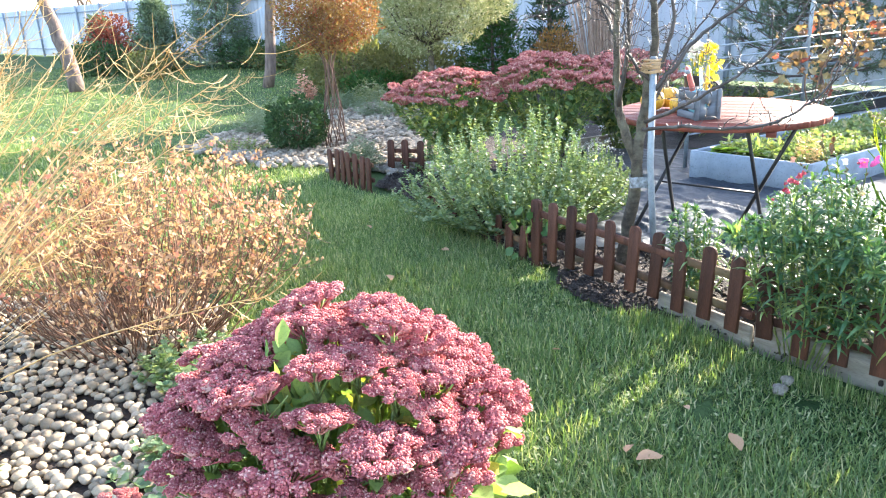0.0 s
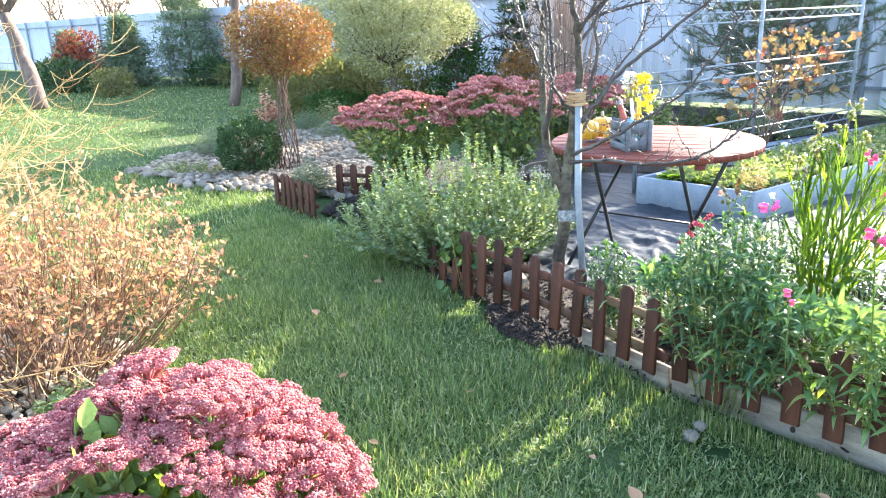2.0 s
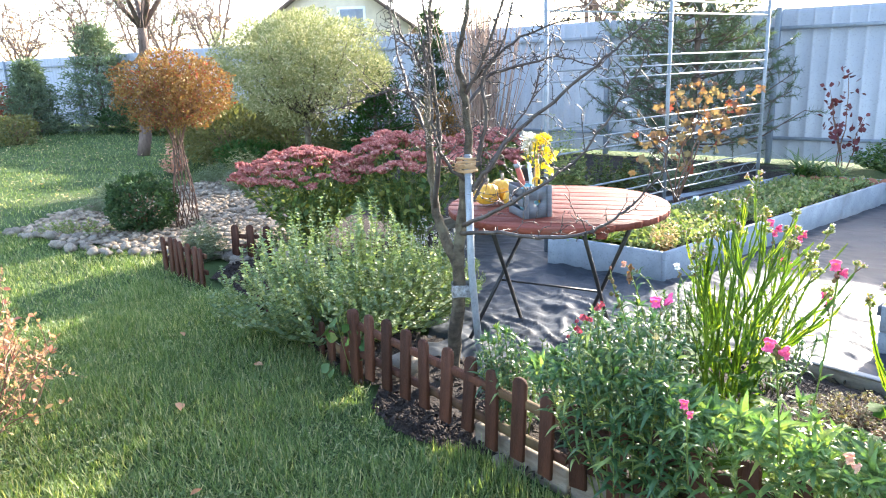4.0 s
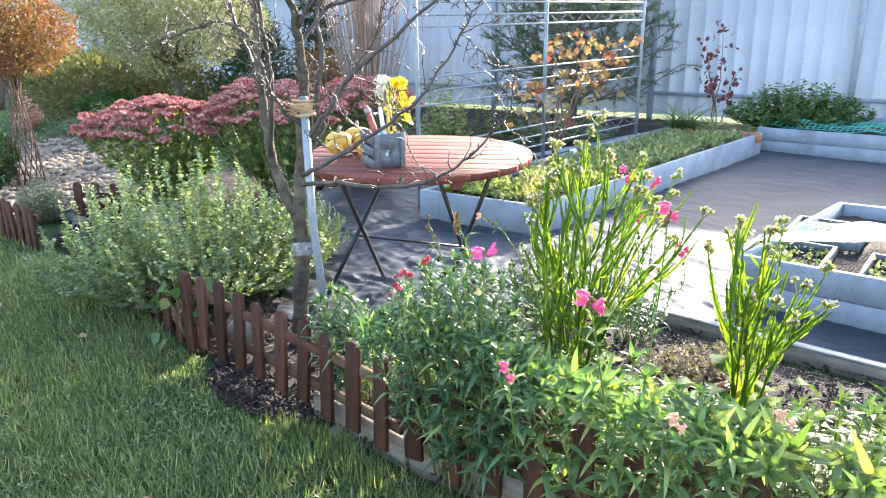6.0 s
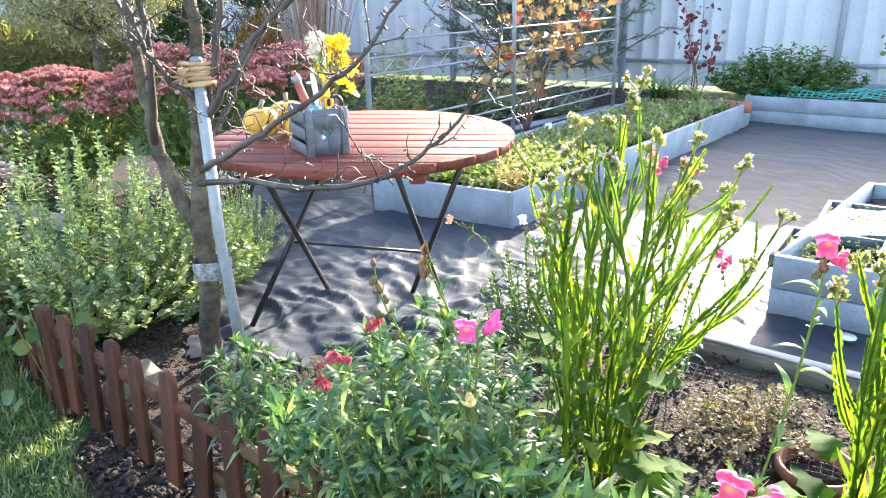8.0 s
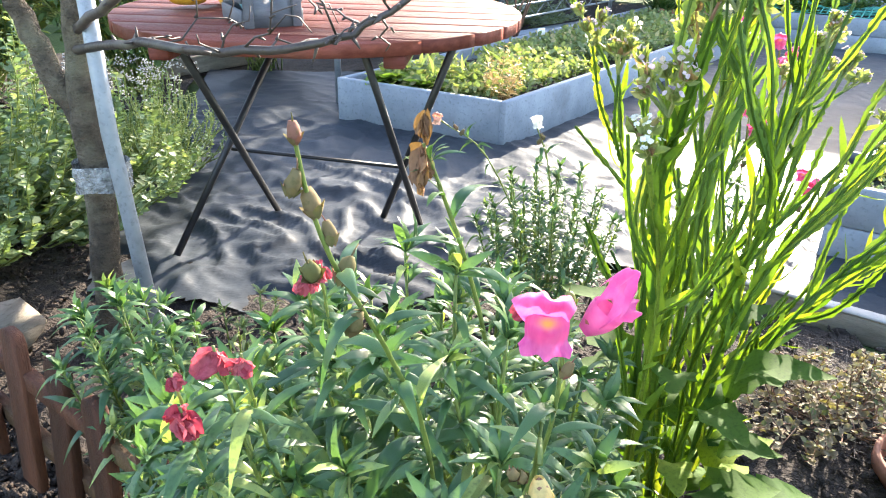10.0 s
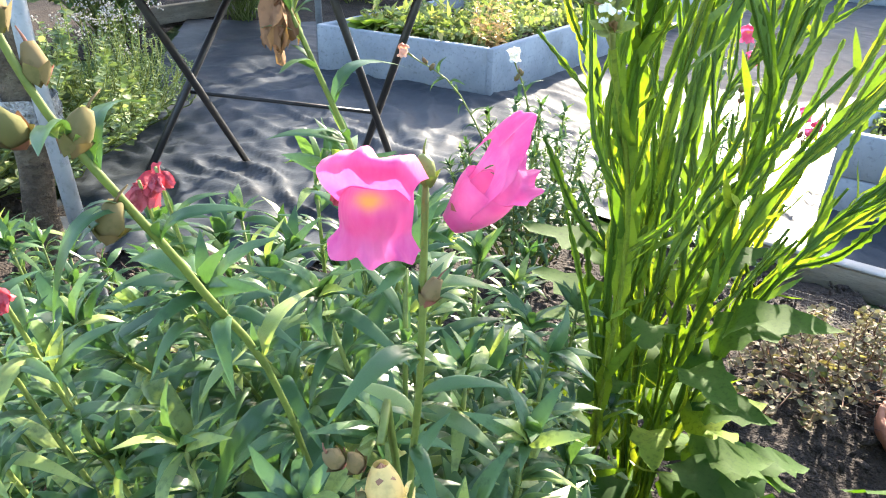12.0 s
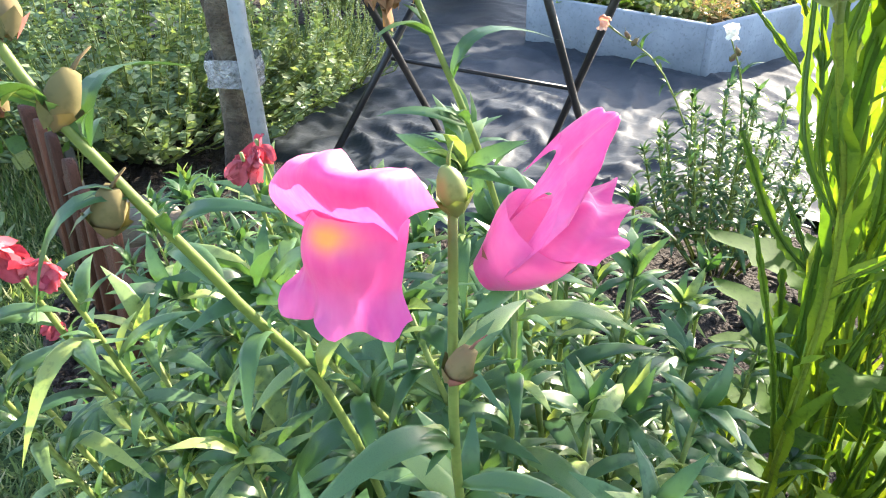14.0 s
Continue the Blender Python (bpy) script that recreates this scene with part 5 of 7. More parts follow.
def pine(label, at, h, r, whorls, mat):
    """An open pine: whorls of upswept boughs, each carrying bristly tufts of needles."""
    th = thing("pine_tree", label, "conifer", at)
    part("trunk", tube(Geo(), curve_pts((0, 0, 0), (0.05, 0, h * 0.97), (0.03, 0, 0), 7, 0.012), np.linspace(0.06, 0.012, 7), 8), M_BARKOLD, th)
    gb, g = Geo(), Geo()
    needle = (np.array([(-0.045, 0, 0), (0.045, 0, 0), (0, 1, 0.02)]), [(0, 1, 2)])
    for w in range(whorls):
        t = w / whorls
        z = h * (0.1 + 0.86 * t)
        reach = r * (1 - t) ** 0.7 + 0.12
        for b in range(7):
            a = b * 0.9 + w * 1.3 + rng.normal(0, 0.15)
            L = reach * rng.uniform(0.7, 1.1)
            e = np.array([L * math.cos(a), L * math.sin(a), z + L * rng.uniform(0.15, 0.45)])
            p = curve_pts((0, 0, z), e, (0, 0, -0.1 * L), 7, 0.01)
            tube(gb, p, np.linspace(0.014, 0.005, 7), 5, False)
            for s in range(12):
                u = rng.uniform(0.3, 1.0)
                c = interp_path(p, np.array([u]))[0]
                d = unit(unit(e) * np.array([1, 1, 0]) + rng.normal(0, 0.55, 3) + np.array([0, 0, 0.5]))
                tip = c + d * rng.uniform(0.1, 0.24) * (0.6 + 0.5 * reach)
                tube(gb, [c, tip], [0.005, 0.003], 4, False)
                k = 46
                f = rng.uniform(0.2, 1.0, k)[:, None]
                nd = d * 0.8 + rng.normal(0, 0.62, (k, 3))
                g.many(*needle, rots(nd, rand_dirs(k)), c * (1 - f) + tip * f, rng.uniform(0.055, 0.095, k))
    part("bough_mass", gb, M_BARKOLD, th)
    part("needle_mass", g, mat, th)


pine("open blue-green pine behind the steel trellis", (3.7, 10.4, 0), 3.5, 1.25, 21, L_BLUE)
# the three far conifers take the needle colour lightened against the backlight
conifer("pine_tree", "dark pine in front of the far fence", (-9.4, 19.6, 0), 3.0, 1.2, L_PINELIT, 7000, (0.10, 0.2), 2, layers=7)
conifer("spruce_tree", "small blue-green spruce at the lawn's end", (-10.9, 18.9, 0), 2.0, 0.8, L_PINELIT, 5000, (0.12, 0.22), 3)
conifer("spruce_tree", "small spruce beside the far fence", (-13.6, 20.2, 0), 1.6, 0.7, L_PINELIT, 4000, (0.12, 0.22), 4)
conifer("thuja", "dark green thuja behind the willow", (-0.75, 12.7, 0), 1.65, 0.75, L_THUJA, 6500, (0.07, 0.14), 5, layers=8, up=0.6)
conifer("thuja", "slim dark thuja near the back fence", (0.15, 13.3, 0), 2.5, 0.45, L_DARK, 3000, (0.08, 0.16), 6, layers=10, up=0.8)


def round_shrub(name, label, cat, at, r, k, mat, leaf, size, seed, thick=0.5, gaps=0.0, up=0.4, core=None):
    th = thing(name, label, cat, at)
    g = Geo()
    for _ in range(14):
        e = rand_dirs(1, 0.8)[0] * np.array(r) * 0.8
        tube(g, [(0, 0, 0), e + np.array([0, 0, r[2] * 0.9])], [0.012, 0.004], 4)
    part("stem_tangle", g, M_TWIG, th)
    crown(th, (0, 0, r[2] * 0.96), r, k, mat, leaf, size, seed, "foliage", thick, gaps, up)
    return th


round_shrub("boxwood_ball", "clipped dark green boxwood ball among stones", "boxwood", (-2.08, 7.42, 0), (0.31, 0.31, 0.28), 5200, L_DARK, cup_leaf(0.5), (0.025, 0.05), 4, 0.35)
round_shrub("golden_juniper", "spreading golden-green juniper behind the gravel", "juniper", (-3.1, 12.4, 0), (0.95, 0.8, 0.5), 5200, L_GOLD, simple_leaf(0.3), (0.06, 0.13), 6, 0.5, 0.1)
round_shrub("golden_juniper", "golden-green juniper beside the willow trunk", "juniper", (-2.0, 12.3, 0), (0.8, 0.7, 0.42), 4200, L_GOLD, simple_leaf(0.3), (0.06, 0.12), 7, 0.5, 0.1)
round_shrub("green_shrub", "low dark green shrub under the juniper", "shrub", (-2.5, 11.7, 0), (0.6, 0.35, 0.22), 2200, L_THUJA, simple_leaf(0.4), (0.05, 0.09), 8)
round_shrub("rust_shrub", "rust-brown conifer bush by the back fence", "shrub", (0.35, 12.2, 0), (0.35, 0.3, 0.5), 1800, L_RUST, simple_leaf(0.3), (0.05, 0.1), 9)
round_shrub("gold_ball_shrub", "small golden ball shrub on the far lawn", "shrub", (-9.7, 16.4, 0), (0.5, 0.5, 0.33), 1300, L_GOLD, simple_leaf(0.5), (0.06, 0.1), 10)
round_shrub("red_shrub", "red autumn shrub by the far fence", "shrub", (-13.0, 19.9, 0), (0.7, 0.6, 0.8), 1700, L_REDSHRUB, simple_leaf(0.5), (0.08, 0.14), 11, 0.8, 0.2)
round_shrub("red_shrub", "reddish low shrub near the spruce", "shrub", (-11.6, 19.2, 0), (0.5, 0.5, 0.5), 1200, L_REDSHRUB, simple_leaf(0.5), (0.08, 0.14), 12, 0.8, 0.2)
for k, (x, y) in enumerate(((-7.0, 18.0), (-8.2, 18.8), (-5.5, 16.9), (-4.3, 16.3), (-15.0, 21.2), (-11.8, 17.6))):
    round_shrub("low_conifer", "low dark green conifer along the far lawn's edge", "conifer", (x, y, 0), (0.9, 0.5, 0.3 + 0.06 * (k % 3)), 1500, L_DARK if k % 2 else L_FAR, simple_leaf(0.35), (0.09, 0.16), 20 + k)
for k, (x, y, r, h) in enumerate(((-3.3, 9.45, 0.42, 0.26), (-3.0, 8.5, 0.36, 0.24), (-1.8, 9.75, 0.5, 0.3), (-0.95, 8.6, 0.35, 0.26), (-1.02, 6.35, 0.2, 0.26), (-2.6, 10.4, 0.3, 0.2))):
    stem_bush("soft grey-green lavender tuft on the gravel", "lavender", "lavender_tuft", (x, y, 0), r, r, h + 0.1, 90, L_LAV, simple_leaf(0.16), 10, (0.035, 0.07), L_LAV, 0.0018)
stem_bush("low green groundcover beside the gravel path", "groundcover", "groundcover", (-0.35, 6.45, 0), 0.4, 0.3, 0.26, 70, L_SNAP, cup_leaf(0.5), 12, (0.02, 0.04), L_STEM)
stem_bush("pale yellow-green perennial beside the gravel path", "perennial", "pale_perennial", (-2.45, 11.1, 0), 0.3, 0.25, 0.4, 40, L_WILLOW, simple_leaf(0.3), 12, (0.05, 0.1), L_STEM)
stem_bush("small plant with peach-orange autumn leaves", "perennial", "orange_perennial", (-3.55, 11.2, 0), 0.2, 0.2, 0.5, 16, L_PEACH, cup_leaf(0.4), 8, (0.06, 0.12), M_TWIG)
stem_bush("low green creeper among rockery stones", "groundcover", "rock_creeper", (-2.75, 7.35, 0), 0.45, 0.22, 0.16, 60, L_STRAWB, cup_leaf(0.5), 10, (0.02, 0.04), L_STEM)


def withes():
    th = thing("coppiced_willow", "clump of upright bare tan willow rods by the fence", "willow", (1.05, 11.5, 0))
    for _ in range(130):
        a, q = rng.uniform(0, 6.28), rng.uniform(0, 1)
        b = np.array([0.25 * q * math.cos(a), 0.2 * q * math.sin(a), 0])
        t = np.array([0.85 * q * math.cos(a), 0.5 * q * math.sin(a), rng.uniform(1.7, 2.7)])
        part("rod", tube(Geo(), curve_pts(b, t, (0, 0, 0), 5, 0.01), np.linspace(0.011, 0.003, 5), 4, False), M_WITHE, th)


withes()


def big_tree(label, at, h, r0, lean, fork, spread, n, leaves, mat, droop):
    th = thing("garden_tree", label, "tree", at)
    top = np.array([lean[0], lean[1], fork])
    part("trunk", tube(Geo(), curve_pts((0, 0, 0), top, (0.05, 0, 0), 8, 0.012), np.linspace(r0 * 1.15, r0 * 0.8, 8), 10), M_BARKOLD, th)
    g, gl = Geo(), Geo()
    for k in range(n):
        a = 2 * math.pi * k / n + rng.normal(0, 0.3)
        e = top + np.array([spread * math.cos(a), spread * math.sin(a), (h - fork) * rng.uniform(0.3, 1.0)])
        p = curve_pts(top, e, (0, 0, 0.25 * spread), 8, 0.07)
        part("limb", tube(Geo(), p, np.linspace(r0 * 0.5, r0 * 0.1, 8), 6), M_BARKOLD, th)
        for _ in range(18):
            i = int(rng.integers(2, 8))
            q = p[i] + np.array([*rng.normal(0, 0.5, 2), rng.uniform(-0.4, 0.8)])
            w = q + np.array([*rng.normal(0, 0.25, 2), -droop * rng.uniform(0.3, 1.1)])
            path = np.vstack([curve_pts(p[i], q, (0, 0, 0.1), 4), curve_pts(q, w, rng.normal(0, .05, 3), 5)[1:]])
            tube(g, path, np.linspace(0.016, 0.004, len(path)), 4, False)
            c = path[rng.integers(2, len(path), leaves)] + rng.normal(0, .1, (leaves, 3))
            gl.many(*simple_leaf(0.5), rots(rand_dirs(leaves, -0.5), rand_dirs(leaves)), c, rng.uniform(0.05, 0.09, leaves))
    part("twig_tangle", g, M_BARKOLD, th)
    if leaves:
        part("leafage", gl, mat, th)


big_tree("old garden tree with drooping half-bare branches", (-5.35, 13.75, 0), 4.6, 0.10, (0.3, 0, 0), 2.25, 1.9, 8, 3, L_FAR, 1.1)
big_tree("leaning half-bare tree on the far lawn", (-9.75, 13.9, 0), 4.5, 0.14, (-0.55, 0.2, 0), 1.9, 1.7, 6, 4, L_RUST, 0.5)
for k in range(13):
    x = 3.0 - k * 2.1 + rng.normal(0, 0.4)
    y = fence_y(x) + rng.uniform(2.0, 5.0)
    big_tree("bare and rusty tree beyond the metal fence", (x, y, 0), rng.uniform(3.2, 4.4) + (0.0 if k < 4 else 1.0), 0.09, (0.1, 0.0, 0), 1.5, 1.2, 6, 2 if k < 4 else 3, L_RUST if k % 3 else L_FAR, 0.2) if not 1 <= k <= 4 else None


def house():
    th = thing("house", "beige house with a dark gable roof beyond the fence", "house", (-6.6, 35, 0), 8)
    w, d, h, r = 7.0, 8.0, 3.1, 5.6
    v = [(-w / 2, 0, 0), (w / 2, 0, 0), (w / 2, 0, h), (0, 0, r), (-w / 2, 0, h), (-w / 2, d, 0), (w / 2, d, 0), (w / 2, d, h), (0, d, r), (-w / 2, d, h)]
    f = [(0, 1, 2, 3, 4), (9, 8, 7, 6, 5), (0, 4, 9, 5), (1, 6, 7, 2)]
    part("wall", Geo().add(v, f), M_HOUSE, th, smooth=False)
    for s in (-1, 1):
        e, ov = 0.6, 0.14
        a, b = np.array([0, 0, r + 0.02]), np.array([s * (w / 2 + e), 0, h - e * (r - h) / (w / 2) + 0.02])
        v = [(*a[:1], -0.5, a[2]), (b[0], -0.5, b[2]), (b[0], d + .5, b[2]), (a[0], d + .5, a[2])]
        v += [(x, y, z + ov) for x, y, z in v]
        part("roof", Geo().add(v, [(0, 1, 2, 3), (7, 6, 5, 4), (0, 4, 5, 1), (1, 5, 6, 2), (2, 6, 7, 3), (3, 7, 4, 0)]), M_ROOF, th, smooth=False)
    win = part("window", box(1.3, 0.12, 1.3, 0.02, (0.8, -0.04, 3.4)), M_WHITE, th, smooth=False)
    part("pane", box(1.05, 0.04, 1.05, 0.01, (0.8, -0.11, 3.4)), M_RAIL, win, smooth=False)


house()

# ---- rockery stones and far beds ----
RS = [lumpy(ICO2, 0.35, s, 1.7) for s in range(6)]
_edge = np.array(ROCKERY + ROCKERY[:1])
STONES = [Geo().add(v * np.array([1, 0.8, 0.6]), f).mesh("stone", M_STONE, True) for v, f in RS]
for k in range(90):
    i = k % 4 if k < 64 else int(rng.integers(0, len(ROCKERY)))
    t = rng.uniform(0, 1)
    p = _edge[i] * (1 - t) + _edge[i + 1] * t + rng.normal(0, 0.12, 2)
    s = rng.uniform(0.025, 0.07)
    ob = part("rockery_stone", STONES[k % 6], None, m=pose(p[0], p[1], 0.02 + s * 0.3, 0, 0, rng.uniform(0, 360)) @ Matrix.Diagonal((s, s, s, 1)))
    tagged(ob, "rounded pale field stone edging the gravel bed", "stone", "rockery stones")


# ---- plants in and behind the raised beds ----
def low_cover(label, name, poly, z, k, mat, leaf, size, h=0.06):
    p = fill_points(poly, k)
    d = rand_dirs(k, 0.35)
    q = np.array([noise.noise(Vector((x * 2.2, y * 2.2, 3))) for x, y in p])
    keep = q > -0.32
    p, d = p[keep], d[keep]
    n = len(p)
    g = Geo().many(*leaf, rots(d, np.tile([0, 0, 1.0], (n, 1)) + rng.normal(0, .5, (n, 3))), np.column_stack([p, z + rng.uniform(0, h, n)]), rng.uniform(*size, n))
    return tagged(part(name, g, mat), label, "groundcover", kind="stuff")


low_cover("low yellowing strawberry plants filling the grey raised bed", "strawberries", [(2.42, 5.72), (5.0, 8.2), (4.42, 8.66), (1.86, 6.14)], 0.18, 11000, L_STRAWB, cup_leaf(0.8), (0.022, 0.042), 0.07)
low_cover("low green plants along the back of the raised bed", "bed_weeds", [(2.3, 5.8), (2.7, 6.2), (2.2, 6.4), (1.9, 6.15)], 0.2, 300, L_STRAWB, simple_leaf(0.3), (0.05, 0.11), 0.1)


def lettuce(at, s):
    th = thing("lettuce", "pale green leafy lettuce in the raised bed", "lettuce", at, rng.uniform(0, 360), "lettuces")
    lv, lf = leaf_blade(0.8, 5, 0.6, 0.3)
    g = Geo()
    k = 16
    a = np.linspace(0, 12.5, k)
    d = np.stack([np.cos(a), np.sin(a), np.linspace(0.3, 1.6, k)], -1)
    lv = lv.copy()
    lv[:, 2] += 0.06 * np.sin(lv[:, 1] * 19) * np.abs(lv[:, 0]) * 3
    g.many(lv, lf, rots(d, np.tile([0, 0, 1.0], (k, 1))), np.zeros((k, 3)), rng.uniform(0.09, 0.14, k) * s)
    part("leafage", g, L_LETTUCE, th)


for x, y, s in ((1.98, 6.12, 1.2), (2.16, 6.0, 1.1), (2.3, 6.12, 0.9), (2.06, 6.27, 0.8)):
    lettuce((x, y, 0.18), s)
stem_bush("withered yellow plant at the raised bed's corner", "plant", "withered_plant", (2.5, 5.86, 0.17), 0.12, 0.12, 0.26, 18, L_STRAW, simple_leaf(0.35), 9, (0.02, 0.05), L_STRAW, 0.002)

for k in range(7):
    th = thing("terracotta_edging", "half-round terracotta edging tile in the raised bed", "edging tile", (4.36 + 0.11 * k, 8.42 - 0.055 * k, 0.16), -30, "terracotta edging tiles")
    a = np.linspace(0, math.pi, 13)
    o = [(0.065 * math.cos(t), 0.04 + 0.065 * math.sin(t)) for t in a] + [(-0.065, 0), (0.065, 0)]
    n = len(o)
    v = [(x, -0.012, z) for x, z in o] + [(x, 0.012, z) for x, z in o]
    part("tile", Geo().add(v, [list(range(n)), list(range(2 * n - 1, n - 1, -1))] + [((i + 1) % n, i, n + i, n + (i + 1) % n) for i in range(n)]), M_TERRA, th, smooth=False)
_t = thing("plant_label", "small white plant label on a stick", "plant label", (3.05, 7.25, 0.17), 30)
part("stick", box(0.012, 0.004, 0.09, 0.001, (0, 0, 0.045)), M_WHITE, _t, smooth=False)
part("plate", box(0.07, 0.004, 0.045, 0.002, (0, -0.005, 0.10)), M_WHITE, _t, smooth=False)


def strap_clump(label, name, at, k, L, mat, w=0.05, cat="perennial"):
    th = thing(name, label, cat, at)
    lv, lf = leaf_blade(w, 6, 0.3, 0.55, 0.6)
    a = rng.uniform(0, 6.28, k)
    d = np.stack([np.cos(a), np.sin(a), rng.uniform(0.7, 2.2, k)], -1)
    part("leafage", Geo().many(lv, lf, rots(d, np.tile([0, 0, 1.0], (k, 1))), rng.normal(0, .05, (k, 3)) * np.array([1, 1, 0]), rng.uniform(0.6, 1.1, k) * L), mat, th)


strap_clump("day lily clump with arching green leaves in the raised bed", "day_lily", (4.48, 8.6, 0.17), 90, 0.5, L_PEONY)
strap_clump("day lily clump with yellowing arching leaves", "day_lily", (4.72, 8.52, 0.17), 60, 0.36, L_STRAWB)
stem_bush("broad dark green peony bush in the far raised bed", "peony", "peony_bush", (5.75, 8.75, 0.18), 0.8, 0.45, 0.48, 170, L_PEONY, cup_leaf(0.45), 12, (0.05, 0.09), L_STEM)
stem_bush("green leafy plant by the fence behind the peony", "perennial", "leafy_plant", (7.2, 8.2, 0.18), 0.4, 0.3, 0.3, 40, L_PEONY, cup_leaf(0.5), 10, (0.05, 0.08), L_STEM)


def young_sapling(label, at, h, mat, seed, k=26):
    th = thing("young_sapling", label, "sapling", at)
    g, gl = Geo(), Geo()
    tops = []
    for b in range(4):
        a = seed + b * 1.7
        e = np.array([0.22 * math.cos(a) * (b > 0), 0.2 * math.sin(a) * (b > 0), h * (1 - 0.13 * b)])
        p = curve_pts((0.01 * b, 0, 0), e, (0, 0, 0), 7, 0.015)
        part("stem", tube(Geo(), p, np.linspace(0.009, 0.003, 7), 5), M_TWIG, th)
        tops.append(p)
    for p in tops:
        c = p[rng.integers(3, 7, k)] + rng.normal(0, .05, (k, 3))
        gl.many(*cup_leaf(0.75), rots(rand_dirs(k, -0.3), rand_dirs(k, 0.4)), c, rng.uniform(0.05, 0.09, k))
    part("leafage", gl, mat, th)


young_sapling("young sapling with dark purple-red leaves before the fence", (5.12, 9.35, 0.05), 1.15, L_PURPLE, 0.4)
young_sapling("young green sapling before the metal fence", (7.0, 8.9, 0.15), 1.15, L_PEONY, 2.0, 20)


_a = np.linspace(0, 2 * np.pi, 16)[:-1]
_r = np.array([0.52, 0.30, 0.44, 0.28, 0.40, 0.26, 0.34, 0.12, 0.34, 0.26, 0.40, 0.28, 0.44, 0.30, 0.5])
VINE_LEAF = (np.vstack([np.stack([_r * np.sin(_a), 0.5 + _r * np.cos(_a), 0.13 * np.sin(3 * _a) - 0.25 * _r], -1), [(0, 0.45, 0.06)]]), [(i, (i + 1) % 15, 15) for i in range(15)])


def vine():
    th = thing("grape_vine", "grape vine with yellow and red autumn leaves on the trellis", "vine", (2.95, 7.55, 0.15))
    g, gl = Geo(), Geo()
    o = np.array([2.95, 7.55, 0.15])
    for e in ((2.55, 7.2, 0.75), (3.0, 7.65, 1.15), (3.3, 7.95, 1.2), (3.75, 8.4, 1.05), (3.5, 8.2, 0.7)):
        p = curve_pts((0, 0, 0), np.array(e) - o, (0, 0, 0.25), 8, 0.03)
        tube(g, p, np.linspace(0.008, 0.003, 8), 5)
        k = 26
        c = p[rng.integers(3, 8, k)] + rng.normal(0, .09, (k, 3))
        gl.many(*VINE_LEAF, rots(rand_dirs(k, -0.7), rand_dirs(k, 0.1)), c, rng.uniform(0.07, 0.14, k))
    part("cane_tangle", g, M_TWIG, th)
    part("leafage", gl, L_VINE, th)


vine()
stem_bush("green perennials behind the trellis", "perennial", "trellis_perennial", (2.3, 8.6, 0), 0.7, 0.5, 0.55, 90, L_FAR, cup_leaf(0.5), 14, (0.04, 0.08), L_STEM)
stem_bush("feathery green perennials behind the raised bed", "perennial", "feathery_perennial", (3.3, 9.2, 0), 0.7, 0.4, 0.4, 90, L_LAV, simple_leaf(0.2), 14, (0.05, 0.09), L_STEM)
stem_bush("yellow-green leafy stems beside the trellis post", "perennial", "tall_perennial", (1.95, 8.0, 0), 0.3, 0.3, 0.95, 30, L_STRAWB, cup_leaf(0.4), 16, (0.04, 0.08), L_STEM)
_d = thing("edging_plank", "grey weathered plank lying behind the trellis", "plank", (2.9, 8.4, 0))
wood_between("plank", (0, 0, 0.0), (1.5, 1.2, 0.0), 0.12, 0.03, M_GREY, _d)


def netting(label, name, corners, z, cell, mat, r, parent_at, sag=0.03):
    """A net of thin cords, draped over a frame."""
    a, b, c, d = [np.array(p, float) for p in corners]
    g = Geo()

    def at(u, v):
        p = a * (1 - u) * (1 - v) + b * u * (1 - v) + c * u * v + d * (1 - u) * v
        return (p[0], p[1], z + sag * noise.noise(Vector((p[0] * 5, p[1] * 5, 1))))

    nu, nv = int(np.linalg.norm(b - a) / cell), int(np.linalg.norm(d - a) / cell)
    for i in range(nu + 1):
        tube(g, [at(i / nu, j / max(nv // 2, 1)) for j in range(max(nv // 2, 1) + 1)], r, 3, False)
    for j in range(nv + 1):
        tube(g, [at(i / max(nu // 2, 1), j / nv) for i in range(max(nu // 2, 1) + 1)], r, 3, False)
    return tagged(part(name, g, mat), label, "netting")


netting("green plastic net spread over the grey raised bed", "plant_net", [(3.42, 4.55), (3.75, 4.85), (4.6, 4.75), (4.25, 4.45)], 0.29, 0.022, M_NET, 0.0018, None)
netting("green plastic net over the long raised bed", "plant_net", [(5.35, 8.5), (7.6, 6.6), (8.1, 7.15), (5.9, 9.0)], 0.27, 0.05, M_NET, 0.005, None, 0.06)
for k, (x, y) in enumerate(((3.55, 4.5), (3.95, 4.15), (3.95, 4.85), (4.3, 4.45))):
    th = thing("seed_tray", "shallow dark seed tray with small seedlings", "seed tray", (x, y, 0.205), -40, "seed trays")
    for sx, sy, px, py in ((0.36, 0.02, 0, -0.2), (0.36, 0.02, 0, 0.2), (0.02, 0.42, -0.18, 0), (0.02, 0.42, 0.18, 0)):
        part("side", box(sx, sy, 0.05, 0.003, (px, py, 0.025)), M_CRATE, th, smooth=False)
    n = 260
    p = np.column_stack([rng.uniform(-.17, .17, n), rng.uniform(-.19, .19, n), rng.uniform(0.01, 0.05, n)])
    part("seedling_mass", Geo().many(*cup_leaf(0.7), rots(rand_dirs(n, 0.3), rand_dirs(n, 1.2)), p, rng.uniform(0.012, 0.03, n)), L_STRAWB, th)

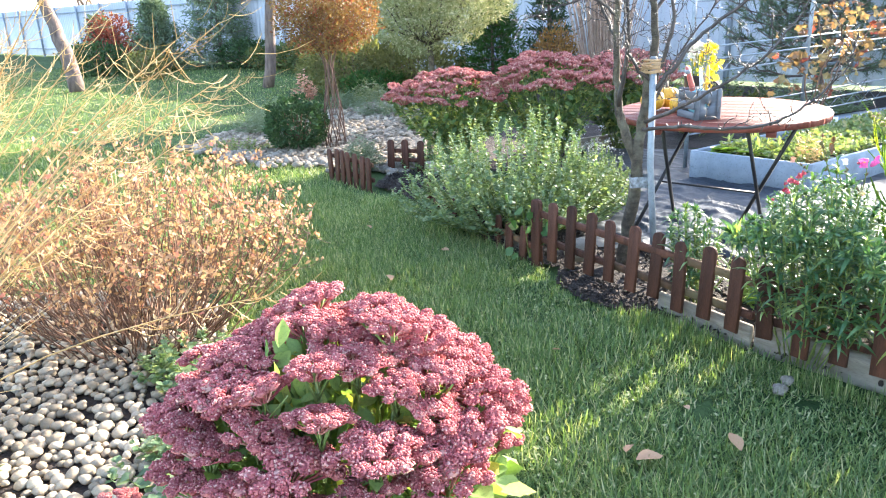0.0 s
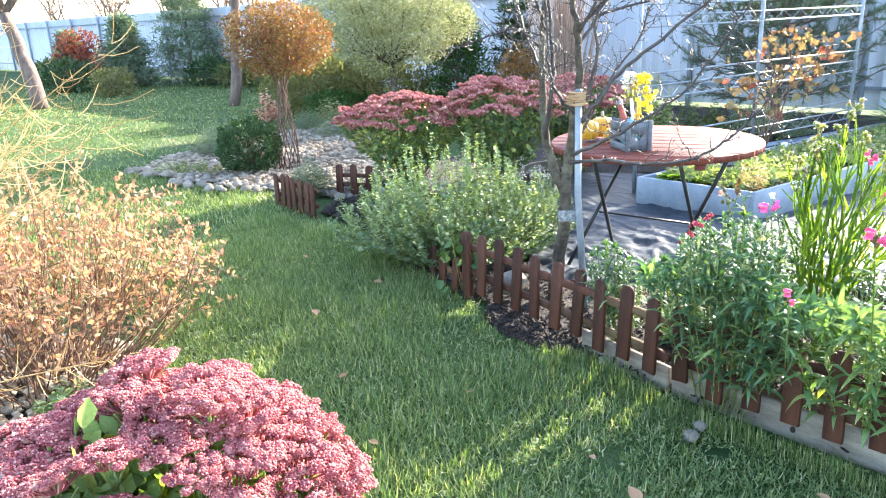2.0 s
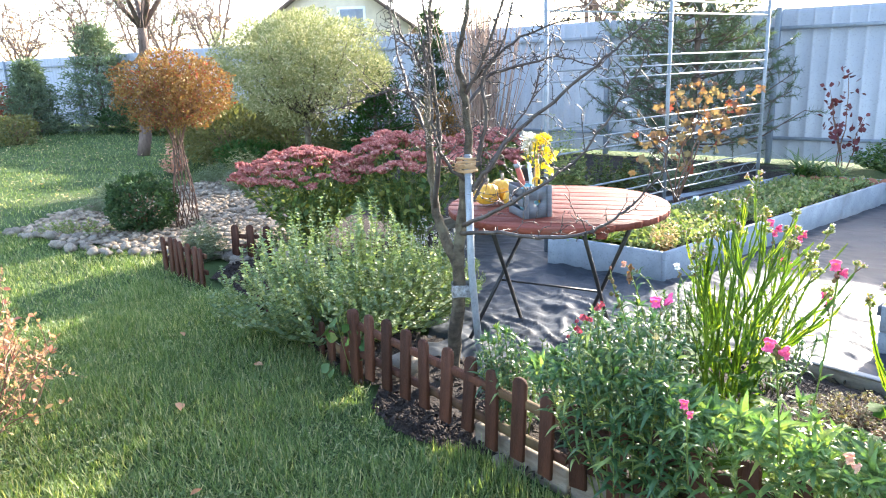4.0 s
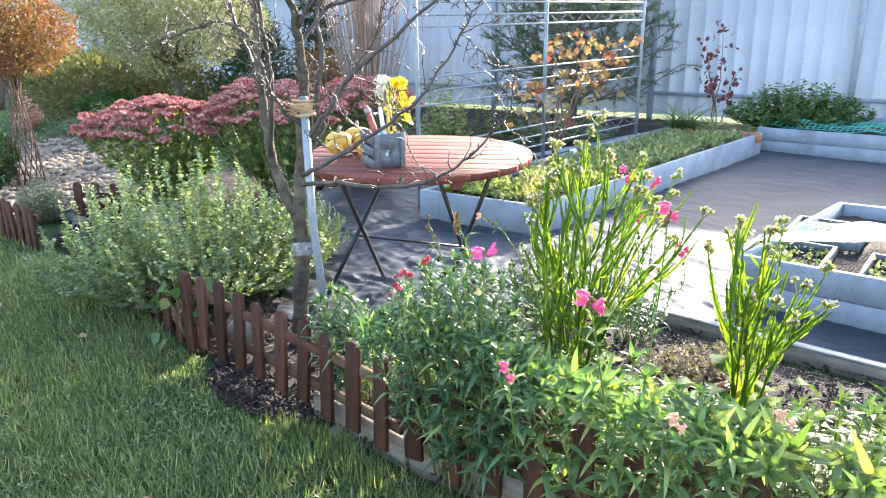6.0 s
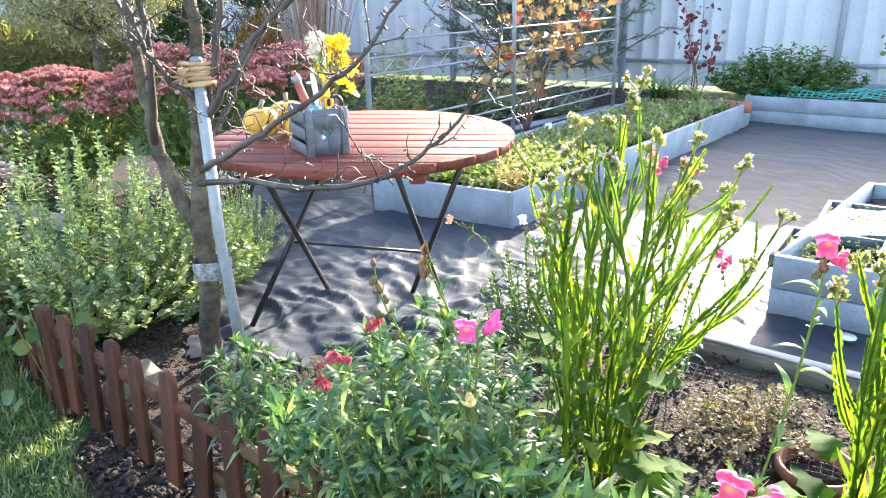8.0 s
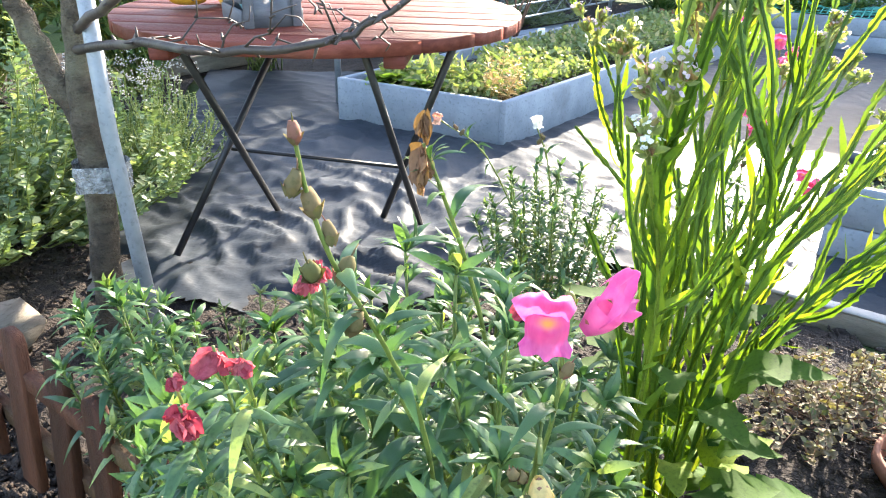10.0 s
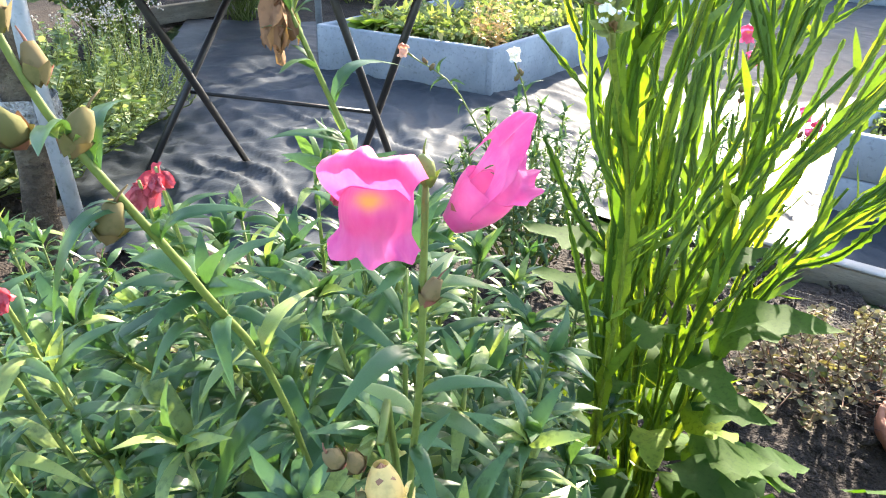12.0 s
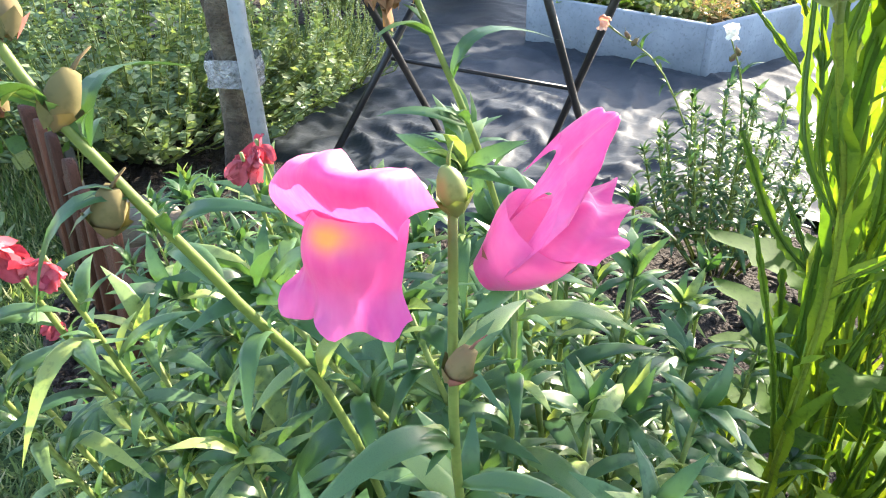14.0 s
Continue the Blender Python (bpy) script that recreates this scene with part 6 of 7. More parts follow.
# ---- snapdragons ----
def grid_sheet(fn, na, nb):
    v = np.array([fn(-1 + 2 * i / na, j / nb) for j in range(nb + 1) for i in range(na + 1)])
    f = [(j * (na + 1) + i, j * (na + 1) + i + 1, (j + 1) * (na + 1) + i + 1, (j + 1) * (na + 1) + i) for j in range(nb) for i in range(na)]
    return v, f


def upper_lip(a, b):
    """The hood: two broad lobes that flare and roll back, drooping at the sides."""
    q = abs(a)
    w = (0.0086 + 0.0072 * b ** 0.8) * (1 + 0.14 * a)
    notch = 0.0042 * math.exp(-((a + 0.12) / 0.2) ** 2) * b ** 3
    fr = (0.0008 * math.sin(a * 8 + 1) + 0.0005 * math.sin(a * 15 + b * 6)) * b * b
    z = 0.0028 + 0.0125 * math.sin(b * 1.75) * (1 - 0.30 * q ** 2.5) - 0.0058 * q ** 3 * (1 - 0.3 * b) - notch + fr
    y = 0.0192 + 0.0080 * math.sin(b * 2.6) - 0.0078 * b ** 3 - 0.0085 * a * a * (1 - 0.4 * b) + fr
    return (a * w, y, z)


def lower_lip(a, b):
    """The pouch: a twin-bulged palate, a waist, then three spreading lobes."""
    q = abs(a)
    lobes = 0.93 + 0.07 * math.cos(3 * math.pi * a) - 0.10 * max(0.0, q - 0.66)
    b *= lobes
    w = 0.0098 + 0.0008 * math.sin(min(1.0, b / 0.6) * math.pi) + 0.0066 * max(0.0, (b - 0.5) / 0.5) ** 1.5
    bulge = math.exp(-((b - 0.26) / 0.38) ** 2) * (0.86 + 0.14 * math.cos((q - 0.4) * 4.5))
    fr = (0.0016 * math.sin(a * 9 + 0.7) + 0.0007 * math.sin(a * 17 + b * 5)) * b ** 3
    y = 0.0186 + 0.0070 * bulge * (1 - 0.4 * a * a) - 0.0075 * a * a * (1 - 0.6 * b) + 0.0085 * max(0.0, b - 0.55) ** 1.2 + fr
    z = 0.0046 - 0.0225 * b + 0.0036 * q ** 2 * max(0.0, (b - 0.5) / 0.5) + fr
    return (a * w, y, z)


def set_palate(me, values):
    at = me.attributes.new("palate", "FLOAT", "POINT")
    at.data.foreach_set("value", np.asarray(values, np.float32))


def bloom_meshes(mat, throat=1.1, swept=False):
    v, f = grid_sheet(upper_lip, 26, 14)
    if swept:
        v = np.stack([v[:, 0] * 0.75, v[:, 1] + 1.1 * v[:, 2], v[:, 2] * 0.4 + 0.003], -1)
    up = Geo().add(v, f).mesh("upper_lip", mat)
    set_palate(up, np.zeros(len(v)))
    v, f = grid_sheet(lower_lip, 30, 18)
    if swept:
        v = np.stack([v[:, 0] * 0.8, v[:, 1] - 0.4 * v[:, 2], v[:, 2] * 0.5], -1)
    lo = Geo().add(v, f).mesh("lower_lip", mat)
    bb = np.repeat(np.arange(19) / 18, 31)
    aa = np.tile(-1 + 2 * np.arange(31) / 30, 19)
    set_palate(lo, np.clip(throat * np.exp(-((bb - 0.13) / 0.11) ** 2 - (aa / 0.4) ** 2), 0, 1))
    y = np.linspace(0, 1, 9)
    g = tube(Geo(), np.stack([0 * y, 0.0005 + 0.0165 * y, -0.001 * np.sin(y * 3)], -1), 0.0035 + 0.0055 * np.sin(np.minimum(y * 1.7, 1.55)), 16, False)
    tb = g.mesh("flower", mat)
    set_palate(tb, np.zeros(len(tb.vertices)))
    lv, lf = cup_leaf(0.7)
    k = 5
    a = np.arange(k) * 1.2566
    d = np.stack([np.cos(a) * 0.75, np.full(k, 0.8), np.sin(a) * 0.75], -1)
    cal = Geo().many(lv, lf, rots(d, -np.stack([np.cos(a), 0 * a, np.sin(a)], -1)), np.zeros((k, 3)), 0.010).mesh("calyx", L_BUD)
    return up, lo, tb, cal


L_DRIED = leafy("dried_petal", (0.14, 0.07, 0.035), (0.26, 0.14, 0.08), None, 0.8, 0.15, 0.2)
BLOOM_PINK, BLOOM_ROSE = bloom_meshes(L_PINK), bloom_meshes(L_ROSE)
BLOOM_PEACH, BLOOM_WHITE = bloom_meshes(L_PEACH), bloom_meshes(L_WHITEP)
BLOOM_CREAM, BLOOM_PLAIN = bloom_meshes(L_CREAM), bloom_meshes(L_PINK, 0.0, True)


def orient(at, facing, size=1.0, up=(0, 0, 1)):
    r = rots(np.array([facing], float), np.array([up], float))[0]
    m = Matrix.Identity(4)
    for i in range(3):
        for j in range(3):
            m[i][j] = r[i][j] * size
        m[i][3] = at[i]
    return m


def bloom(th, meshes, at, facing, size, label="", up=(0, 0, 1), long=1.0):
    o = Vector(th.matrix_basis.translation)
    fl = part("flower", meshes[2], None, th, label, m=orient(Vector(at) - o, facing, size, up) @ Matrix.Diagonal((1, long, 1, 1)))
    part("upper_lip", meshes[0], None, fl)
    part("lower_lip", meshes[1], None, fl)
    part("calyx", meshes[3], None, fl)
    return fl


def crumpled(seed, mat, long=1.0):
    g = Geo()
    q = np.random.default_rng(seed)
    lv, lf = grid_sheet(lambda a, b: (0.55 * a * math.sin(0.4 + b * 2.3), b, 0.16 * math.sin(a * 5 + b * 7) + 0.22 * a * a - 0.25 * b * b), 6, 6)
    k = 10
    d = q.normal(0, 0.5, (k, 3)) + np.array([0, 0, -0.75])
    g.many(lv, lf, rots(d, q.normal(0, 1, (k, 3))), q.normal(0, 0.002, (k, 3)), q.uniform(0.009, 0.016, k)[:, None] * np.array([1, long, 1]))
    return g.mesh("withered_flower", mat)


WITHER_RED = [crumpled(s, L_RED, 1.45) for s in (1, 2, 3)]
WITHER_DRY = crumpled(5, L_DRIED, 1.5)


def pod_mesh(seed):
    v, f = lumpy(ICO2, 0.26, seed, 1.8)
    v = v * np.array([0.0050, 0.0050, 0.0088])
    v[:, 2] *= 1 + 0.1 * np.sign(v[:, 2])
    g = Geo().add(v, f)
    tube(g, [(0, 0, 0.007), (0.001, 0.001, 0.012), (0.003, 0.002, 0.016)], [0.0009, 0.0006, 0.0003], 4)
    lv, lf = cup_leaf(0.6)
    a = np.arange(5) * 1.2566
    d = np.stack([np.cos(a) * 0.62, np.sin(a) * 0.62, np.full(5, 1.0)], -1)
    g.many(lv, lf, rots(d, np.stack([-np.cos(a), -np.sin(a), 0 * a + 0.3], -1)), np.stack([0.002 * np.cos(a), 0.002 * np.sin(a), np.full(5, -0.0088)], -1), 0.0105)
    return g.mesh("seed_pod", L_POD)


PODS = [pod_mesh(s) for s in (1, 2, 3)]
GREEN_BUD = pod_mesh(4)
GREEN_BUD.materials[0] = L_STEM
SNAP_T = [soft_leaf(w, 8, ar, sh, 0.85, be) for w, ar, sh, be in ((0.21, 0.5, 0.85, 0.07), (0.235, 0.75, 0.8, -0.09), (0.195, 0.35, 0.9, 0.10), (0.22, 1.0, 0.85, -0.05))]
SNAP_M = [Geo().add(v, f).mesh("leaf", L_SNAP) for v, f in SNAP_T]
SNAP_SMALL = soft_leaf(0.24, 4, 0.45, 0.9)


def snap_stem(th, o, gl, path, per, size, single, r=0.0028, low=0.3, tuft=True, high=0.97):
    """One stem with spiralled lance-shaped leaves; single: leaves as pieces of their own, else joined into gl."""
    p = smooth_path(np.array(path) - o, 4)
    part("stem", tube(Geo(), p, np.linspace(r, r * 0.55, len(p)), 6), L_STEM, th)
    t = np.linspace(low, high, per)
    c = interp_path(p, t)
    tan = unit(interp_path(p, np.minimum(t + 0.03, 1)) - interp_path(p, t - 0.03))
    ang = np.arange(per) * 2.4 + rng.uniform(0, 6)
    side = rots(tan, np.tile([0.3, 0.2, 0.9], (per, 1)))
    out = side[:, :, 0] * np.cos(ang)[:, None] + side[:, :, 2] * np.sin(ang)[:, None]
    d = unit(out * 0.85 + tan * rng.uniform(0.25, 0.8, per)[:, None] + np.array([0, 0, 0.05]))
    s = rng.uniform(*size, per) * np.where(t > 0.85, 0.7, 1.0)
    R = rots(d, tan + np.array([0, 0, 0.5]))
    if single:
        for i in range(per):
            m = Matrix.Identity(4)
            for a in range(3):
                for b in range(3):
                    m[a][b] = R[i][a][b] * s[i]
                m[a][3] = c[i][a]
            part("leaf", SNAP_M[int(rng.integers(4))], None, th, m=m)
    else:
        for k in range(4):
            w = np.arange(per) % 4 == k
            gl.many(*SNAP_T[k], R[w], c[w], s[w])
    # little leaf tufts in the axils and at the top
    k = per * 3
    i = rng.integers(0, per, k)
    dd = unit(d[i] * 0.5 + tan[i] * 0.7 + rng.normal(0, 0.35, (k, 3)))
    gl.many(*SNAP_SMALL, rots(dd, tan[i] + np.array([0, 0, 0.4])), c[i] + dd * 0.004, rng.uniform(0.25, 0.5, k) * np.mean(size))
    if tuft:
        k = 12
        dd = unit(tan[-1] * 1.0 + rng.normal(0, 0.55, (k, 3)))
        gl.many(*SNAP_SMALL, rots(dd, np.tile(tan[-1], (k, 1)) + rng.normal(0, .3, (k, 3))), np.tile(p[-1], (k, 1)), rng.uniform(0.4, 0.75, k) * np.mean(size))
    return p


def snapdragon(label, base, centre, rx, ry, h, stems, per, size, single=0, group="snapdragons", flat=0.5, zmin=0.3, right=1.0):
    th = thing("snapdragon", label, "snapdragon", base, 0, group)
    o = np.array(base, float)
    gl = Geo()
    for k in range(stems):
        a, q = 2.4 * k, math.sqrt((k + 0.5) / stems)
        tip = np.array([centre[0] + rx * q * math.cos(a), centre[1] + ry * q * math.sin(a), max(zmin, h * (1 - flat * q * q) * rng.uniform(0.88, 1.04))])
        if tip[0] > centre[0]:
            tip[0] = centre[0] + (tip[0] - centre[0]) * right
        over = (tip[0] - 1.63) * -0.6 + (tip[1] - 3.12) * -0.8
        if over > 0.05:
            # stems that hang over the fence stay near it and above its rails
            back = max(0.0, over - 0.11)
            tip += np.array([0.6 * back, 0.8 * back, 0])
            tip[2] = max(tip[2], 0.44)
        b = np.array([base[0] + rx * 0.35 * q * math.cos(a), base[1] + ry * 0.35 * q * math.sin(a), base[2]])
        mid = b * 0.45 + tip * 0.55 + np.array([*(tip - b)[:2] * 0.12, -0.02])
        low = 0.3
        over = (tip[0] - 1.63) * -0.6 + (tip[1] - 3.12) * -0.8
        if over > -0.02 and k % 5 > 1:
            # these cross above the pickets and bear leaves only beyond them
            mid = np.array([tip[0] + 0.6 * (over + 0.04), tip[1] + 0.8 * (over + 0.04), 0.46])
            tip[2] = max(tip[2], 0.5)
            low = 0.46
        snap_stem(th, o, gl, [b, mid, tip], per, size, k < single, low=low)
    return th, gl, o


# the big plant that leans over the fence
MAIN, GL, MO = snapdragon("pink snapdragon in flower, its leafy stems leaning over the fence", (1.86, 3.06, 0.035), (1.83, 2.98, 0), 0.33, 0.36, 0.77, 80, 25, (0.046, 0.080), 12, flat=0.42, right=0.68)
# flowering stalk
p = snap_stem(MAIN, MO, GL, [(1.885, 2.95, 0.40), (1.874, 2.84, 0.66), (1.873, 2.788, 0.78), (1.8735, 2.782, 0.862)], 9, (0.026, 0.04), True, 0.0020, 0.2, False, 0.78)
bloom(MAIN, BLOOM_PINK, (1.862, 2.780, 0.857), (-0.26, -0.93, 0.24), 1.0, "bright pink snapdragon flower with an orange throat")
bloom(MAIN, BLOOM_PLAIN, (1.880, 2.777, 0.847), (0.66, -0.10, 0.74), 1.0, "bright pink snapdragon flower seen from the side", (-0.72, -0.25, 0.64), 1.05)
part("withered_flower", WITHER_RED[0], None, MAIN, "withered red flower", m=pose(*(np.array([1.852, 2.786, 0.858]) - MO)) @ Matrix.Scale(0.45, 4))
part("bud", PODS[0], None, MAIN, "brown round bud", m=pose(*(np.array([1.875, 2.779, 0.822]) - MO), 0, 25, 0) @ Matrix.Scale(0.62, 4))
part("bud", GREEN_BUD, None, MAIN, "small green bud", m=pose(*(np.array([1.8735, 2.781, 0.863]) - MO), 0, -10, 0) @ Matrix.Scale(0.6, 4))
# stalk of seed pods
STALK = [(1.85, 2.93, 0.42), (1.815, 2.88, 0.69), (1.79, 2.846, 0.785), (1.772, 2.828, 0.835), (1.757, 2.82, 0.87), (1.747, 2.818, 0.905), (1.741, 2.818, 0.945)]
p = snap_stem(MAIN, MO, GL, STALK, 8, (0.03, 0.048), True, 0.0021, 0.15, False, 0.62)
for k, (x, y, z, s, rx, ry) in enumerate(((1.7665, 2.826, 0.828, 1.0, 5, 20), (1.763, 2.824, 0.862, 1.0, 5, 30), (1.746, 2.817, 0.866, 1.0, 0, -35), (1.756, 2.822, 0.885, 0.8, 0, 25), (1.748, 2.819, 0.903, 0.95, 0, 18), (1.74, 2.816, 0.915, 0.85, 0, -20), (1.742, 2.817, 0.94, 0.7, 0, 5))):
    part("seed_pod", PODS[k % 3], None, MAIN, m=pose(*(np.array([x, y, z]) - MO), rx, ry, 40 * k) @ Matrix.Scale(s, 4))
# stalk with a dried flower
snap_stem(MAIN, MO, GL, [(1.92, 3.03, 0.40), (1.885, 3.0, 0.66), (1.86, 2.99, 0.77), (1.835, 2.975, 0.845), (1.82, 2.97, 0.885)], 9, (0.04, 0.055), True, 0.0024, 0.25, False, 0.9)
part("withered_flower", WITHER_DRY, None, MAIN, "dried brown flower", m=pose(*(np.array([1.82, 2.97, 0.88]) - MO)) @ Matrix.Diagonal((0.8, 0.8, 1.4, 1)))
part("withered_flower", WITHER_DRY, None, MAIN, "dried brown flower", m=pose(*(np.array([1.821, 2.972, 0.905]) - MO), 0, 0, 60) @ Matrix.Diagonal((0.4, 0.4, 0.9, 1)))
for k, (x, y, z, s) in enumerate(((1.68, 2.87, 0.785, 1.15), (1.695, 2.875, 0.775, 0.8), (1.66, 2.85, 0.755, 1.0), (1.655, 2.86, 0.775, 0.6), (1.73, 2.99, 0.77, 1.0), (1.742, 2.985, 0.78, 0.7), (1.64, 2.93, 0.70, 0.6))):
    part("withered_flower", WITHER_RED[k % 3], None, MAIN, "withered crimson flower", m=pose(*(np.array([x, y, z]) - MO), 0, 0, 70 * k) @ Matrix.Scale(s * 0.84, 4))
    snap_stem(MAIN, MO, GL, [(x + 0.04, y + 0.06, z - 0.3), (x + 0.01, y + 0.03, z - 0.12), (x, y, z + 0.005)], 13, (0.03, 0.055), False, 0.002, 0.05, False, 0.84)
bloom(MAIN, BLOOM_CREAM, (1.857, 2.752, 0.777), (0.08, -0.35, -0.9), 0.72, "fading creamy white flower", (0, -0.9, 0.3))
part("stem", tube(Geo(), np.array([(1.857, 2.752, 0.785), (1.86, 2.765, 0.79), (1.868, 2.80, 0.70), (1.875, 2.88, 0.5)]) - MO, 0.0016, 5), L_STEM, MAIN)
for k, (x, y, z) in enumerate(((1.843, 2.75, 0.782), (1.849, 2.755, 0.775), (1.852, 2.748, 0.765))):
    part("bud", PODS[k], None, MAIN, "brown dry bud", m=pose(*(np.array([x, y, z]) - MO), 20, -30, 0) @ Matrix.Scale(0.6, 4))
part("foliage", GL, L_SNAP, MAIN, "dense narrow grey-green leaves")


def stalk_with_flowers(th, gl, o, path, blooms, per=10, size=(0.03, 0.05), pods=4, meshes=BLOOM_ROSE):
    snap_stem(th, o, gl, path, per, size, False, 0.0025, 0.15, False, 0.7)
    P = smooth_path(path, 4)
    for k in range(pods):
        c = interp_path(P, np.array([0.78 + 0.05 * k]))[0] + rng.normal(0, .004, 3)
        part("seed_pod", PODS[k % 3], None, th, m=pose(*(c - o), 0, 30 * (-1) ** k, 0))
    for x, y, z, fx, fy, fz, s in blooms:
        bloom(th, meshes, (x, y, z), (fx, fy, fz), s)
        part("pedicel", tube(Geo(), [np.array([x, y, z]) - o, P[-2] - o], 0.0012, 4), L_STEM, th)


T2, G2, O2 = snapdragon("snapdragon with rose-pink flowers and pale green leaves at the fence", (2.28, 2.82, 0.035), (2.2, 2.62, 0), 0.32, 0.28, 0.60, 46, 15, (0.055, 0.095), flat=0.35)
stalk_with_flowers(T2, G2, O2, [(2.2, 2.7, 0.3), (2.1, 2.5, 0.65), (2.055, 2.42, 0.82), (2.04, 2.40, 0.89)], ((2.035, 2.395, 0.885, -0.7, -0.5, 0.4, 1.0), (2.045, 2.395, 0.872, 0.7, -0.5, 0.1, 1.0)))
stalk_with_flowers(T2, G2, O2, [(2.3, 2.85, 0.3), (2.29, 2.74, 0.7), (2.285, 2.7, 0.9), (2.28, 2.69, 0.99)], ((2.275, 2.685, 0.98, -0.4, -0.7, 0.3, 0.95), (2.285, 2.69, 0.96, 0.6, -0.5, 0.1, 0.8)))
stalk_with_flowers(T2, G2, O2, [(1.95, 2.7, 0.35), (1.92, 2.62, 0.55), (1.91, 2.6, 0.66)], ((1.905, 2.595, 0.65, -0.3, -0.8, 0.2, 0.8), (1.912, 2.595, 0.625, 0.4, -0.8, -0.2, 0.7)), pods=2)
stalk_with_flowers(T2, G2, O2, [(2.3, 2.7, 0.3), (2.25, 2.5, 0.5), (2.23, 2.45, 0.6)], ((2.23, 2.44, 0.6, 0.2, -0.8, 0.1, 0.9), (2.25, 2.45, 0.57, 0.6, -0.6, -0.2, 0.8)), pods=2, meshes=BLOOM_PEACH)
part("foliage", G2, L_SNAPY, T2)
T3, G3, O3 = snapdragon("snapdragon with broad yellow-green leaves and peach flowers", (2.72, 2.62, 0.035), (2.68, 2.52, 0), 0.40, 0.30, 0.52, 46, 14, (0.06, 0.105), flat=0.4)
stalk_with_flowers(T3, G3, O3, [(2.6, 2.6, 0.3), (2.5, 2.5, 0.5), (2.48, 2.48, 0.58)], ((2.48, 2.47, 0.58, -0.2, -0.8, 0.1, 0.9), (2.5, 2.475, 0.56, 0.5, -0.7, -0.1, 0.8)), pods=2, meshes=BLOOM_PEACH)
part("foliage", G3, leafy("pale_snap_leaf", (0.085, 0.145, 0.045), (0.18, 0.245, 0.085), (0.29, 0.31, 0.10), 0.42, 0.36, 0.4), T3)
T4, G4, O4 = snapdragon("small dark green snapdragon beside the tree stake", (1.49, 3.53, 0.035), (1.44, 3.45, 0), 0.12, 0.11, 0.56, 16, 20, (0.045, 0.072), flat=0.35)
part("foliage", G4, L_SNAP, T4)
T5, G5, O5 = snapdragon("white flowering snapdragon at the edge of the fabric", (2.28, 4.15, 0.035), (2.26, 4.12, 0), 0.2, 0.17, 0.46, 38, 20, (0.034, 0.056), flat=0.4)
stalk_with_flowers(T5, G5, O5, [(2.28, 4.12, 0.2), (2.25, 4.1, 0.45), (2.2, 4.08, 0.58)], ((2.2, 4.07, 0.58, 0, -0.8, 0.3, 1.0),), pods=2, meshes=BLOOM_WHITE)
stalk_with_flowers(T5, G5, O5, [(2.24, 4.15, 0.2), (2.1, 4.13, 0.48), (1.98, 4.1, 0.58)], ((1.98, 4.09, 0.585, -0.5, -0.6, 0.3, 0.9),), pods=2, meshes=BLOOM_PEACH)
part("foliage", G5, L_SNAP, T5)
T6, G6, O6 = snapdragon("tall snapdragon with crimson flowers behind the statice", (2.62, 3.95, 0.035), (2.6, 3.9, 0), 0.16, 0.16, 0.48, 16, 13, (0.035, 0.055), flat=0.4)
for x, y, z in ((2.5, 3.78, 0.84), (2.62, 3.84, 0.80), (2.56, 3.8, 0.68), (2.78, 3.9, 0.5)):
    stalk_with_flowers(T6, G6, O6, [(2.62, 3.93, 0.2), (x + 0.03, y + 0.03, z * 0.6), (x, y, z)], ((x - 0.008, y - 0.01, z, -0.5, -0.7, 0.3, 1.0), (x + 0.008, y - 0.008, z - 0.02, 0.6, -0.6, 0.1, 1.0), (x, y - 0.01, z - 0.035, 0.1, -0.9, 0, 0.9)), pods=3)
part("foliage", G6, L_SNAP, T6)
T7, G7, O7 = snapdragon("small snapdragon with pale shoots near the stake's foot", (1.55, 3.72, 0.035), (1.56, 3.7, 0), 0.15, 0.12, 0.36, 10, 11, (0.03, 0.05), flat=0.4, zmin=0.15)
part("foliage", G7, L_STRAWB, T7)
T9, G9, O9 = snapdragon("low grey-green snapdragon between the statice plants", (2.5, 2.95, 0.035), (2.45, 2.88, 0), 0.2, 0.16, 0.40, 22, 13, (0.045, 0.075), flat=0.4)
part("foliage", G9, L_SNAPY, T9)
T8, G8, O8 = snapdragon("dark green snapdragon beside the flowering statice", (2.05, 3.3, 0.035), (2.0, 3.22, 0), 0.15, 0.14, 0.62, 16, 14, (0.04, 0.06), flat=0.35)
part("foliage", G8, L_SNAP, T8)

# ---- statice: winged stems in a fan, basal rosette ----
def ribbon(g, pts, w, twist=0.0):
    """A stem with wavy wings: two crossed ribbons and a thin core."""
    P = smooth_path(pts, 14)
    k = len(P)
    tan = unit(np.gradient(P, axis=0))
    a0 = unit(np.cross(tan, np.array([0.2, 0.9, 0.1])))
    b0 = np.cross(tan, a0)
    s = np.linspace(0, 1, k)
    for ph in (twist, twist + 1.45):
        d = a0 * np.cos(ph + 0.5 * s)[:, None] + b0 * np.sin(ph + 0.5 * s)[:, None]
        ww = (w * (1.0 if ph == twist else 0.6) * (0.78 + 0.2 * np.sin(s * 31 + ph * 3) + 0.26 * np.sin(s * 83 + ph)) * np.minimum(1, 0.35 + s * 2) * np.minimum(1, 0.5 + (1 - s) * 3))[:, None]
        v = np.stack([P - d * ww, P, P + d * ww], 1).reshape(-1, 3)
        f = [(3 * i + j, 3 * i + j + 1, 3 * i + j + 4, 3 * i + j + 3) for i in range(k - 1) for j in range(2)]
        g.add(v, f)
    tube(g, P, w * 0.28, 5, False)
    return P


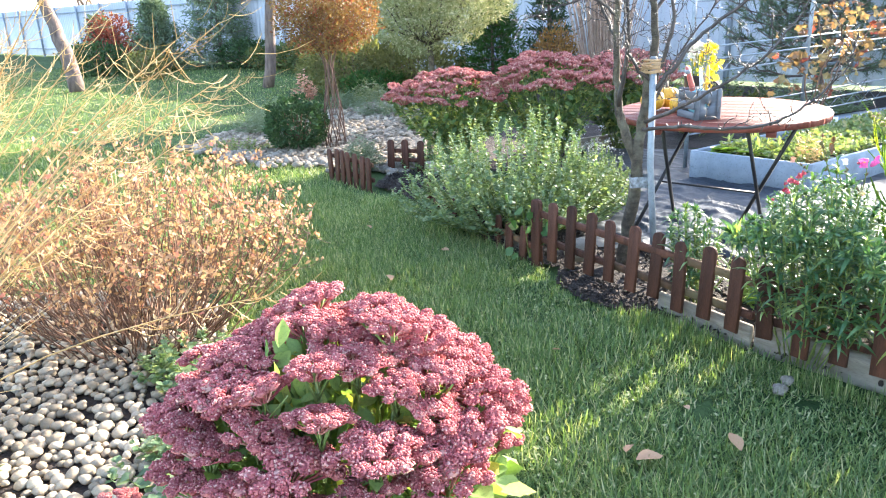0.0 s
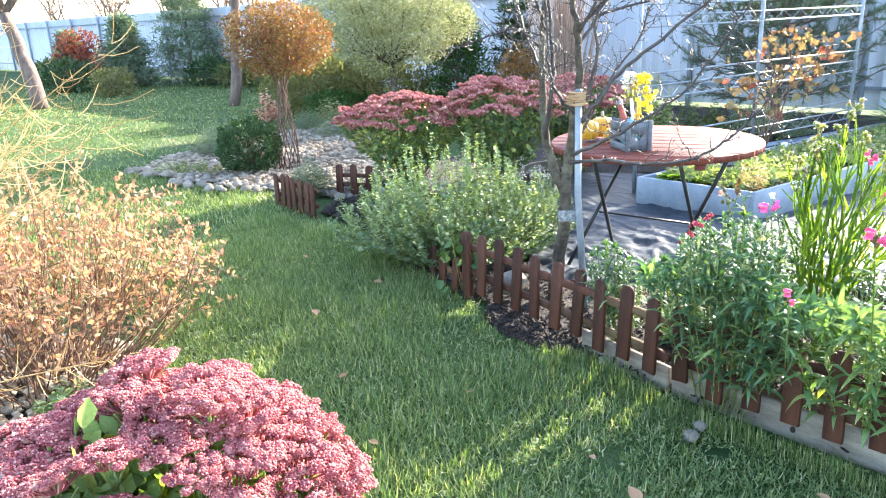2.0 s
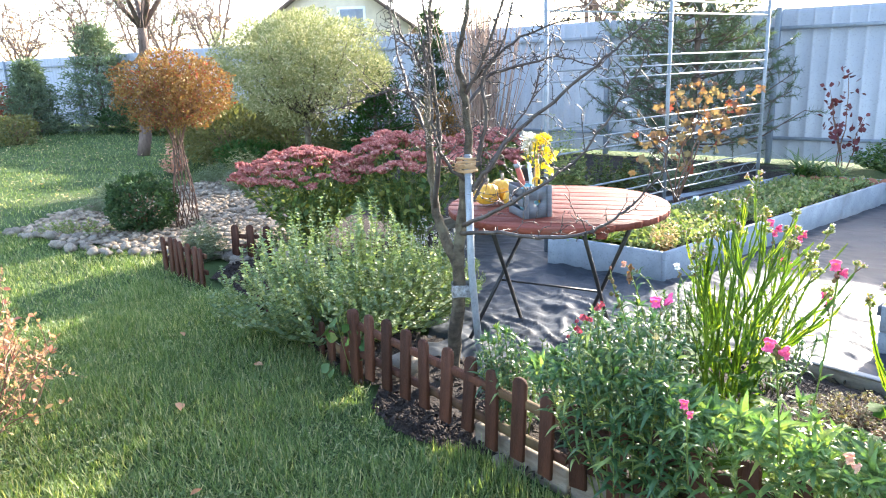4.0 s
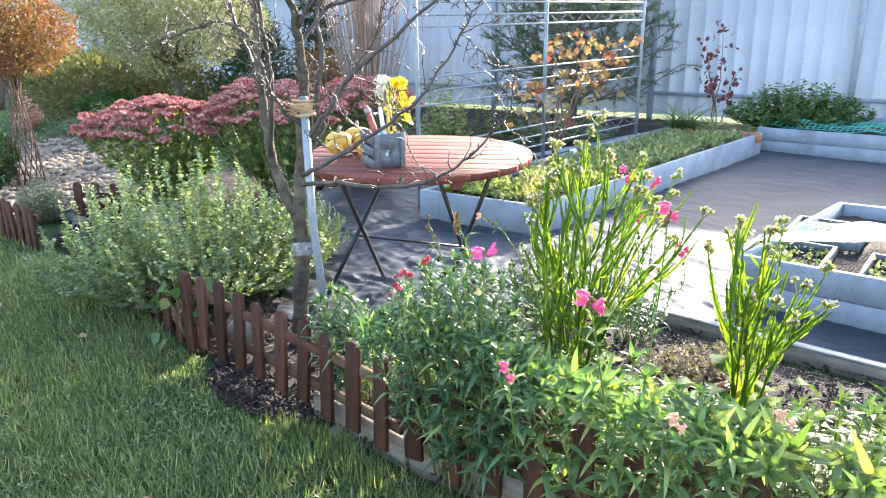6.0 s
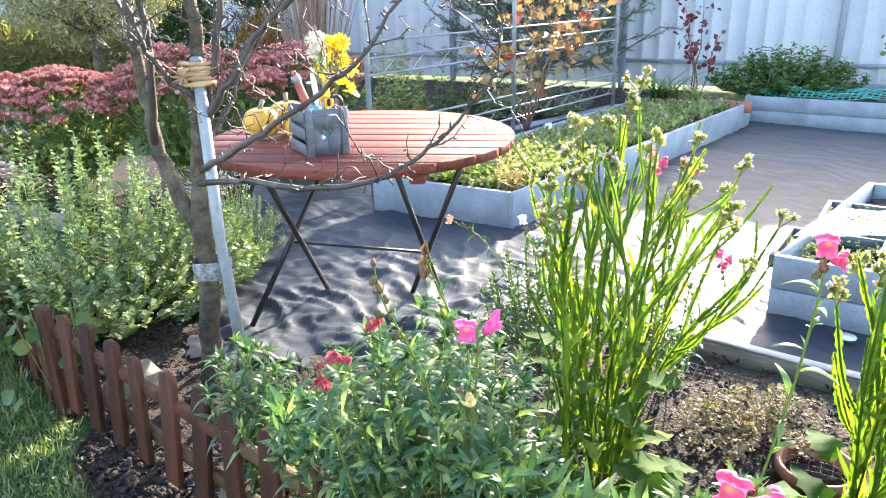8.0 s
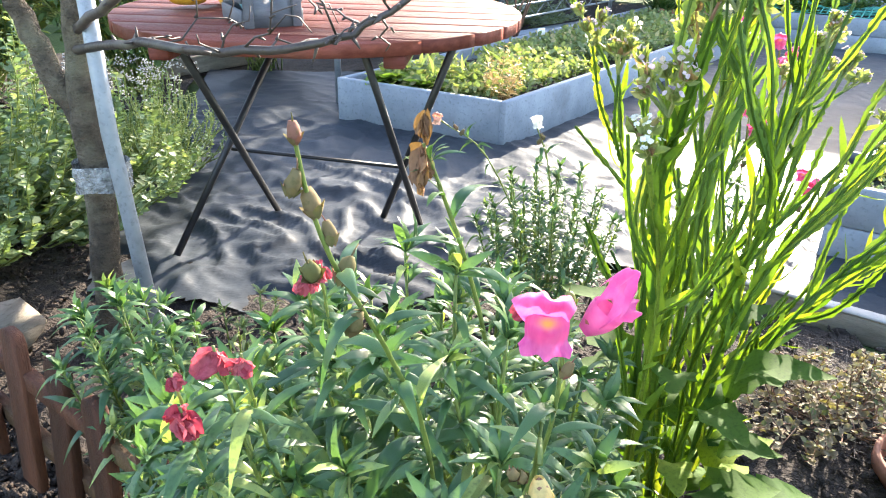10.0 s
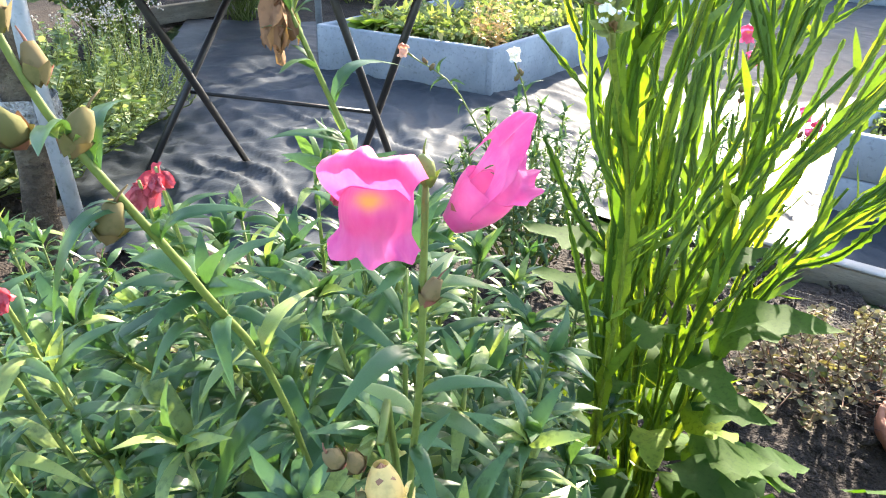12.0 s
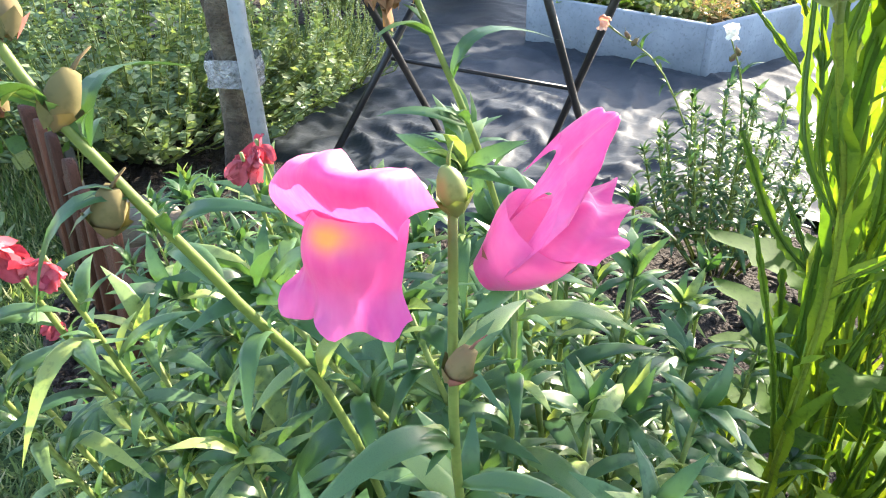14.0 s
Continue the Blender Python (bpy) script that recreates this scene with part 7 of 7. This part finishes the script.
def floret_cluster(at, d, seed):
    q = np.random.default_rng(seed)
    g, gw = Geo(), Geo()
    lv, lf = leaf_blade(0.45, 3, 0.6, 0.0)
    k = 14
    dd = unit(np.array(d) + q.normal(0, 0.55, (k, 3)))
    g.many(lv, lf, rots(dd, q.normal(0, 1, (k, 3))), np.tile(at, (k, 1)), q.uniform(0.012, 0.02, k))
    k = 8
    dd = unit(np.array(d) + q.normal(0, 0.35, (k, 3)))
    gw.many(*cup_leaf(0.9), rots(q.normal(0, 1, (k, 3)), dd), np.array(at) + dd * 0.015, q.uniform(0.004, 0.0075, k))
    return g, gw


def statice(label, base, tips, w, high=0.46, wide=62):
    th = thing("statice", label, "statice", base)
    o = np.array(base, float)
    n = 0
    for t in tips:
        t = np.array(t, float)
        g = Geo()
        b = o + rng.normal(0, 0.02, 3) * np.array([1, 1, 0])
        m1 = b * 0.62 + t * 0.38 + np.array([*(t - b)[:2] * -0.14, 0.05]) + rng.normal(0, .022, 3)
        m2 = b * 0.28 + t * 0.72 + np.array([*(t - b)[:2] * -0.10, 0.03]) + rng.normal(0, .028, 3)
        P = ribbon(g, np.array([b, m1, m2, t]) - o, w, rng.uniform(0, 3))
        part("stem", g, L_STAT, th, "flat winged bright green stem")
        ends = [(P[-1], unit(P[-1] - P[-4]))]
        lv, lf = leaf_blade(0.13, 5, 0.35, 0.12)
        g = Geo()
        for s in range(9):
            # narrow wing leaves in pairs at the nodes
            i = int(len(P) * (0.22 + 0.075 * s))
            ax = unit(P[min(i + 3, len(P) - 1)] - P[i])
            for _ in range(2):
                d = unit(ax * rng.uniform(0.8, 1.5) + rng.normal(0, 0.4, 3))
                g.many(lv, lf, rots(d[None], rand_dirs(1)), P[i][None], rng.uniform(0.035, 0.085))
        part("leafage", g, L_STAT, th)
        for s in range(6):
            g = Geo()
            i = int(len(P) * rng.uniform(0.34, 0.86))
            d = unit(unit(P[min(i + 3, len(P) - 1)] - P[i]) + rng.normal(0, 0.3, 3) + np.array([0, 0, 0.25]))
            L = rng.uniform(0.10, 0.24)
            Q = ribbon(g, [P[i], P[i] + d * L * 0.5 + rng.normal(0, .008, 3), P[i] + d * L + np.array([0, 0, 0.02])], w * 0.72, rng.uniform(0, 3))
            if s % 3 == 0 and Q[-1][2] > 0.88 * P[-1][2]:
                ends.append((Q[-1], unit(Q[-1] - Q[-4])))
            part("side_branch", g, L_STAT, th)
        for c, d in ends:
            n += 1
            fl, pale = Geo(), Geo()
            for _ in range(4):
                e = unit(d + rng.normal(0, 0.38, 3) + np.array([0, 0, 0.3]))
                tip = c + e * rng.uniform(0.015, 0.04)
                tube(fl, [c, tip], [0.0022, 0.0016], 4, False)
                a, wh = floret_cluster(tip, e, int(rng.integers(9999)))
                for src, dst in ((a, fl), (wh, pale)):
                    dst.v += src.v
                    dst.idx += [x + dst.n for x in src.idx]
                    dst.tot += src.tot
                    dst.n += src.n
            head = part("flower_head", fl, L_CALYX, th)
            part("petal_mass", pale, L_WHITEP if n % 3 == 1 else (L_LILAC if n % 3 else L_FADED), head)
    lv, lf = leaf_blade(0.62, 10, 0.25, 0.45, 0.75)
    lv = lv.copy()
    wave = 1 + 0.22 * np.sin(lv[:, 1] * 24)
    lv[:, 0] *= wave
    lv[:, 2] += 0.03 * np.sin(lv[:, 1] * 13 + lv[:, 0] * 9)
    k = 44
    for i in range(k):
        a = 2.4 * i
        el = 0.25 + 1.0 * i / k
        d = np.array([math.cos(a), math.sin(a), el])
        part("basal_leaf", Geo().many(lv, lf, rots(np.array([d]), np.array([[0, 0, 1.0]])), np.array([[0.07 * math.cos(a), 0.07 * math.sin(a), 0.04 + high * i / k]]), rng.uniform(0.065, 0.11)), L_STATB, th)
    k = wide
    for i in range(k):
        a = 2.4 * i + 0.6
        r = rng.uniform(0.06, 0.23)
        d = np.array([math.cos(a), math.sin(a), rng.uniform(-0.1, 0.7)])
        part("basal_leaf", Geo().many(lv, lf, rots(np.array([d]), np.array([[0, 0, 1.0]]) + rng.normal(0, .25, (1, 3))), np.array([[r * math.cos(a) - 0.04, r * math.sin(a) - 0.07, rng.uniform(0.06, 0.36)]]), rng.uniform(0.08, 0.135)), L_STATB, th)
    return th


L_CALYX = leafy("green_calyx", (0.20, 0.25, 0.08), (0.38, 0.38, 0.18), (0.30, 0.17, 0.12), 0.6, 0.4, 0.3)
L_LILAC = leafy("lilac_petal", (0.44, 0.33, 0.40), (0.62, 0.52, 0.56), None, 0.6, 0.3, 0.2, (1, 1, 1))
L_FADED = leafy("faded_petal", (0.42, 0.33, 0.30), (0.62, 0.52, 0.46), None, 0.6, 0.3, 0.2, (1, 1, 1))
L_STATB = leafy("statice_basal", (0.03, 0.085, 0.016), (0.08, 0.155, 0.028), (0.20, 0.28, 0.045), 0.7, 0.42, 0.12, (1.8, 1.7, 0.35))
statice("tall statice with winged green stems and small pale flowers", (2.2, 3.24, 0.035), [(2.035, 3.07, 0.83), (2.065, 3.12, 0.88), (2.085, 3.10, 0.95), (2.12, 3.2, 0.97), (2.19, 3.22, 0.93), (2.22, 3.3, 0.99), (2.3, 3.28, 0.96), (2.33, 3.42, 0.9), (2.42, 3.38, 0.93), (2.48, 3.5, 0.84), (2.56, 3.44, 0.86), (2.6, 3.6, 0.76), (2.66, 3.42, 0.74), (2.26, 3.45, 0.85), (2.12, 3.4, 0.86), (2.4, 3.2, 0.82), (2.5, 3.25, 0.7)], 0.0085)
statice("second statice with upright winged stems at the bed's edge", (2.66, 3.02, 0.035), [(2.56, 2.93, 0.84), (2.6, 2.98, 0.78), (2.66, 2.96, 0.82), (2.7, 3.0, 0.72), (2.74, 2.93, 0.66), (2.58, 2.88, 0.66), (2.84, 2.95, 0.6)], 0.010, 0.16, 14)

# ---- odds and ends in the flower bed ----
stem_bush("broad-leaved green seedlings in the flower bed", "seedlings", "leafy_seedlings", (3.05, 2.55, 0.03), 0.4, 0.3, 0.4, 50, L_STRAWB, cup_leaf(0.4), 11, (0.05, 0.1), L_STEM)
stem_bush("tuft of thin green grass-like leaves in the bed", "grass tuft", "grass_tuft", (3.25, 2.95, 0.03), 0.25, 0.22, 0.3, 60, L_SNAP, simple_leaf(0.08), 8, (0.08, 0.14), L_STEM)
stem_bush("yellow-green salad plant at the fabric's edge", "plant", "salad_plant", (1.75, 3.6, 0.03), 0.14, 0.12, 0.22, 22, L_LETTUCE, simple_leaf(0.3), 8, (0.03, 0.06), L_STEM)
stem_bush("dried creeping stems with small pale leaves in the bed", "dried plant", "dried_creeper", (2.8, 3.62, 0.03), 0.22, 0.16, 0.16, 70, leafy("dry_creeper_leaf", (0.17, 0.135, 0.09), (0.32, 0.27, 0.18), (0.12, 0.15, 0.07), 0.7, 0.3, 0.2), cup_leaf(0.7), 10, (0.012, 0.024), M_TWIG, 0.0018, lean=0.5)
_t = thing("sunken_pot", "terracotta pot half sunk in the soil", "pot", (2.86, 3.42, -0.055))
_n = 24
_pr = [(0.07, 0), (0.085, 0.10), (0.10, 0.105), (0.10, 0.135), (0.09, 0.135), (0.08, 0.06), (0.0, 0.06)]
_v = [(r * math.cos(6.2832 * k / _n), r * math.sin(6.2832 * k / _n), z) for r, z in _pr for k in range(_n)]
part("pot", Geo().add(_v, [(i * _n + k, i * _n + (k + 1) % _n, (i + 1) * _n + (k + 1) % _n, (i + 1) * _n + k) for i in range(len(_pr) - 1) for k in range(_n)]), M_TERRA, _t)
netting("thin wire netting laid over the flower bed soil", "wire_net", [(2.45, 3.7), (3.5, 2.85), (3.7, 3.1), (2.7, 4.05)], 0.075, 0.028, M_WIRE, 0.0004, None, 0.02)
_t = thing("round_marker", "small round white disc lying on the black fabric", "disc", (3.42, 4.14, 0.045))
_a = np.arange(20) * 6.2832 / 20
_v = [(0.032 * math.cos(a), 0.032 * math.sin(a), z) for z in (0, 0.004) for a in _a]
part("disc", Geo().add(_v, [list(range(19, -1, -1)), list(range(20, 40))] + [(i, (i + 1) % 20, 20 + (i + 1) % 20, 20 + i) for i in range(20)]), M_WHITE, _t, smooth=False)

# ---- geranium and weeds by the pebbles ----
stem_bush("low blue-green geranium beside the sedum", "geranium", "geranium", (-0.1, 2.02, 0), 0.34, 0.3, 0.2, 70, L_MINT, cup_leaf(0.85), 8, (0.03, 0.055), L_STEM)
stem_bush("low blue-green geranium under the spirea", "geranium", "geranium", (-0.5, 2.65, 0), 0.3, 0.25, 0.2, 50, L_MINT, cup_leaf(0.85), 8, (0.03, 0.05), L_STEM)
stem_bush("low yellow-green plant with a yellow bloom in the pebbles", "plant", "yellow_flower_plant", (-1.05, 1.75, 0), 0.3, 0.4, 0.3, 36, L_STRAWB, simple_leaf(0.3), 9, (0.05, 0.1), L_STEM)
_k = 18
_d = rand_dirs(_k, 0.4)
part("yellow_bloom", Geo().many(*cup_leaf(0.7), rots(_d, rand_dirs(_k, 1.0)), np.tile([0.1, 0.3, 0.42], (_k, 1)), rng.uniform(0.02, 0.035, _k)), L_YELLOW, bpy.data.objects["yellow_flower_plant"], "bright yellow bloom")

# ---- pebbles ----
PEB = [lumpy(ICO2, 0.22, s, 1.5) for s in range(5)]
PEBM = [Geo().add(v * np.array([1, 0.82, 0.62]), f).mesh("pebble", M_PEBBLE) for v, f in PEB]
gravel = thing("pebble_bed", "bed of rounded pale grey and cream pebbles", "pebbles", (0, 0, 0))
_p = fill_points(PEBBLE_BED, 16000)
_grid, _keep, _rad = {}, [], []
for _x, _y in _p:
    _r = rng.uniform(0.014, 0.034)
    _c = (int(_x // 0.06), int(_y // 0.06))
    if any((_x - a) ** 2 + (_y - b) ** 2 < (0.60 * (_r + c)) ** 2 for i in (-1, 0, 1) for j in (-1, 0, 1) for a, b, c in _grid.get((_c[0] + i, _c[1] + j), ())):
        continue
    _grid.setdefault(_c, []).append((_x, _y, _r))
    _keep.append((_x, _y))
    _rad.append(_r)
_keep, _rad = np.array(_keep), np.array(_rad)
_near = np.argsort((_keep[:, 0] + 0.55) ** 2 + (_keep[:, 1] - 2.0) ** 2)
for _i in _near[:300]:
    part("pebble", PEBM[int(rng.integers(5))], None, gravel, m=pose(*_keep[_i], 0.016 + 0.4 * _rad[_i], rng.normal(0, 12), rng.normal(0, 12), rng.uniform(0, 360)) @ Matrix.Scale(_rad[_i], 4))
_rest = _near[300:]
_g = Geo()
for _s in range(5):
    _q = _rest[_s::5]
    _a = rng.uniform(0, 6.28, len(_q))
    _d = np.stack([np.cos(_a), np.sin(_a), rng.normal(0, .2, len(_q))], -1)
    _v, _f = lumpy(ICO1 if _s else ICO2, 0.22, _s, 1.5)
    _g.many(_v * np.array([1, 0.82, 0.62]), _f, rots(_d, np.tile([0, 0, 1.0], (len(_q), 1))), np.column_stack([_keep[_q], 0.016 + 0.4 * _rad[_q]]), _rad[_q])
_o = part("pebble_rest", _g, M_PEBBLES, gravel)
_o["kind"] = "stuff"

# gravel chips of the rockery
_p = fill_points(ROCKERY, 2600)
_a = rng.uniform(0, 6.28, 2600)
_v, _f = lumpy(ICO1, 0.3, 4, 1.6)
tagged(part("gravel_chips", Geo().many(_v * np.array([1, .8, .55]), _f, rots(np.stack([np.cos(_a), np.sin(_a), 0 * _a], -1), np.tile([0, 0, 1.0], (2600, 1))), np.column_stack([_p, np.full(2600, 0.035)]), rng.uniform(0.015, 0.045, 2600)), M_GRAVEL), "pale stone chips scattered over the rockery", "gravel", kind="stuff")

# soil crumbs and bark
for _poly, _n, _z in ((BED, 5200, 0.035), (SPILL, 900, 0.022), ([(-0.7, 5.75), (-0.25, 5.3), (0.0, 5.5), (-0.15, 6.0), (-0.5, 6.3), (-0.7, 6.25)], 700, 0.025)):
    _p = fill_points(_poly, _n)
    _p = _p[~inside(FABRIC, _p[:, 0], _p[:, 1])]
    _n = len(_p)
    _d = rand_dirs(_n)
    tagged(part("soil_crumbs", Geo().many(_v * np.array([1, .5, .2]), _f, rots(_d * np.array([1, 1, 0.35]), rand_dirs(_n, 1.2)), np.column_stack([_p, _z + rng.uniform(0, 0.01, _n)]), rng.uniform(0.006, 0.022, _n)), M_SOIL), "dark soil crumbs and bark chips", "soil", kind="stuff")

# ---- grass ----
def grass(label, poly, k, length, width, holes=(), clump=0.0):
    p = fill_points(poly, k)
    for h in holes:
        p = p[~inside(h, p[:, 0], p[:, 1])]
    dens = np.array([noise.noise(Vector((x * 1.7, y * 1.7, 2))) + 0.5 * noise.noise(Vector((x * 6, y * 6, 5))) for x, y in p])
    p, dens = p[dens > -0.75], dens[dens > -0.75]
    n = len(p)
    a = rng.uniform(0, 6.28, n)
    d = np.stack([np.cos(a) * 0.6, np.sin(a) * 0.6, rng.uniform(0.0, 0.85, n) ** 2], -1)
    L = rng.uniform(*length, n) * (1 + 0.7 * dens)
    sz = np.stack([np.full(n, width) * rng.uniform(0.7, 1.3, n), L, L], -1)
    g = Geo().many(GRASS_V, GRASS_F, rots(d, np.stack([np.cos(a), np.sin(a), 0 * a + 0.1], -1) * -1), np.column_stack([p, np.full(n, -0.002)]), sz)
    # clover between the blades
    c = np.repeat(p[:: 40] + rng.normal(0, 0.02, p[:: 40].shape), 3, 0)
    m = len(c)
    a = np.tile([0.0, 2.09, 4.19], m // 3) + np.repeat(rng.uniform(0, 6, m // 3), 3)
    g.many(*cup_leaf(0.9), rots(np.stack([np.cos(a), np.sin(a), 0 * a + 0.25], -1), np.tile([0, 0, 1.0], (m, 1))), np.column_stack([c, np.repeat(rng.uniform(0.012, 0.026, m // 3), 3)]), rng.uniform(0.008, 0.013, m))
    return tagged(part("grass", g, M_GRASS, smooth=True), label, "grass", kind="stuff")


HOLES = (BED, PEBBLE_BED, SPILL, ROCKERY)
grass("short green lawn grass along the picket fence", [(-0.3, 2.0), (0.3, 1.2), (1.0, 1.3), (2.4, 2.0), (2.4, 2.5), (1.6, 3.15), (0.7, 4.1), (-0.1, 5.1), (-1.2, 5.8), (-1.6, 4.4), (-0.8, 3.4)], 170000, (0.025, 0.07), 0.0052, HOLES)
grass("short green lawn grass beyond the spirea", [(-0.1, 5.1), (-0.8, 5.7), (-1.2, 6.1), (-1.2, 6.45), (-2.3, 6.9), (-3.5, 7.4), (-6.5, 8.0), (-5.0, 4.0), (-2.8, 3.2), (-1.6, 3.4), (-0.4, 4.0)], 120000, (0.025, 0.06), 0.006, HOLES)
grass("sunlit far lawn", [(-3.4, 7.3), (-3.7, 8.4), (-3.0, 9.7), (-2.6, 11.4), (-4.0, 14.0), (-6.0, 18.0), (-16.0, 22.0), (-16.0, 9.0), (-6.5, 6.0)], 90000, (0.025, 0.055), 0.010, HOLES)
# longer tufts at the foot of the fence
_k = 3200
_t = rng.uniform(0, 1, _k)
_side = rng.uniform(0.02, 0.12, _k)
_x = np.where(_t < 0.5, 0.78 + (1.6 - 0.78) * _t * 2, 1.6 + (2.6 - 1.6) * (_t * 2 - 1)) - _side * 0.7
_y = np.where(_t < 0.5, 4.0 + (3.12 - 4.0) * _t * 2, 3.12 + (2.38 - 3.12) * (_t * 2 - 1)) - _side * 0.7
_w = np.array([noise.noise(Vector((x * 5, y * 5, 7))) for x, y in zip(_x, _y)]) > -0.1
_w &= ~inside(SPILL, _x, _y)
_x, _y = _x[_w], _y[_w]
_n = len(_x)
_a = rng.uniform(0, 6.28, _n)
_L = rng.uniform(0.03, 0.085, _n)
tagged(part("grass_tufts", Geo().many(GRASS_V, GRASS_F, rots(np.stack([np.cos(_a) * .5, np.sin(_a) * .5, rng.uniform(.7, 1.4, _n)], -1), -np.stack([np.cos(_a), np.sin(_a), 0 * _a + .1], -1)), np.column_stack([_x, _y, 0 * _x]), np.stack([np.full(_n, .0035), _L, _L], -1)), M_GRASS), "longer grass tufts at the fence's foot", "grass", kind="stuff")

# ---- fallen leaves and a stone on the lawn ----
LEAF_DRY = leaf_blade(0.62, 6, 0.5, -0.25)
for k, (x, y, s) in enumerate(((1.175, 2.28, 0.085), (1.17, 2.36, 0.06), (1.494, 2.37, 0.07), (1.35, 2.62, 0.035), (-0.01, 3.7, 0.07), (0.35, 3.1, 0.05), (0.9, 3.0, 0.04), (0.2, 4.2, 0.05), (-0.4, 4.6, 0.05), (0.62, 2.6, 0.04), (1.9, 2.3, 0.06), (2.05, 2.45, 0.05))):
    ob = part("fallen_leaf", Geo().add(LEAF_DRY[0], LEAF_DRY[1]), M_DRYLEAF, m=pose(x, y, 0.038, rng.normal(0, 8), rng.normal(0, 14), rng.uniform(0, 360)) @ Matrix.Scale(s, 4))
    tagged(ob, "curled dry brown leaf lying on the grass", "leaf", "fallen leaves")
_p = fill_points([(-3.5, 8.0), (-3.0, 11.5), (-6.0, 17.0), (-12.0, 17.0), (-9.0, 9.0)], 420)
_d = rand_dirs(420, 0.1)
tagged(part("far_fallen_leaves", Geo().many(*simple_leaf(0.7), rots(_d * np.array([1, 1, .2]), np.tile([0, 0, 1.0], (420, 1))), np.column_stack([_p, np.full(420, 0.05)]), rng.uniform(0.03, 0.07, 420)), L_STRAW), "yellow leaves scattered over the far lawn", "leafage", kind="stuff")
for x, y, s in ((1.70, 2.81, 0.032), (1.74, 2.88, 0.028), (1.42, 3.36, 0.04)):
    tagged(part("field_stone", STONES[2], None, m=pose(x, y, 0.02, 0, 0, 30) @ Matrix.Scale(s, 4)), "small pale stone at the foot of the fence", "stone", "stones by the fence")
